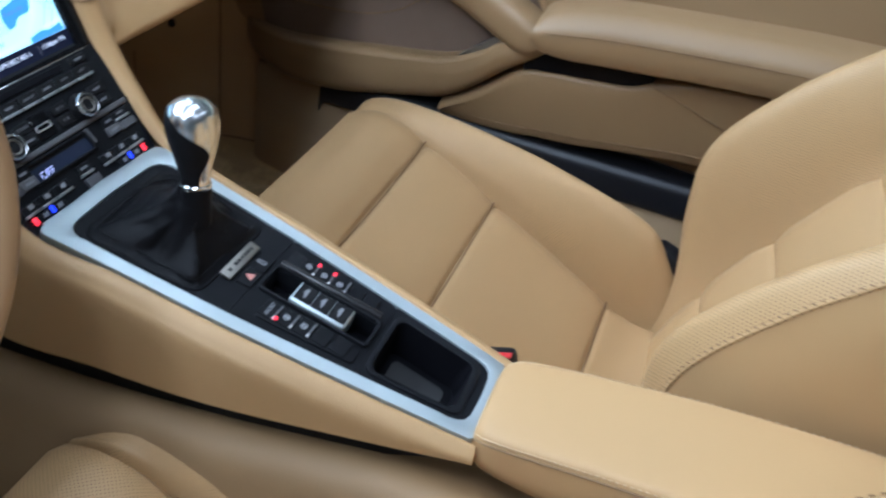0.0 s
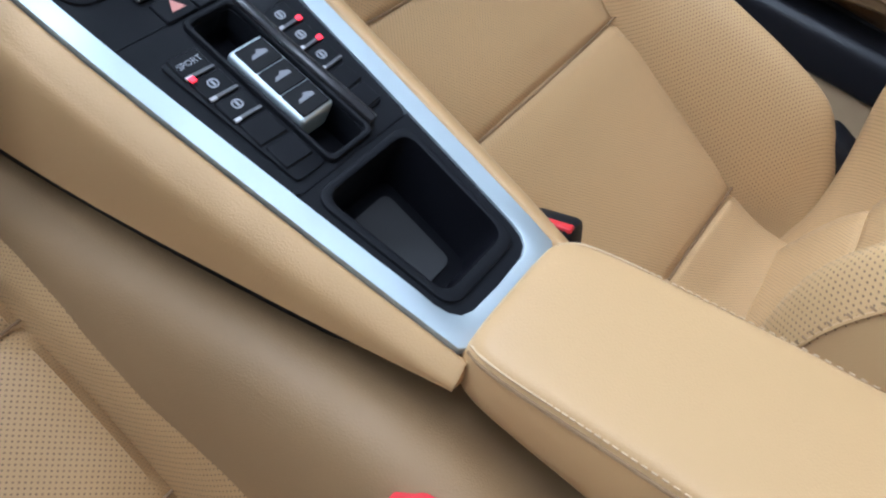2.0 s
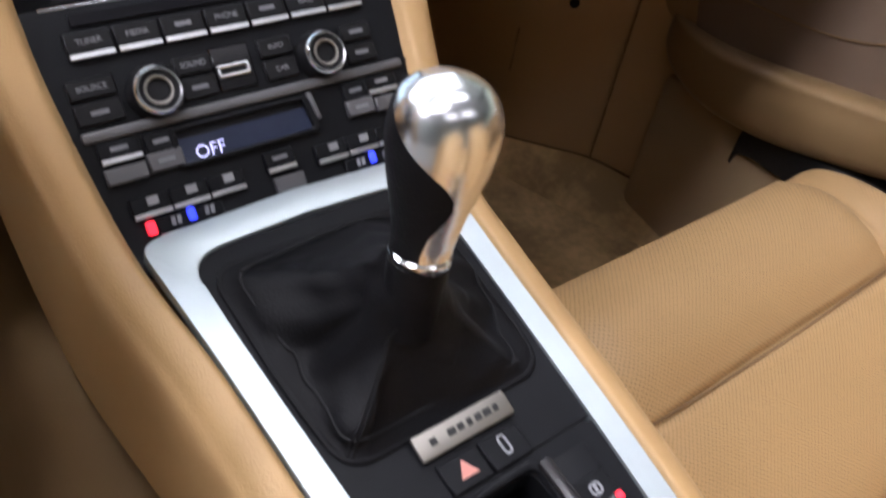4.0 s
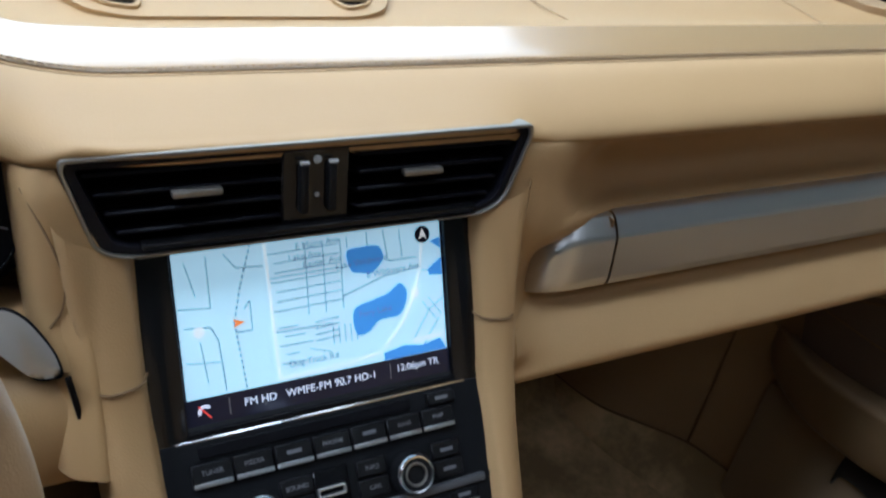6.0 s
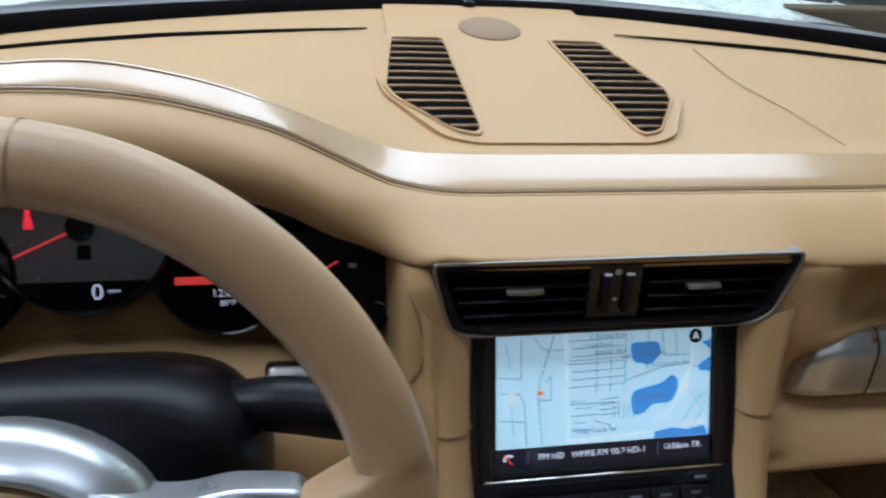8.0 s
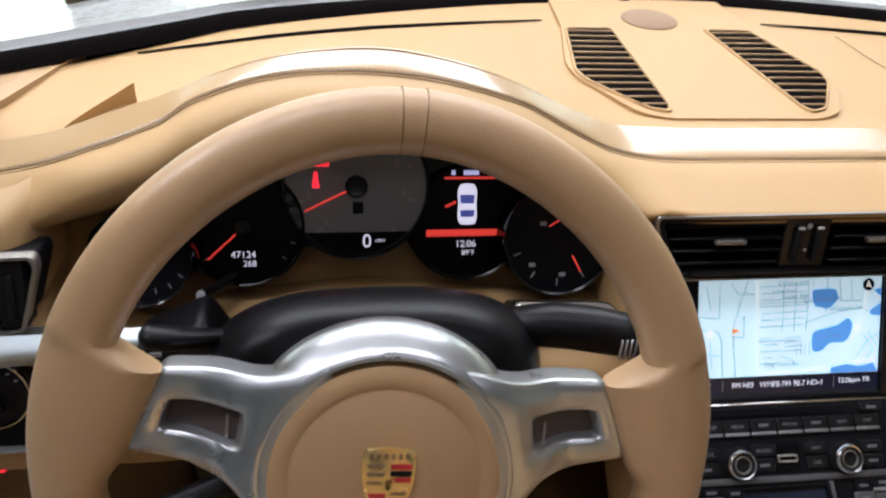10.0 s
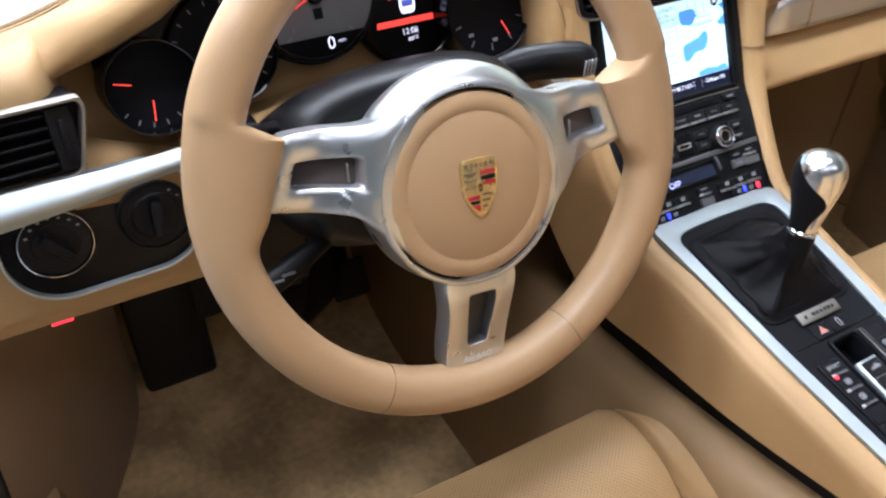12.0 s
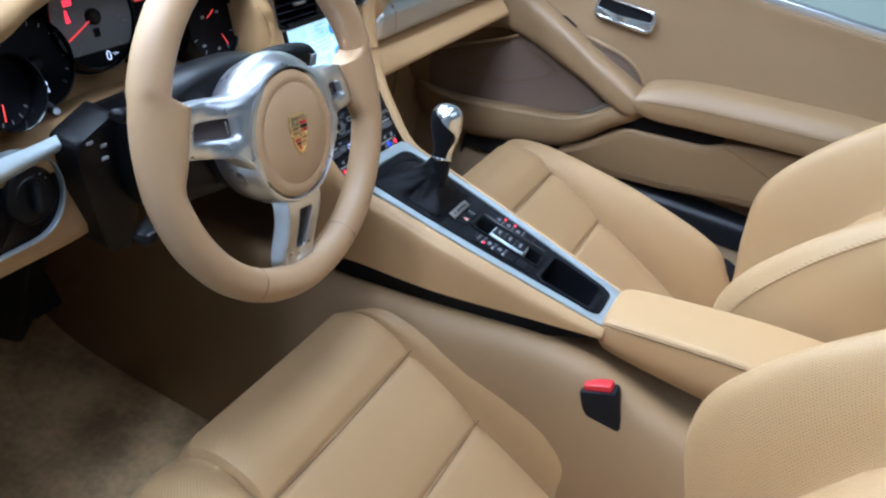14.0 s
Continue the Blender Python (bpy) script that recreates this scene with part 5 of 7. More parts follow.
part("silver_end", prism(soften(END, 0.004), -0.03, 0.004, EP, 0.003), trim_silver, dash, "satin silver trim beside the column")
part("trim_recess", prism(soften([(-0.176 + (x + 0.176) * 1.03, z * 1.08) for x, z in END], 0.004), -0.03, 0.0005, EP), dial_face, dash)
part("binnacle_seam", tube([(-0.1385, 0.000, 0.684), (-0.1330, -0.0080, 0.671), (-0.1280, -0.0125, 0.656), (-0.1255, -0.0160, 0.641), (-0.1280, -0.0185, 0.628), (-0.1340, -0.0190, 0.619)], 0.0006, 6, 40), seam_dark, dash)
part("pillar_gap", tube([(-0.1295, -0.0360, 0.602), (-0.1265, -0.0390, 0.580), (-0.1235, -0.0440, 0.555)], 0.0016, 6, 20), dial_face, dash)
reset = part("reset_stick", tube([(-0.425, 0.035, 0.628), (-0.436, 0.012, 0.635), (-0.443, -0.003, 0.640)], 0.0045, 10, 12), column_mat, cluster, "small black reset stick")
part("stick_cap", lathe([(0, 0.001), (0.0030, 0.0008), (0.0036, 0)], 16, pose(-0.4434, -0.0045, 0.6405, 70, 0, -20)), grey_mark, reset)

part("lamp", rbox(0.016, 0.006, 0.004, 0.001, 1, at=(-0.593, -0.041, 0.5205)), led_red, lights, "lit red lamp under the panel")

# ---- centre console ----
console = thing("centre_console", (0, -0.3, 0.38), "tan leather centre console with silver frame and black switch deck", "console")
CO = plane((0, -0.131, 0.4753), (1, 0, 0), (0, 1, 0.1754))


def con(x, y):
    """Plan place on the deck, in the deck's own frame."""
    return (x, (y + 0.131) * 1.0153)


SIDE = [[(0.0935, -0.004, 0.645), (0.099, -0.0115, 0.6475), (0.110, -0.0130, 0.6545), (0.128, -0.0110, 0.668), (0.131, 0.06, 0.668)],
        [(0.0935, -0.022, 0.602), (0.099, -0.031, 0.602), (0.115, -0.033, 0.602), (0.125, -0.020, 0.602), (0.126, 0.05, 0.595)],
        [(0.0928, -0.048, 0.556), (0.098, -0.056, 0.556), (0.112, -0.058, 0.554), (0.120, -0.042, 0.550), (0.121, 0.04, 0.530)],
        [(0.0895, -0.085, 0.514), (0.095, -0.093, 0.516), (0.107, -0.092, 0.512), (0.114, -0.074, 0.503), (0.116, 0.0, 0.44)],
        [(0.0825, -0.133, 0.474), (0.0875, -0.138, 0.478), (0.099, -0.137, 0.473), (0.107, -0.125, 0.455), (0.112, -0.09, 0.374)],
        [(0.0755, -0.20, 0.4633), (0.080, -0.20, 0.4665), (0.091, -0.20, 0.461), (0.099, -0.198, 0.445), (0.104, -0.19, 0.374)],
        [(0.0695, -0.30, 0.4458), (0.074, -0.30, 0.449), (0.085, -0.30, 0.443), (0.092, -0.30, 0.430), (0.096, -0.295, 0.379)],
        [(0.0580, -0.42, 0.4248), (0.0625, -0.42, 0.428), (0.073, -0.42, 0.422), (0.078, -0.42, 0.413), (0.080, -0.42, 0.393)],
        [(0.0478, -0.511, 0.4088), (0.052, -0.511, 0.4115), (0.0600, -0.511, 0.4075), (0.0630, -0.511, 0.4040), (0.0632, -0.511, 0.3995)],
        [(0.0478, -0.514, 0.4080), (0.051, -0.516, 0.4085), (0.056, -0.519, 0.404), (0.058, -0.520, 0.401), (0.058, -0.520, 0.396)],
        [(0.042, -0.515, 0.405), (0.042, -0.518, 0.404), (0.042, -0.521, 0.400), (0.042, -0.521, 0.396), (0.042, -0.521, 0.390)]]
for s in (-1, 1):
    part("side_panel", surf([[(s * x, y, z) for x, y, z in row] for row in SIDE], 90, 26), leather, console, "tan leather side cheek of the console")
    # black strip added as the shade in the gap between cheek and tunnel
    part("gap_shade_strip", surf([[(s * (w - 0.012), y, t + 0.004), (s * (w - 0.016), y, t - h)] for y, w, t, h in ((-0.05, 0.112, 0.376, 0.075), (-0.2, 0.104, 0.376, 0.06), (-0.3, 0.096, 0.381, 0.05), (-0.42, 0.082, 0.390, 0.03), (-0.505, 0.066, 0.395, 0.010))], 20, 3), black, console)
for s in (-1, 1):
    P = [np.array(a) * 0.74 + np.array(b) * 0.26 for a, b in zip(SIDE[1], SIDE[2])][:4]
    part("pillar_seam", tube([(s * p[0], p[1] - 0.0006, p[2]) for p in P], 0.0007, 6, 24), seam_dark, console)
OUT = [(0.0797, -0.1350), (0.0745, -0.20), (0.0685, -0.30), (0.0570, -0.42), (0.0470, -0.511)]
INN = [(0.0637, -0.1580), (0.0622, -0.20), (0.0560, -0.30), (0.0445, -0.42), (0.0372, -0.4880)]


def front_edge(p, c, q, mid):
    """A front edge with rounded corners, from the right-hand side to the left."""
    arc = [tuple((1 - s) ** 2 * np.array(p) + 2 * s * (1 - s) * np.array(c) + s * s * np.array(q)) for s in np.linspace(0, 1, 7)]
    return arc + [(0.0, mid)] + [(-x, y) for x, y in arc[::-1]]


front_o = front_edge((0.0798, -0.133), (0.0793, -0.1258), (0.068, -0.1252), -0.1225)
front_i = front_edge((0.0638, -0.156), (0.0634, -0.1418), (0.047, -0.1404), -0.1385)
rear_o = [(-0.0400, -0.5165), (-0.0330, -0.5195), (-0.022, -0.522), (0.0, -0.525), (0.022, -0.522), (0.0330, -0.5195), (0.0400, -0.5165)]
rear_i = [(-0.0350, -0.4960), (-0.0310, -0.5012), (-0.0240, -0.5040), (0.0, -0.5050), (0.0240, -0.5040), (0.0310, -0.5012), (0.0350, -0.4960)]


def loop(side, front, rear, n):
    right = [tuple(p) for p in cr(side, n)]
    poly = right[::-1] + front + [(-x, y) for x, y in right] + rear
    return [con(*p) for p in poly]


lo, li = loop(OUT, front_o, rear_o, 24), loop(INN, front_i, rear_i, 24)
part("trim_frame", ring(lo, li, -0.004, 0.0035, CO, 0.0012), silver, console, "satin silver console frame")
WELL = con(0.0015, -0.3475)
TRAYC = con(0.0, -0.450)


def deck_piece(y_top, y_low, hole, c):
    """A stretch of the deck between two plan places, with an opening."""
    right = [con(x * 1.008, y) for x, y in [(np.interp(-yy, [-p[1] for p in INN], [p[0] for p in INN]), yy) for yy in np.linspace(y_top, max(y_low, -0.488), 14)]]
    if y_low < -0.49:
        right += [con(0.0352, -0.4962), con(0.0312, -0.5014), con(0.0242, -0.5042), con(0.010, -0.5050)]
    poly = right[::-1] + [(-x, v) for x, v in right]
    if hole is None:
        return prism(poly, -0.006, 0.0015, CO)
    return ring(by_angle(poly, c, 96), by_angle(hole, c, 96), -0.012, 0.0015, CO)


well_hole = [con(*p) for p in rounded(0.0290, 0.1000, 0.004, 5, 0.0015, -0.3475)]
tray_hole = [con(*p) for p in soften([(-0.0350, -0.4115), (0.0350, -0.4115), (0.0284, -0.4900), (-0.0284, -0.4900)], 0.010, 6)]
part("deck", deck_piece(-0.140, -0.290, None, None), deck, console, "black plastic deck round the shifter")
part("deck", deck_piece(-0.2905, -0.4030, well_hole, WELL), deck, console, "black switch deck")
part("deck", deck_piece(-0.4036, -0.500, tray_hole, TRAYC), deck, console, "black deck round the tray")
# shifter boot: a pleated leather cone in a sunken collar
well_o = [con(x, y) for x, y in soften([(-0.060, -0.150), (0.060, -0.150), (0.0585, -0.215), (0.0545, -0.262), (-0.0545, -0.262), (-0.0585, -0.215)], 0.016, 6)]
boot_rows = []
for f, z, r, ox, oy in ((1.0, 0.0022, 0, 0, 0), (0.92, 0.004, 0, 0, 0), (0.80, 0.008, 0.15, 0, 0), (0.60, 0.018, 0.4, -0.001, -0.004), (0.42, 0.032, 0.75, -0.002, -0.010), (0.32, 0.046, 0.95, 0, 0), (0.27, 0.056, 1.0, 0, 0), (0.255, 0.066, 1.0, 0, 0)):
    c = np.mean(well_o, axis=0)
    row = []
    ex, ey = np.array(con(-0.003, -0.2150)) - c
    w_ = smooth(0.0, 0.055, z)
    ox, oy = ex * w_, ey * w_
    for k, (x, y) in enumerate(cr(well_o, 132, True)):
        a = math.atan2(y - c[1], x - c[0])
        circ = 0.050 * f
        px, py = (x - c[0]) * f, (y - c[1]) * f
        qx, qy = circ * math.cos(a), circ * math.sin(a)
        pleat = 1 + (0.11 * math.sin(a * 5 + 1 + z * 45) + 0.06 * math.sin(a * 12 - z * 90)) * math.sin(min(1, z / 0.03) * math.pi) * (z > 0.005)
        row.append((c[0] + ox + ((1 - r) * px + r * qx) * pleat, c[1] + oy + ((1 - r) * py + r * qy) * pleat, z + 0.002 * math.sin(a * 5 + f * 9) * (0.3 < f < 0.9)))
    boot_rows.append(row)
G = cr(np.array(boot_rows), 54)
for i_ in range(6, 54):
    for j_ in range(132):
        p_ = Vector(G[i_, j_])
        w_ = smooth(12, 22, i_) * smooth(54, 42, i_)
        fold = noise.noise(p_ * 38) + 0.55 * (1 - 2 * abs(noise.noise(p_ * 62 + Vector((3, 1, 7)))))
        G[i_, j_] += w_ * 0.0034 * fold * np.array([math.cos(j_ * 2 * math.pi / 132), math.sin(j_ * 2 * math.pi / 132), 0.5])
part("boot", put(skin(G, cv=True), CO), boot_leather, console, "creased black leather shifter boot")
seam_ridge = mat("leather_ridge", (0.008, 0.008, 0.009), 0.45, spec=0.14)
part("boot_seam", put(tube([tuple(q + np.array([0, 0, 0.0003])) for q in G[12, ::3]], 0.0008, 6, 120, closed=True), CO), seam_ridge, console, "raised seam ring on the boot")
corner = int(np.argmin(G[0, :, 0] + G[0, :, 1]))
for j_ in (corner - 1, corner + 1):
    part("boot_seam", put(tube([tuple(q + np.array([0, 0, 0.0004])) for q in G[3:34:2, j_]], 0.0007, 6, 60), CO), seam_ridge, console)
part("boot_frame", ring(well_o, [(0 + x * 0.95, -0.078 + (y + 0.078) * 0.95) for x, y in well_o], 0.001, 0.0032, CO, 0.001), boot_leather, console)


def ckey(x, y, w, h, lift=0.0035, rot=0.0, name="button", material=None, lab=""):
    return part(name, rbox(w, h, 0.004, 0.0008, 1, m=CO @ pose(*con(x, y), lift - 0.002, 0, 0, rot)), material or deck, console, lab)


pl = part("plaque", rbox(0.050, 0.0115, 0.003, 0.0012, 2, m=CO @ pose(*con(0.0, -0.2675), 0.0045, 8)), vent_silver, console, "small silver name plaque")
for k, w in enumerate((0.004, 0.0, 0.005, 0.004, 0.003, 0.004, 0.005, 0.003)):
    if w:
        part("print", rbox(w * 0.8, 0.0032, 0.0006, 0, 1, m=CO @ pose(*con(-0.0165 + k * 0.0048, -0.2675), 0.0061, 8)), rubber, pl)
hz = ckey(-0.0105, -0.2835, 0.021, 0.015)
part("print", prism([con(-0.0145, -0.2865), con(-0.0052, -0.2865), con(-0.0100, -0.2790)], 0.0036, 0.0040, CO), mat("hazard_print", (0.55, 0.22, 0.18), 0.5), hz, "pale red hazard triangle")
lk = ckey(0.0115, -0.2835, 0.021, 0.015)
part("print", ring([con(*p) for p in rounded(0.0042, 0.0092, 0.002, 3, 0.0115, -0.2825)], [con(*p) for p in rounded(0.0026, 0.0076, 0.0012, 3, 0.0115, -0.2825)], 0.0036, 0.0040, CO), grey_mark, lk)
# roof switch in its well
wl_o, wl_i = [con(*p) for p in rounded(0.0360, 0.1080, 0.005, 5, 0.0015, -0.3475)], [con(*p) for p in rounded(0.0300, 0.1010, 0.004, 5, 0.0015, -0.3475)]
part("well_rim", ring(wl_o, wl_i, 0.001, 0.0052, CO, 0.0015), deck, console)
part("well", put(skin(np.array([[(x, y, 0.002) for x, y in wl_i], [(x, y, -0.022) for x, y in wl_i]]), cv=True), CO), dial_face, console, "dark switch well")
part("well_floor", prism(wl_i, -0.023, -0.021, CO), dial_face, console)
dim_icon = mat("icon_print", (0.20, 0.205, 0.22), 0.5, vary=0.02)
tg = part("toggle", rbox(0.0255, 0.0555, 0.020, 0.003, 3, m=CO @ pose(*con(0.0005, -0.3495), -0.0030)), silver, console, "silver framed roof switch")
for k in range(3):
    y = -0.3327 - k * 0.0168
    c_ = part("cap", rbox(0.0208, 0.0166, 0.004, 0.0006, 1, m=CO @ pose(*con(0.0008, y), 0.0058)), black, tg)
    part("print", prism([con(x + 0.0005, yy + y) for x, yy in ((-0.006, -0.001), (-0.004, 0.0012), (-0.001, 0.0014), (0.001, 0.0032), (0.0035, 0.0022), (0.006, 0.0012), (0.006, -0.001))], 0.0078, 0.0081, CO), dim_icon, c_)


bar_grey = mat("bar_grey", (0.10, 0.10, 0.105), 0.35, spec=0.5, vary=0.05)


def bank(side, rows):
    for k, (x, y, lit, txt) in enumerate(rows):
        b = ckey(x, y, 0.0195, 0.0150, 0.0046, rot=side * 3)
        tip = x + 0.0070 * side
        part("bar", rbox(0.0185, 0.0020, 0.0010, 0.0003, 1, m=CO @ pose(*con(x, y - 0.0066), 0.0048, 0, 0, side * 3)), bar_grey, b, "dull grey bar")
        part("bar_tip", rbox(0.0042, 0.0022, 0.0012, 0.0003, 1, m=CO @ pose(*con(x - 0.0070, y - 0.0066), 0.0050, 0, 0, side * 3)), white_mark, b, "pale tip of the bar")
        if lit:
            part("lamp", rbox(0.0036, 0.0032, 0.0010, 0.0003, 1, m=CO @ pose(*con(tip, y - 0.0066 - (0.002 if side < 0 else 0)), 0.0058)), led_red, b, "lit red lamp")
        if txt:
            words("print", txt, 0.0052, CO @ Matrix.Translation((*con(x, y + 0.0005), 0.0050)), grey_mark, b)
        else:
            o_, i_ = [con(*p) for p in rounded(0.0062, 0.0055, 0.0022, 3, x, y + 0.0008)], [con(*p) for p in rounded(0.0046, 0.0039, 0.0016, 3, x, y + 0.0008)]
            part("print", ring(o_, i_, 0.0046, 0.0050, CO), grey_mark, b)
            part("print", rbox(0.0014, 0.0032, 0.0005, 0, 1, m=CO @ pose(*con(x, y + 0.0008), 0.0048)), grey_mark, b)


part("bank_base", prism([con(*p) for p in soften([(-0.0445, -0.309), (-0.0195, -0.309), (-0.0175, -0.398), (-0.0385, -0.398)], 0.003)], 0.001, 0.0032, CO, 0.0006), deck, console)
part("bank_base", prism([con(*p) for p in soften([(0.0455, -0.298), (0.0215, -0.298), (0.0205, -0.390), (0.0400, -0.390)], 0.003)], 0.001, 0.0032, CO, 0.0006), deck, console)
bank(-1, [(-0.0315, -0.3165, True, "SPORT"), (-0.0308, -0.3325, False, None), (-0.0300, -0.3485, False, None)])
bank(1, [(0.0340, -0.3185, True, None), (0.0335, -0.3345, True, None), (0.0330, -0.3505, False, None)])
for x, y in ((-0.0292, -0.3655), (-0.0284, -0.3825)):
    ckey(x, y, 0.019, 0.0158, 0.0044, rot=-3)
for x, y in ((0.0322, -0.3670), (0.0314, -0.3820)):
    ckey(x, y, 0.0175, 0.0142, 0.0044, rot=3)
part("rail", rbox(0.0065, 0.102, 0.005, 0.0015, 2, m=CO @ pose(*con(0.0212, -0.347), 0.0058, 0, 0, 1.2)), mat("shiny_rail", (0.022, 0.021, 0.022), 0.22, spec=0.6), console, "shiny black rail beside the roof switch")
part("seam_line", rbox(0.086, 0.0012, 0.0008, 0, 1, m=CO @ pose(*con(0.0, -0.4035), 0.0017)), dial_face, console)
# tray
tr_o = [con(*p) for p in soften([(-0.0395, -0.408), (0.0395, -0.408), (0.0318, -0.4965), (-0.0318, -0.4965)], 0.012, 6)]
tr_i = [con(*p) for p in soften([(-0.0340, -0.4125), (0.0340, -0.4125), (0.0275, -0.4890), (-0.0275, -0.4890)], 0.010, 6)]
tray = part("tray_rim", ring(tr_o, tr_i, 0.001, 0.0034, CO, 0.0010), deck, console, "black storage tray")
TRD = 0.036
G = np.array([[(x * k, -0.3225 + (y + 0.3225) * k, z) for x, y in tr_i] for k, z in ((1.0, 0.0030), (0.985, -0.001), (0.95, -TRD * 0.85), (0.90, -TRD))])
part("tray_wall", put(skin(G, cv=True), CO), dial_face, tray)
part("tray_floor", prism([(x * 0.93, -0.3225 + (y + 0.3225) * 0.93) for x, y in tr_i], -TRD - 0.003, -TRD - 0.0005, CO), dial_face, tray)
part("tray_mat", prism([(x * 0.66, -0.3225 + (y + 0.3225) * 0.70) for x, y in tr_i], -TRD - 0.001, -TRD + 0.0015, CO), rubber, tray, "ribbed rubber mat")
# ---- gear lever ----
lever = thing("gear_lever", (0.0, -0.225, 0.48), "gear lever with a black leather grip and polished silver cap", "gear lever")
KN = plane((-0.003, -0.226, 0.5185), (1, 0, -0.13), (0.0, 1, -0.12))
part("collar", lathe([(0.0, 0.0), (0.0128, 0.001), (0.0134, 0.0022), (0.0133, 0.0048), (0.0122, 0.0058)], 32, KN), chrome, lever, "chrome collar")
part("shaft", lathe([(0.012, -0.034), (0.0125, -0.02), (0.013, 0.001)], 24, KN), boot_leather, lever)


AXIS = [(0.000, 0.0122, 0.0), (0.010, 0.0126, 0.0005), (0.022, 0.0148, 0.001), (0.034, 0.0182, 0.002), (0.045, 0.0208, 0.003), (0.054, 0.0219, 0.0035), (0.062, 0.0213, 0.0035), (0.069, 0.0186, 0.0035), (0.0740, 0.0135, 0.0035), (0.0768, 0.0070, 0.0035), (0.0775, 0.0003, 0.0035)]


def metal_half_turn(z):
    """Half the turn, in degrees, over which the knob is bare metal at a height: a stripe on the neck, all of the crown."""
    return float(np.interp(z, [0.009, 0.018, 0.026, 0.031, 0.036, 0.042, 0.053, 0.062, 0.067, 0.070], [92, 85, 68, 62, 66, 80, 122, 150, 170, 180]))


def knob_patch(low, high, metal, swell=0.0, n=56):
    """The knob's leather or its metal between two heights."""
    rows = []
    for z in np.linspace(low, high, 44):
        r = float(np.interp(z, [q[0] for q in AXIS], [q[1] for q in AXIS])) if z < 0.03 else float(near([(q[0], q[1]) for q in AXIS], z)[0])
        o_, w = float(np.interp(z, [q[0] for q in AXIS], [q[2] for q in AXIS])), metal_half_turn(z)
        turns = np.linspace(-40 - w, -40 + w, n) if metal else np.linspace(-40 + w, 320 - w, n)
        rows.append([(o_ + (r + swell) * math.cos(radians(q)), o_ + (r + swell) * math.sin(radians(q)), z) for q in turns])
    return put(skin(np.array(rows)), KN)


part("grip", knob_patch(0.006, 0.0699, False), boot_leather, lever, "black leather grip")
part("cap", knob_patch(0.006, 0.0775, True, 0.0003), mat("worn_silver", (0.80, 0.82, 0.85), 0.24, metal=1.0, vary=0.02, vscale=10, rvary=0.02), lever, "polished silver cap and inlay")

# ---- armrest ----
arm = thing("armrest", (0, -0.7, 0.42), "tan leather centre armrest lid with stitched edges", "armrest")
ARM = [(-0.512, 0.036, 0.412, 0.385), (-0.516, 0.046, 0.421, 0.380), (-0.535, 0.053, 0.428, 0.374), (-0.60, 0.0565, 0.441, 0.372), (-0.70, 0.060, 0.457, 0.372), (-0.82, 0.063, 0.468, 0.372), (-0.90, 0.063, 0.470, 0.372), (-0.93, 0.050, 0.462, 0.38)]
rows = []
for y, w, zt, zb in ARM:
    h = zt - zb
    rows.append([(-w * 0.8, y, zb), (-w * 0.98, y, zb + h * 0.30), (-w, y, zb + h * 0.70), (-w * 0.93, y, zt - 0.004), (-w * 0.70, y, zt - 0.0004), (0, y, zt + 0.001),
                 (w * 0.70, y, zt - 0.0004), (w * 0.93, y, zt - 0.004), (w, y, zb + h * 0.70), (w * 0.98, y, zb + h * 0.30), (w * 0.8, y, zb)])
part("lid", surf(np.array(rows), 60, 50, caps=False), leather, arm)
for s in (-1, 1):
    pts = [(s * w * 0.985, y, zt - 0.0085) for y, w, zt, zb in ARM[1:-1]]
    part("welt", tube(pts, 0.0012, 6, 60), seam_dark, arm)
    bm = bmesh.new()
    P = cr(np.array([(s * (w * 0.955), y, zt - 0.0045) for y, w, zt, zb in ARM[1:-1]]), 90)
    for k in range(0, 89):
        d = P[k + 1] - P[k]
        add(bm, rbox(0.0008, 0.0030, 0.0008, 0, 1, m=pose(*((P[k] + P[k + 1]) / 2), math.degrees(math.atan2(d[2], abs(d[1]))) * -1)))
    part("stitching", bm, thread, arm, "row of pale stitches")
part("front_face", surf(np.array([[(x, -0.509 - 0.006 * f, 0.412 - 0.03 * f) for x in np.linspace(-0.036, 0.036, 7)] for f in (0, 0.5, 1)]), 6, 8), leather, arm)

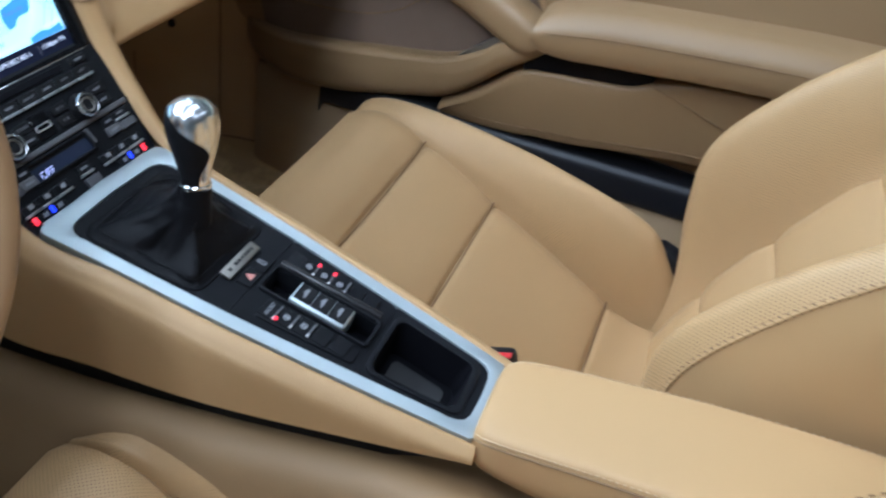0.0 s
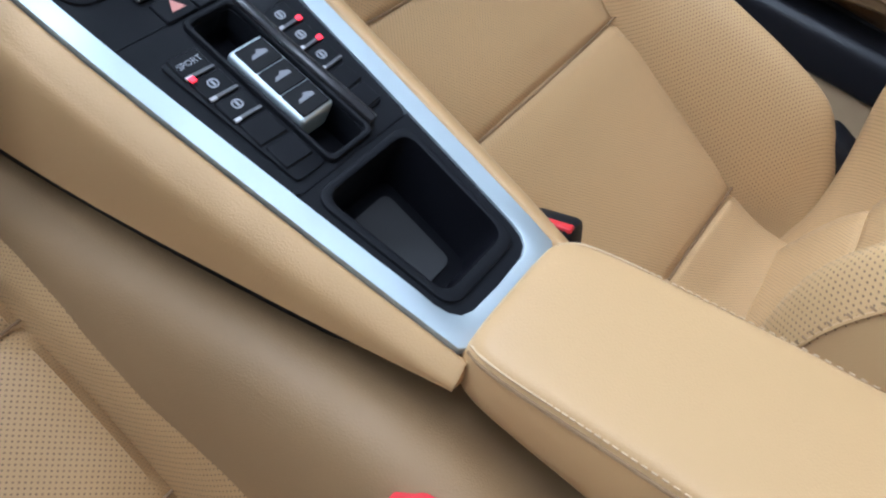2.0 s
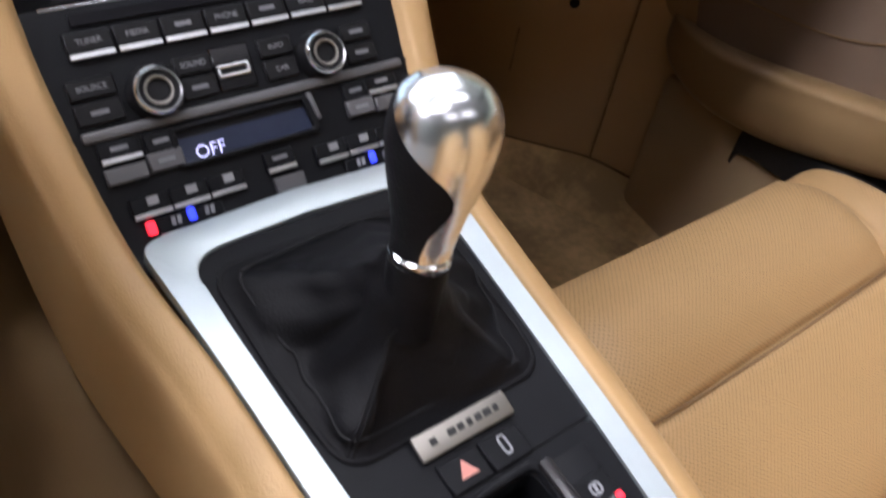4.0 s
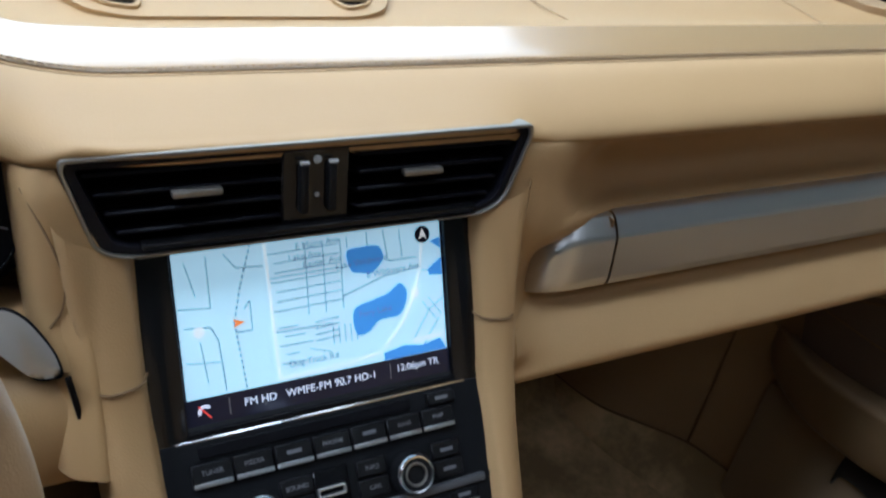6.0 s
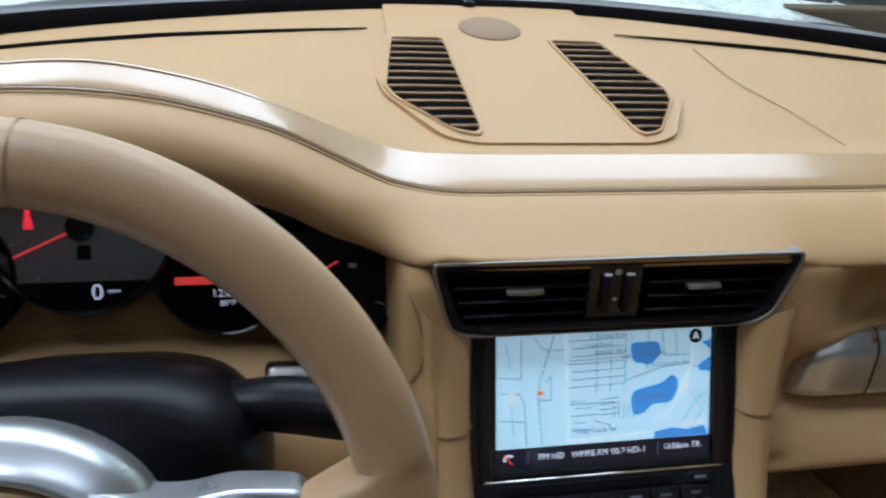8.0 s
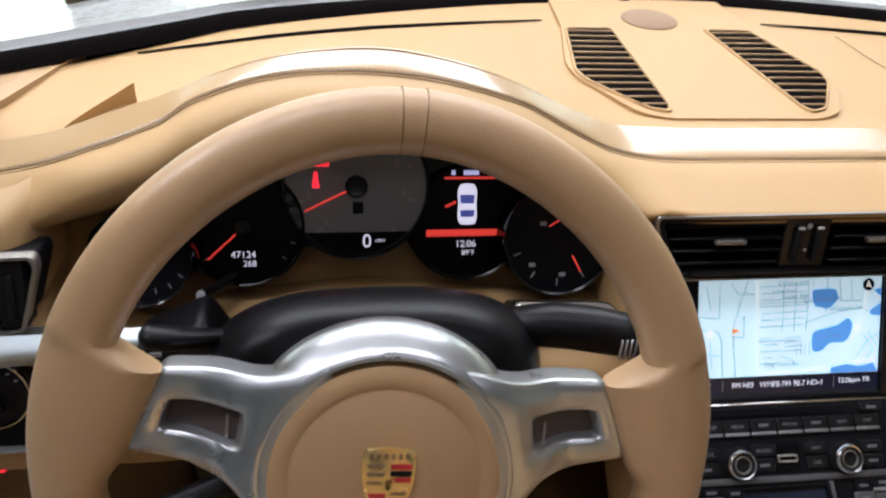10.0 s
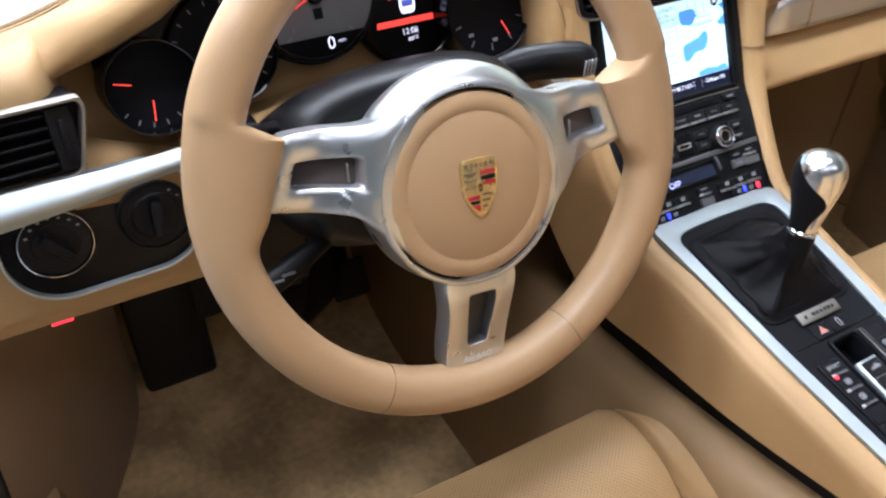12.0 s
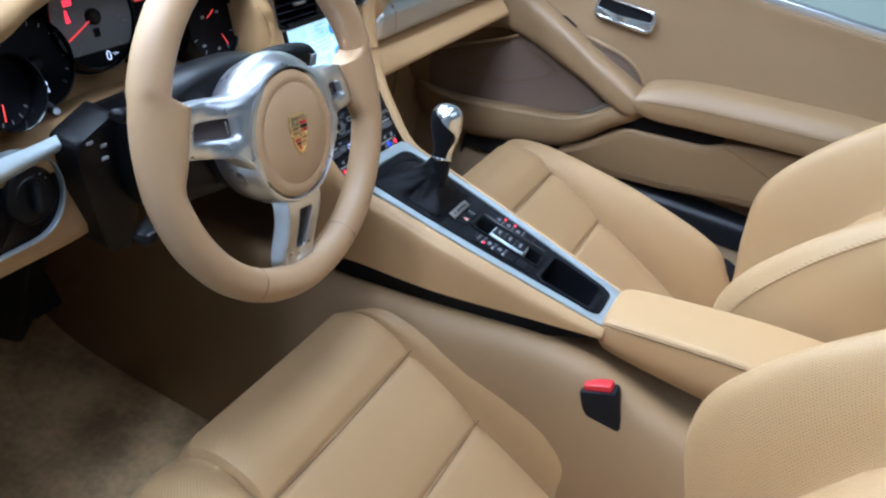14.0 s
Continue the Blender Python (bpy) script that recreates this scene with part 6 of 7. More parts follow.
# ---- seats ----
def seat(at, tall=0.0):
    """A sports seat; drawn at the passenger's place with its middle on x = 0.325."""
    cx, wide = 0.325, (0.013 if tall else -0.007)
    root = thing("seat", at, "tan perforated leather sports seat with raised side bolsters", "car seat", "front seats")
    prof = [(-0.150, 0.17), (-0.138, 0.24), (-0.140, 0.300), (-0.158, 0.338), (-0.195, 0.352), (-0.235, 0.343), (-0.272, 0.324), (-0.33, 0.2965), (-0.39, 0.266), (-0.48, 0.222), (-0.585, 0.1705), (-0.635, 0.150), (-0.69, 0.150)]
    C = cr(prof, 240)
    seams = (-0.272, -0.390, -0.590)
    us = np.linspace(-1, 1, 25)
    rows = []
    for k, (y, z) in enumerate(C):
        t = C[min(k + 1, 239)] - C[max(k - 1, 0)]
        t = t / np.linalg.norm(t)
        n = np.array([t[1], -t[0]])
        puff = 0.0
        if y < -0.16:
            d = min(abs(y - s) for s in seams)
            puff = 0.0045 * (1 - math.exp(-(d / 0.020) ** 2)) - 0.0050 * math.exp(-(d / 0.0035) ** 2)
        rows.append([])
        for u in us:
            e = max(0, abs(u) - 0.86) / 0.14
            x = cx + 0.168 * u
            lift = puff * (1 - e ** 2) + 0.010 * u * u * smooth(-0.14, -0.25, y) - (0.018 + 0.016 * smooth(-0.30, -0.18, y)) * e ** 2
            rows[-1].append((x, y + n[0] * lift, z + n[1] * lift))
    part("cushion", skin(np.array(rows)), leather_perf, root, "perforated cushion with cross seams")
    for s in seams:
        z = np.interp(-s, [-p[0] for p in prof[4:]], [p[1] for p in prof[4:]])
        pts = [(cx + 0.160 * u, s, z - 0.0035 + 0.010 * u * u) for u in np.linspace(-1, 1, 9)]
        part("seam", tube(pts, 0.0012, 6, 24), seam_dark, root)
    for sd in (-1, 1):
        B = [(-0.137, 0.245, 0, 0.55), (-0.139, 0.290, 0, 0.82), (-0.148, 0.322, 0, 0.97), (-0.168, 0.342, 0, 1.03), (-0.21, 0.353, 0, 1.06), (-0.27, 0.354, 0, 1.07), (-0.33, 0.350, 0, 1.07), (-0.42, 0.340, 0, 1.06), (-0.50, 0.325, 0, 1.02), (-0.57, 0.308, 0, 0.92), (-0.615, 0.290, 0, 0.79), (-0.642, 0.262, 0, 0.64), (-0.668, 0.225, 0, 0.54), (-0.690, 0.17, 0, 0.5)]
        rows = []
        for y, zt, w, f in B:
            zt += tall * smooth(-0.14, -0.26, y)
            zc = np.interp(-y, [-p[0] for p in prof[4:]], [p[1] for p in prof[4:]]) if y < -0.195 else 0.335
            zc = min(zc, zt - 0.012)
            b = 0.205
            rows.append([(cx + sd * (b + (v - b) * (0.35 + 0.65 * f)), y, z) for v, z in
                         ((0.158, zc - 0.02), (0.165, zc + 0.004), (0.172, zc + (zt - zc) * 0.45), (0.188, zc + (zt - zc) * 0.86), (0.206, zt), (0.226 + wide, zt - 0.010), (0.241 + wide, zt - 0.045), (0.246 + wide, zt - 0.10), (0.240 + wide, 0.12))])
        part("bolster", surf(np.array(rows)[:, :6], 60, 32), leather_perf, root, "raised side bolster")
        part("bolster_side", surf(np.array(rows)[:, 5:], 60, 14), leather, root, "smooth leather outer side of the bolster")
        pts = [(r[5][0] + sd * 0.004, r[5][1], r[5][2] - 0.0015) for r in rows[1:-1]]
        part("piping", tube(pts, 0.0014, 6, 50), leather, root)
    # backrest
    d, nf = np.array([0, -0.40, 0.917]), np.array([0, 0.917, 0.40])
    o = np.array([cx, -0.672, 0.135])

    def bk(x, s, f):
        p = o + d * s + nf * f
        return (cx + x, p[1], p[2])

    W = [(0.0, 0.150, 0.0), (0.08, 0.152, 0.012), (0.18, 0.150, 0.020), (0.30, 0.148, 0.016), (0.42, 0.145, 0.008), (0.52, 0.142, 0.006), (0.60, 0.138, 0.010), (0.72, 0.125, 0.016), (0.80, 0.10, 0.010)]
    rows = []
    ss = (0.125, 0.255, 0.40, 0.545)
    Wf = cr(np.array(W), 220)
    for s, w, f in Wf:
        dd = min(abs(s - q) for q in ss)
        puff = 0.005 * (1 - math.exp(-(dd / 0.02) ** 2)) - 0.004 * math.exp(-(dd / 0.0035) ** 2)
        rows.append([bk(u * w, s, f + puff - 0.012 * max(0, (abs(u) - 0.86) / 0.14) ** 2 + 0.010 * u * u) for u in np.linspace(-1, 1, 21)])
    part("backrest", skin(np.array(rows)), leather_perf, root, "perforated backrest with cross seams")
    for sd in (-1, 1):
        B = [(-0.05, 0.005, 0.55), (0.0, 0.015, 0.8), (0.08, 0.045, 0.96), (0.18, 0.115, 1.0), (0.27, 0.158, 1.0), (0.38, 0.146, 1.0), (0.49, 0.108, 1.0), (0.58, 0.066, 0.95), (0.68, 0.040, 0.8), (0.78, 0.020, 0.55)]
        rows = [[bk(sd * (0.14 + (v - 0.14) * w), s, f * k - 0.005 if k <= 1 else f) for v, k in ((0.138, 0.05), (0.150, 0.22), (0.166, 0.60), (0.186, 0.93), (0.207, 1.0), (0.228, 0.86), (0.243, 0.45))] + [bk(sd * (0.14 + 0.107 * w), s, -0.03), bk(sd * (0.14 + 0.09 * w), s, -0.10), bk(sd * 0.08 * w, s, -0.125)] for s, f, w in B]
        part("bolster", surf(np.array(rows)[:, :6], 60, 34), leather_perf, root, "backrest side bolster")
        part("bolster_side", surf(np.array(rows)[:, 5:], 60, 20), leather, root, "smooth leather outer side of the bolster")
        bm = bmesh.new()
        line, wide = cr(np.array([r[5] for r in rows[1:-1]]), 110), cr(np.array([np.array(r[6]) - np.array(r[4]) for r in rows[1:-1]]), 110)
        for k in range(2, 108):
            q = wide[k] / np.linalg.norm(wide[k])
            slant = (line[k + 1] - line[k]) * 0.25
            lift = nf * 0.0010
            add(bm, tube([tuple(line[k] - q * 0.0030 - slant + lift), tuple(line[k] + lift * 1.4), tuple(line[k] + q * 0.0030 + slant + lift)], 0.0007, 5, 5))
        part("stitching", bm, seam_dark, root, "row of slanting stitches")
        pts = [r[5] for r in rows[1:-1]]
        part("piping", tube(pts, 0.0015, 6, 50), leather, root)
    part("side_trim", rbox(0.40, 0.46, 0.10, 0.02, 3, at=(cx, -0.42, 0.07)), black, root, "black seat base")
    return root


seat((0.325, -0.4, 0.0))
driver = seat((0.325, -0.4, 0.0), tall=0.016)
driver.location = (-0.301, -0.427, -0.025)


def buckle(x, y, z, tilt, lean, turned=False):
    root = thing("belt_buckle", (x, y, z - 0.06), "black seat belt buckle with a red release button", "seat belt buckle", "seat belt buckles")
    m = pose(x, y, z, tilt, lean, 0)
    part("housing", rbox(0.024 if turned else 0.027, 0.036 if turned else 0.050, 0.135, 0.006, 2, m=m @ Matrix.Translation((0, 0, -0.064 if turned else -0.068))), black, root)
    part("button", rbox(0.008 if turned else 0.0185, 0.024 if turned else 0.036, 0.012, 0.002, 2, m=m @ Matrix.Translation((-0.0060, -0.004, -0.0020) if turned else (0, 0, 0.0005))), red_plastic, root, "red release button")
    part("stem", rbox(0.012, 0.02, 0.14, 0.002, 1, m=m @ Matrix.Translation((0, 0, -0.14))), black, root)
    return root


buckle(-0.103, -0.545, 0.362, -26, 0)
buckle(0.104, -0.498, 0.366, -22, 10, True)
hinge = thing("belt_guide", (0.53, -0.66, 0.2), "black plastic belt guide beside the seat", "belt guide")
part("cover", rbox(0.035, 0.07, 0.05, 0.012, 3, m=pose(0.545, -0.655, 0.235, 20)), black, hinge)

# ---- passenger door and sill ----
door = thing("door_passenger", (0.72, -0.35, 0.2), "closed tan leather car door with armrest, pull handle and pocket", "car door")
prof = [(0.285, 0.735), (0.30, 0.722), (0.34, 0.716), (0.39, 0.716), (0.44, 0.718), (0.50, 0.724), (0.58, 0.736), (0.66, 0.748), (0.695, 0.752), (0.705, 0.765), (0.70, 0.79)]
ys = np.linspace(0.20, -1.15, 28)
part("panel", surf(np.array([[(x - 0.02 * smooth(0.0, 0.2, y), y, z) for z, x in prof] for y in ys]), 40, 50), shaded_door_leather, door, "tan leather door card")
part("shell", rbox(0.05, 1.35, 0.62, 0.01, 1, at=(0.80, -0.475, 0.38)), car_paint, door)
part("seal", rbox(0.03, 1.34, 0.16, 0.008, 1, at=(0.755, -0.475, 0.285)), rubber, door, "black rubber seal under the door card")
# armrest bar: y, half height, middle height
A = [(-0.352, 0.014, 0.463), (-0.368, 0.026, 0.464), (-0.41, 0.034, 0.471), (-0.465, 0.0365, 0.4815), (-0.54, 0.0365, 0.492), (-0.61, 0.036, 0.5015), (-0.75, 0.036, 0.518), (-0.95, 0.036, 0.532), (-1.12, 0.034, 0.538)]
rows = [[(0.74, y, z + h + 0.006), (0.700, y, z + h + 0.003), (0.672, y, z + h), (0.653, y, z + h * 0.62), (0.645, y, z + h * 0.1), (0.647, y, z - h * 0.7), (0.660, y, z - h), (0.73, y, z - h)] for y, h, z in A]
part("armrest", surf(np.array(rows), 60, 44), shaded_door_leather, door, "padded tan armrest")
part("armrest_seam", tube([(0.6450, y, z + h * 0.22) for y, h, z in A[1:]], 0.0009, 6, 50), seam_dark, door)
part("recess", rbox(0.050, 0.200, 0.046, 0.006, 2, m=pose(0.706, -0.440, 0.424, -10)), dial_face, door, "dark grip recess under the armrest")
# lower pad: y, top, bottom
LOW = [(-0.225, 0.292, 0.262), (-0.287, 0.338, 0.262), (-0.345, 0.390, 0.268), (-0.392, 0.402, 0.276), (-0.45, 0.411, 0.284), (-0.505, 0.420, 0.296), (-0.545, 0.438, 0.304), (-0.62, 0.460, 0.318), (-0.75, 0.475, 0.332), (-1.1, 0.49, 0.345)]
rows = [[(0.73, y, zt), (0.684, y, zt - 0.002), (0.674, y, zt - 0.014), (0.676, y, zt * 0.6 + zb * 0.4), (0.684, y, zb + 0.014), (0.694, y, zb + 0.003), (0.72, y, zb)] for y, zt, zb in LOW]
part("lower_pad", surf(np.array(rows), 60, 36), shaded_door_leather, door, "tan lower door pad with seams")
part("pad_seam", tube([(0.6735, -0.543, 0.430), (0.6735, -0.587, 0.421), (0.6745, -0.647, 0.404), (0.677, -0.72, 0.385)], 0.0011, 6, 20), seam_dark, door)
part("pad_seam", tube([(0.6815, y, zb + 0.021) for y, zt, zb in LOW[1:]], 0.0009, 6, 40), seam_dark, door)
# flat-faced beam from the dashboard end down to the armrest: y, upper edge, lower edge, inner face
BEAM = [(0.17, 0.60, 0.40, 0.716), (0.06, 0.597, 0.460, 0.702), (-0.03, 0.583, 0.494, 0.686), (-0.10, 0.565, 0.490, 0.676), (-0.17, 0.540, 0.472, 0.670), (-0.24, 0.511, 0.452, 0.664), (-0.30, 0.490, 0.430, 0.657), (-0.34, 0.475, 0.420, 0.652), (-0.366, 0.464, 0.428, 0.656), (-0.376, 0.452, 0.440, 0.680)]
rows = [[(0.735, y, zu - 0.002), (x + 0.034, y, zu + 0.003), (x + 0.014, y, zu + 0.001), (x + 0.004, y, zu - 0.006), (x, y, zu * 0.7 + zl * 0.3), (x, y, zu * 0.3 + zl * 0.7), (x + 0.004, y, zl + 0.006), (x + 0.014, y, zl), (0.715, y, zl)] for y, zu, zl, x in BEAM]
part("pull", surf(np.array(rows), 70, 48), shaded_door_leather, door, "diagonal tan door pull")
hole = soften([(0.122, 0.5415), (0.140, 0.5545), (0.176, 0.5410), (0.160, 0.5260)], 0.006)
SW = plane((0.6715, 0, 0.003), (0, -1, 0), (0.10, 0, 1))
part("switch", prism(hole, -0.006, 0.003, SW, 0.001), gloss, door, "small black window switch")
lining = mat("pocket_lining", (0.15, 0.10, 0.068), 0.75, vary=0.1, grain=0.4, gscale=500)
cup = soften([(0.205, 0.528), (0.240, 0.524), (0.285, 0.517), (0.325, 0.498), (0.352, 0.470), (0.31, 0.470), (0.24, 0.50)], 0.012)
part("pull_cup", prism(cup, 0.0, 0.009, plane((0.7285, 0, 0), (0, -1, 0), (0, 0.0, 1)), 0.002), lining, door, "dark cup behind the pull")
part("cup_rim", tube([(0.724, -0.200, 0.530), (0.720, -0.240, 0.526), (0.718, -0.287, 0.519), (0.716, -0.328, 0.500), (0.713, -0.354, 0.474)], 0.0045, 8, 30), shaded_door_leather, door)
# pocket: dark lining, bulging lower lip, grey lined corner
opening = [(0.136, 0.382), (0.047, 0.430), (-0.011, 0.460), (-0.067, 0.492), (-0.10, 0.498), (-0.182, 0.480), (-0.273, 0.455), (-0.305, 0.436), (-0.255, 0.366), (-0.18, 0.348), (-0.06, 0.324), (0.11, 0.296)]
DP = plane((0.708, 0, 0), (0, -1, 0), (0, 0, 1))
pk = part("pocket_lining", prism(soften([(-y, z) for y, z in opening], 0.012), 0.0, 0.006, DP), lining, door, "dark brown lining of the door pocket")
part("lining_seam", tube([(0.701, 0.112, 0.368), (0.701, 0.105, 0.388), (0.701, 0.02, 0.430), (0.701, -0.055, 0.470), (0.701, -0.085, 0.474), (0.701, -0.155, 0.448), (0.701, -0.17, 0.435)], 0.0013, 6, 50), seam_dark, pk)
part("lining_seam", tube([(0.701, 0.112, 0.368), (0.701, 0.02, 0.372), (0.701, -0.06, 0.384), (0.701, -0.12, 0.408), (0.701, -0.16, 0.440)], 0.0010, 6, 40), seam_dark, pk)
part("lining_edge", tube([(0.700, 0.136, 0.384), (0.699, 0.047, 0.431), (0.698, -0.011, 0.460), (0.696, -0.067, 0.491)], 0.0035, 8, 30), shaded_door_leather, pk)
part("corner_trim", prism(soften([(0.240, 0.380), (0.288, 0.424), (0.306, 0.433), (0.302, 0.414), (0.258, 0.370)], 0.004), 0.0, 0.006, plane((0.681, 0, 0), (0, -1, 0), (0, 0, 1)), 0.002), vent_silver, pk, "grey trim at the pocket's corner")
rows = []
for y, zt, zb, b in ((0.160, 0.312, 0.275, 0.0), (0.125, 0.311, 0.246, 0.026), (0.06, 0.312, 0.228, 0.042), (-0.02, 0.325, 0.233, 0.048), (-0.09, 0.340, 0.250, 0.050), (-0.17, 0.356, 0.274, 0.050), (-0.23, 0.373, 0.294, 0.050), (-0.28, 0.402, 0.334, 0.050), (-0.315, 0.434, 0.370, 0.050), (-0.35, 0.440, 0.400, 0.048), (-0.378, 0.438, 0.428, 0.040)):
    rows.append([(0.712 - b * k, y, zt + (zb - zt) * f) for f, k in ((0.0, 0.2), (-0.02, 0.7), (0.03, 0.95), (0.15, 1.0), (0.40, 1.04), (0.75, 0.92), (0.95, 0.5), (1.0, 0.0))])
part("pocket", surf(np.array(rows), 60, 36), shaded_door_leather, door, "bulging tan door pocket")
HP = plane((0.7313, 0, 0.595), (0, -1, 0), (0.15, 0, 1))
hd = part("handle", ring(rounded(0.128, 0.046, 0.016, 5, 0.262, 0.0), rounded(0.112, 0.032, 0.011, 5, 0.261, 0.002), 0.0, 0.010, HP, 0.003), chrome, door, "chrome inner door handle")
part("handle_cup", prism(rounded(0.116, 0.036, 0.012, 5, 0.262, 0.001), -0.004, 0.003, HP), dial_face, hd, "dark cup behind the handle")
part("lever", prism(soften([(0.206, -0.012), (0.250, -0.016), (0.318, -0.012), (0.318, 0.002), (0.250, -0.004), (0.206, 0.000)], 0.004), 0.004, 0.012, HP, 0.002), chrome, hd)
part("top_strip", rbox(0.03, 1.25, 0.022, 0.006, 2, at=(0.768, -0.50, 0.702)), silver_soft, door, "silver strip along the door top")
sill = thing("door_sill", (0.66, -0.3, 0.05), "black door sill strip above a tan carpeted side", "door sill", kind="structure")
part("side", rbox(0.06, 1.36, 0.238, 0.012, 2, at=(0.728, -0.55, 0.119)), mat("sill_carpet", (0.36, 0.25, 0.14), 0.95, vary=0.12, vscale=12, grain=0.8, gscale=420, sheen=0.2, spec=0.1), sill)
part("strip", surf(np.array([[(0.700, y, 0.204 + r), (0.690, y, 0.212 + r), (0.690, y, 0.248 + r), (0.698, y, 0.2625 + r), (0.708, y, 0.2650 + r), (0.73, y, 0.266 + r), (0.76, y, 0.268 + r)] for y, r in ((-0.004, -0.022), (-0.008, -0.008), (-0.02, -0.002), (-0.06, 0.0), (-0.3, 0.0), (-0.45, 0.004), (-0.65, 0.014), (-0.9, 0.022), (-1.15, 0.024))]), 30, 32), mat("sill_plastic", (0.010, 0.010, 0.012), 0.38, vary=0.1, grain=0.08, gscale=1200, spec=0.3), sill, "black plastic sill strip")
kick = thing("kick_panel", (0.62, 0.3, 0.1), "brown kick panel with two upright seams in the passenger footwell", "kick panel", kind="structure")
PLAN = [(0.722, 0.03), (0.712, 0.12), (0.688, 0.195), (0.645, 0.25), (0.600, 0.310), (0.575, 0.40), (0.55, 0.62)]
part("panel", surf([[(x, y, z) for x, y in PLAN] for z in (0.055, 0.2, 0.4, 0.55)], 14, 40), tan_plastic, kick)
part("carpet_ramp", surf([[(x, y, 0.058) for x, y in PLAN], [(x - 0.012, y - 0.012, 0.030) for x, y in PLAN], [(0.690, 0.02, 0.0), (0.668, 0.08, 0.0), (0.645, 0.135, 0.0), (0.622, 0.195, 0.0), (0.600, 0.25, 0.0), (0.565, 0.36, 0.0), (0.54, 0.62, 0.0)]], 10, 40), carpet, kick, "tan carpet rising to the kick panel")
part("seam", tube([(0.6865, 0.1935, 0.062), (0.6865, 0.1935, 0.22), (0.6865, 0.1945, 0.40)], 0.0016, 6, 16), seam_dark, kick)
part("seam", tube([(0.599, 0.3085, 0.062), (0.599, 0.3085, 0.22), (0.599, 0.3085, 0.40)], 0.0013, 6, 16), seam_dark, kick)
part("seam", tube([(x - 0.001, y - 0.001, 0.060) for x, y in PLAN[1:6]], 0.0016, 6, 30), seam_dark, kick)
part("screw", lathe([(0, 0.001), (0.006, 0.001), (0.008, 0.0)], 16, plane((0.6385, 0.2575, 0.285), (0.8, -0.6, 0), (0, 0, 1))), dial_face, kick, "dark screw cover")
sill2 = thing("door_sill", (-0.68, -0.3, 0.05), "tan sill and kick panel with a black door seal at the open driver's door", "door sill", kind="structure")
part("plate", rbox(0.05, 1.25, 0.20, 0.015, 2, at=(-0.685, -0.525, 0.08)), tan_plastic, sill2)
part("seal", tube([(-0.705, 0.17, 0.62), (-0.708, 0.12, 0.45), (-0.710, 0.07, 0.33), (-0.712, 0.0, 0.215), (-0.712, -0.3, 0.19), (-0.712, -1.0, 0.19)], 0.014, 10, 60), rubber, sill2, "black rubber door seal")
part("rocker", rbox(0.05, 1.75, 0.44, 0.015, 2, at=(-0.748, -0.35, -0.045)), dial_face, sill2, "black rocker panel outside the sill")
part("door_frame", surf([[(-0.695, 0.10, z), (-0.735, 0.13, z), (-0.75, 0.25, z), (-0.75, 0.40, z)] for z in (0.0, 0.2, 0.45, 0.70)], 10, 14), rubber, sill2, "black door frame at the hinge side")
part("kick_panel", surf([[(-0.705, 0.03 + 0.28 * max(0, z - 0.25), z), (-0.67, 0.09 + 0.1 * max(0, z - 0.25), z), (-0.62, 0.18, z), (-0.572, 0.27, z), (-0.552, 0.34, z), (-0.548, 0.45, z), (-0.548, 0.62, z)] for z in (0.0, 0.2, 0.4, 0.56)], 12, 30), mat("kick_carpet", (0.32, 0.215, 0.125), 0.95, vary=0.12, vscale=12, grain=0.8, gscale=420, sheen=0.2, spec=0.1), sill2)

# ---- pedals and foot rest ----
ped = thing("pedals", (-0.33, 0.3, 0.1), "black pedals hanging in the dark footwell", "pedals")
for x, y, z in ((-0.42, 0.33, 0.16), (-0.32, 0.33, 0.17), (-0.22, 0.31, 0.12)):
    p_ = part("pedal", rbox(0.06, 0.012, 0.06, 0.006, 2, m=pose(x, y, z, -35)), rubber, ped)
    part("arm", rbox(0.018, 0.014, 0.22, 0.003, 1, m=pose(x, y + 0.06, z + 0.12, -18)), black, p_)
rest = thing("foot_rest", (-0.56, 0.3, 0.05), "dark foot rest beside the pedals", "foot rest")
part("plate", rbox(0.105, 0.03, 0.27, 0.01, 2, m=pose(-0.488, 0.36, 0.14, -12)), rubber, rest)
part("bracket", rbox(0.09, 0.09, 0.27, 0.008, 2, m=pose(-0.30, 0.27, 0.275, 8, 0, 32)), black, ped, "black pedal bracket")

# ---- windscreen and cowl ----
ws = thing("windscreen", (0, 0.45, 0.72), "raked clear glass windscreen with black edge", "windscreen", kind="structure")
rows = []
for f in np.linspace(0, 1, 8):
    rows.append([(x * (1 - 0.12 * f), near(REAR, x)[0] + 0.045 - 0.62 * f, 0.735 + 0.40 * f) for x in np.linspace(-0.66, 0.66, 25)])
g = part("pane", skin(np.array(rows)), glass, ws)
g.visible_shadow = False
rows = [[(x, near(REAR, x)[0] + dy, z) for x in np.linspace(-0.67, 0.67, 31)] for dy, z in ((-0.004, 0.724), (0.002, 0.733), (0.010, 0.736), (0.018, 0.735), (0.022, 0.70))]
part("black_edge", skin(np.array(rows)), grille_black, ws, "black lower edge of the windscreen")
for s in (-1, 1):
    part("pillar", tube([(s * 0.70, 0.20, 0.70), (s * 0.66, -0.06, 0.90), (s * 0.61, -0.34, 1.12)], 0.028, 12, 20), black, ws, "black windscreen pillar")
cowl = thing("bonnet", (0, 0.8, 0.6), "pale silver car bonnet seen through the windscreen", "car bonnet")
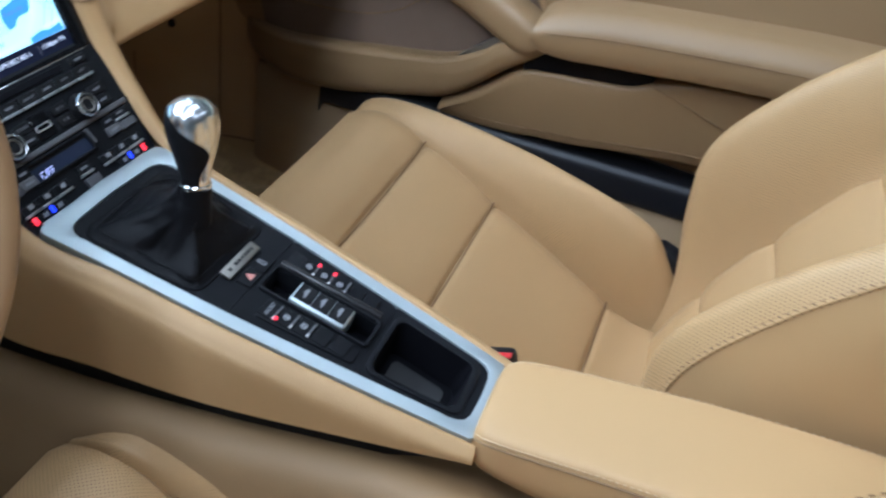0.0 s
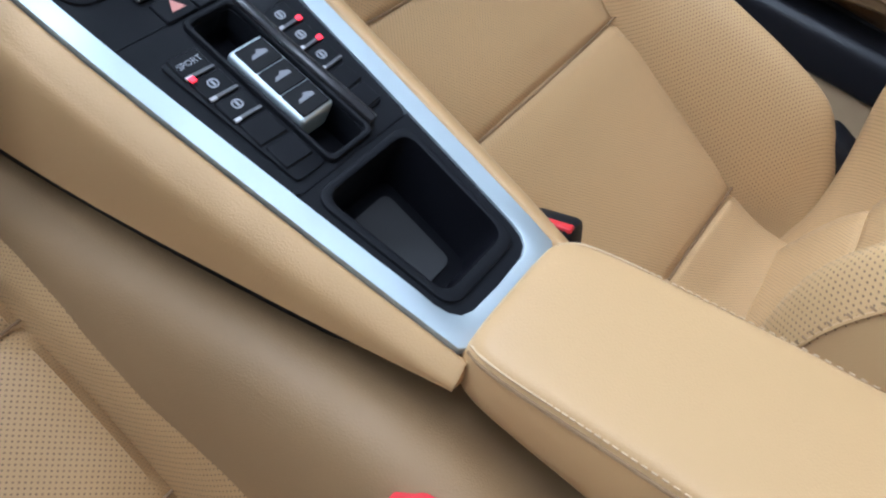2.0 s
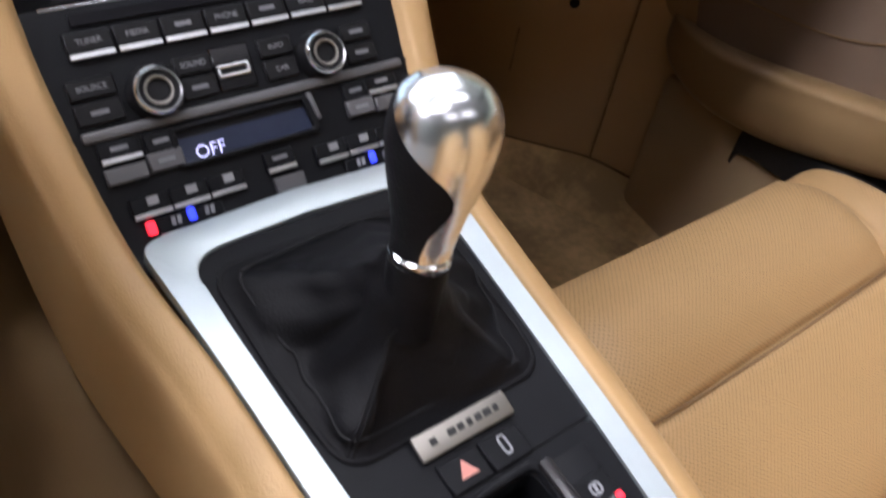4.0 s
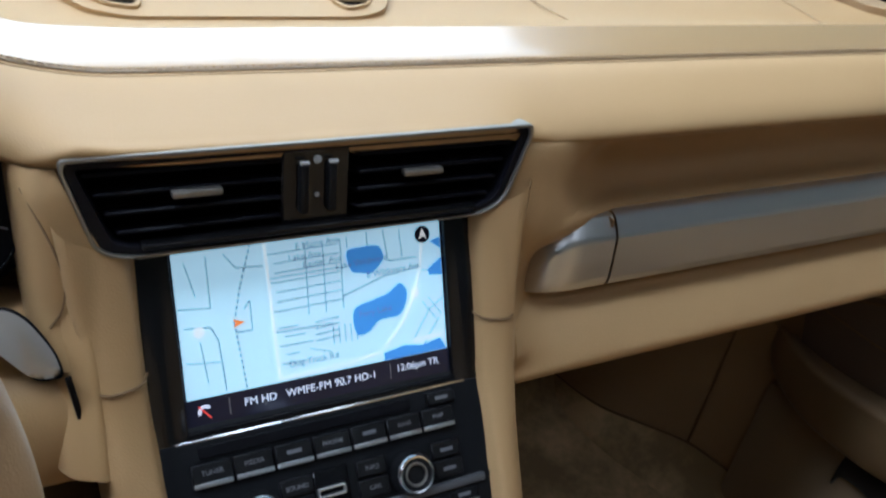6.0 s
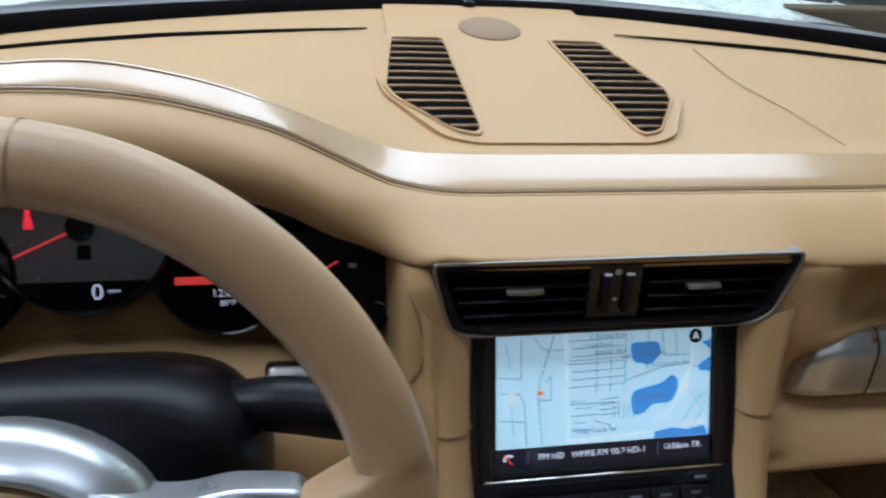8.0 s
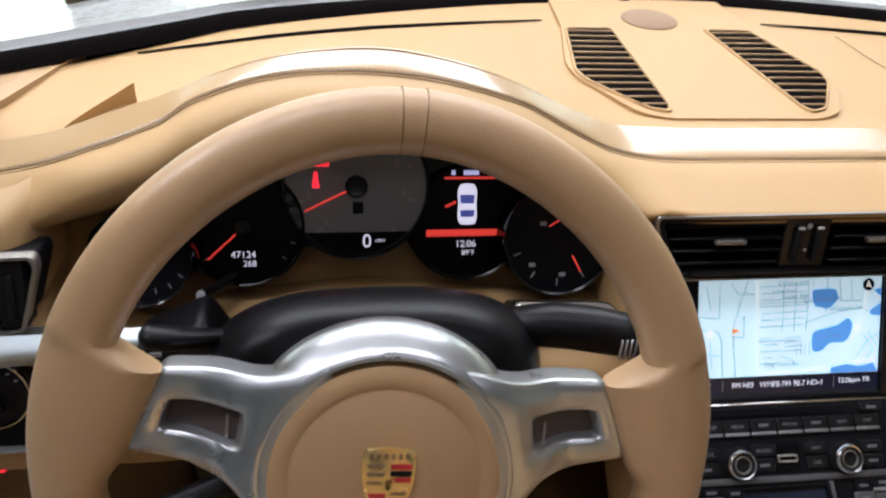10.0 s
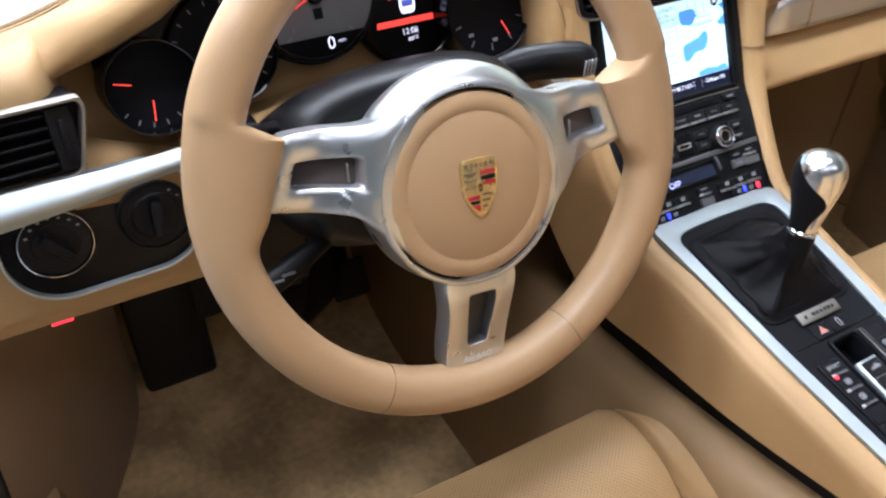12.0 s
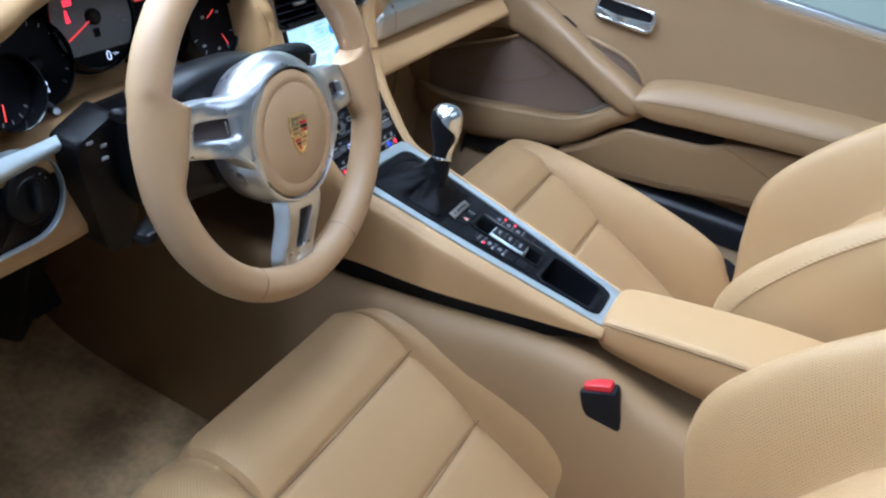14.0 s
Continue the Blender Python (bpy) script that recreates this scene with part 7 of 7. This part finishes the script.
part("lid", surf([[(x, near(REAR, min(0.66, max(-0.66, x)))[0] + 0.072, 0.726 - 0.02 * (x / 0.8) ** 2) for x in np.linspace(-0.8, 0.8, 9)]] + [[(x, y, z - 0.10 * (x / 0.8) ** 2) for x in np.linspace(-0.8, 0.8, 9)] for y, z in ((0.56, 0.715), (0.75, 0.72), (1.1, 0.67), (1.5, 0.55), (1.75, 0.35))], 24, 30), car_paint, cowl)
part("scuttle", surf([[(x, near(REAR, x)[0] + dy, z) for x in np.linspace(-0.66, 0.66, 25)] for dy, z in ((0.018, 0.728), (0.04, 0.730), (0.075, 0.727))], 8, 40), mat("grey_plastic", (0.16, 0.16, 0.16), 0.6, grain=0.2, gscale=600), cowl, "grey plastic scuttle")
wip = thing("wiper", (0.1, 0.5, 0.73), "grey wiper arm resting along the windscreen base", "wiper")
part("arm", tube([(-0.42, 0.42, 0.742), (-0.2, 0.475, 0.75), (0.1, 0.505, 0.752), (0.42, 0.45, 0.745)], [0.006, 0.008, 0.009, 0.008], 8, 30, flat=0.6), mat("wiper_grey", (0.10, 0.10, 0.10), 0.45), wip)
part("blade", tube([(-0.45, 0.40, 0.738), (-0.2, 0.46, 0.744), (0.05, 0.49, 0.746)], 0.005, 8, 30), rubber, wip)

# ---- passenger side mirror ----
mir = thing("door_mirror", (0.86, 0.30, 0.70), "silver grey door mirror housing outside the windscreen", "car mirror")
rows = []
for f, r_ in ((0.0, 0.2), (0.06, 0.62), (0.2, 0.9), (0.45, 1.0), (0.75, 0.92), (0.93, 0.66), (1.0, 0.25)):
    rows.append([(0.745 + 0.21 * f, 0.355 + 0.05 * r_ * math.cos(a), 0.775 - 0.01 * f + 0.058 * r_ * math.sin(a)) for a in np.linspace(0, 2 * math.pi, 16, endpoint=False)])
part("housing", surf(np.array(rows), 24, 32, cv=True, caps=True), mat("grey_blue_paint", (0.22, 0.26, 0.30), 0.2, metal=0.5, vary=0.03, coat=0.7), mir)
part("foot", tube([(0.72, 0.33, 0.69), (0.77, 0.34, 0.715), (0.82, 0.35, 0.735)], [0.03, 0.024, 0.02], 10, 14), black, mir, "black mirror foot")

# ---- a parked car farther off in the showroom ----
other = thing("parked_car", (3.7, 3.35, -0.26), "white car parked across the showroom with dark alloy wheels", "car")
CA = pose(3.55, 3.2, -0.26, 0, 0, -44)
side_line = [(-2.9, 0.25), (-2.85, 0.62), (-2.3, 0.80), (-1.75, 0.92), (-1.1, 1.28), (-0.2, 1.32), (0.35, 0.98), (0.75, 0.84), (1.0, 0.62), (1.02, 0.28)]

poly = side_line + [(0.98, 0.2), (-2.88, 0.2)]
bm = prism(poly, -1.75, 0.03, CA @ Matrix(((1, 0, 0, 0), (0, 0, -1, 0), (0, 1, 0, 0), (0, 0, 0, 1))))
part("body", bm, mat("white_car_paint", (0.74, 0.78, 0.74), 0.3, vary=0.02, coat=0.5), other)
for cx in (0.0, -2.1):
    w_m = CA @ pose(cx, -0.03, 0.33, 90)
    tyre = part("wheel", lathe([(0.225, 0.0), (0.235, 0.03), (0.30, 0.035), (0.328, 0.02), (0.33, -0.02), (0.33, -0.18)], 40, w_m), rubber, other, "black tyre on a dark alloy rim")
    part("rim", lathe([(0.0, 0.0), (0.05, 0.01), (0.06, -0.02), (0.21, -0.03), (0.225, 0.01), (0.232, 0.02)], 40, w_m), mat("dark_alloy", (0.10, 0.09, 0.085), 0.4, metal=0.6), tyre)
    part("hub_cap", lathe([(0.0, 0.018), (0.03, 0.016), (0.034, 0.0)], 24, w_m), silver_soft, tyre)
    for k in range(5):
        part("spoke", rbox(0.17, 0.03, 0.02, 0.004, 1, m=w_m @ pose(0, 0, 0.0, 0, 0, 72 * k + 10) @ Matrix.Translation((0.125, 0, 0))), mat("alloy_spoke", (0.12, 0.105, 0.10), 0.4, metal=0.6), tyre)
    part("caliper", rbox(0.03, 0.16, 0.03, 0.006, 1, m=w_m @ pose(0.13, 0.05, -0.018, 0, 0, 10)), red_plastic, tyre, "red brake caliper")

# ---- dark underbody on which the cabin stands ----
tagged(part("underbody", rbox(1.52, 2.9, 0.235, 0.02, 2, at=(0.0, -0.20, -0.1400)), black), "plain black underbody of the car", "underbody", kind="structure")
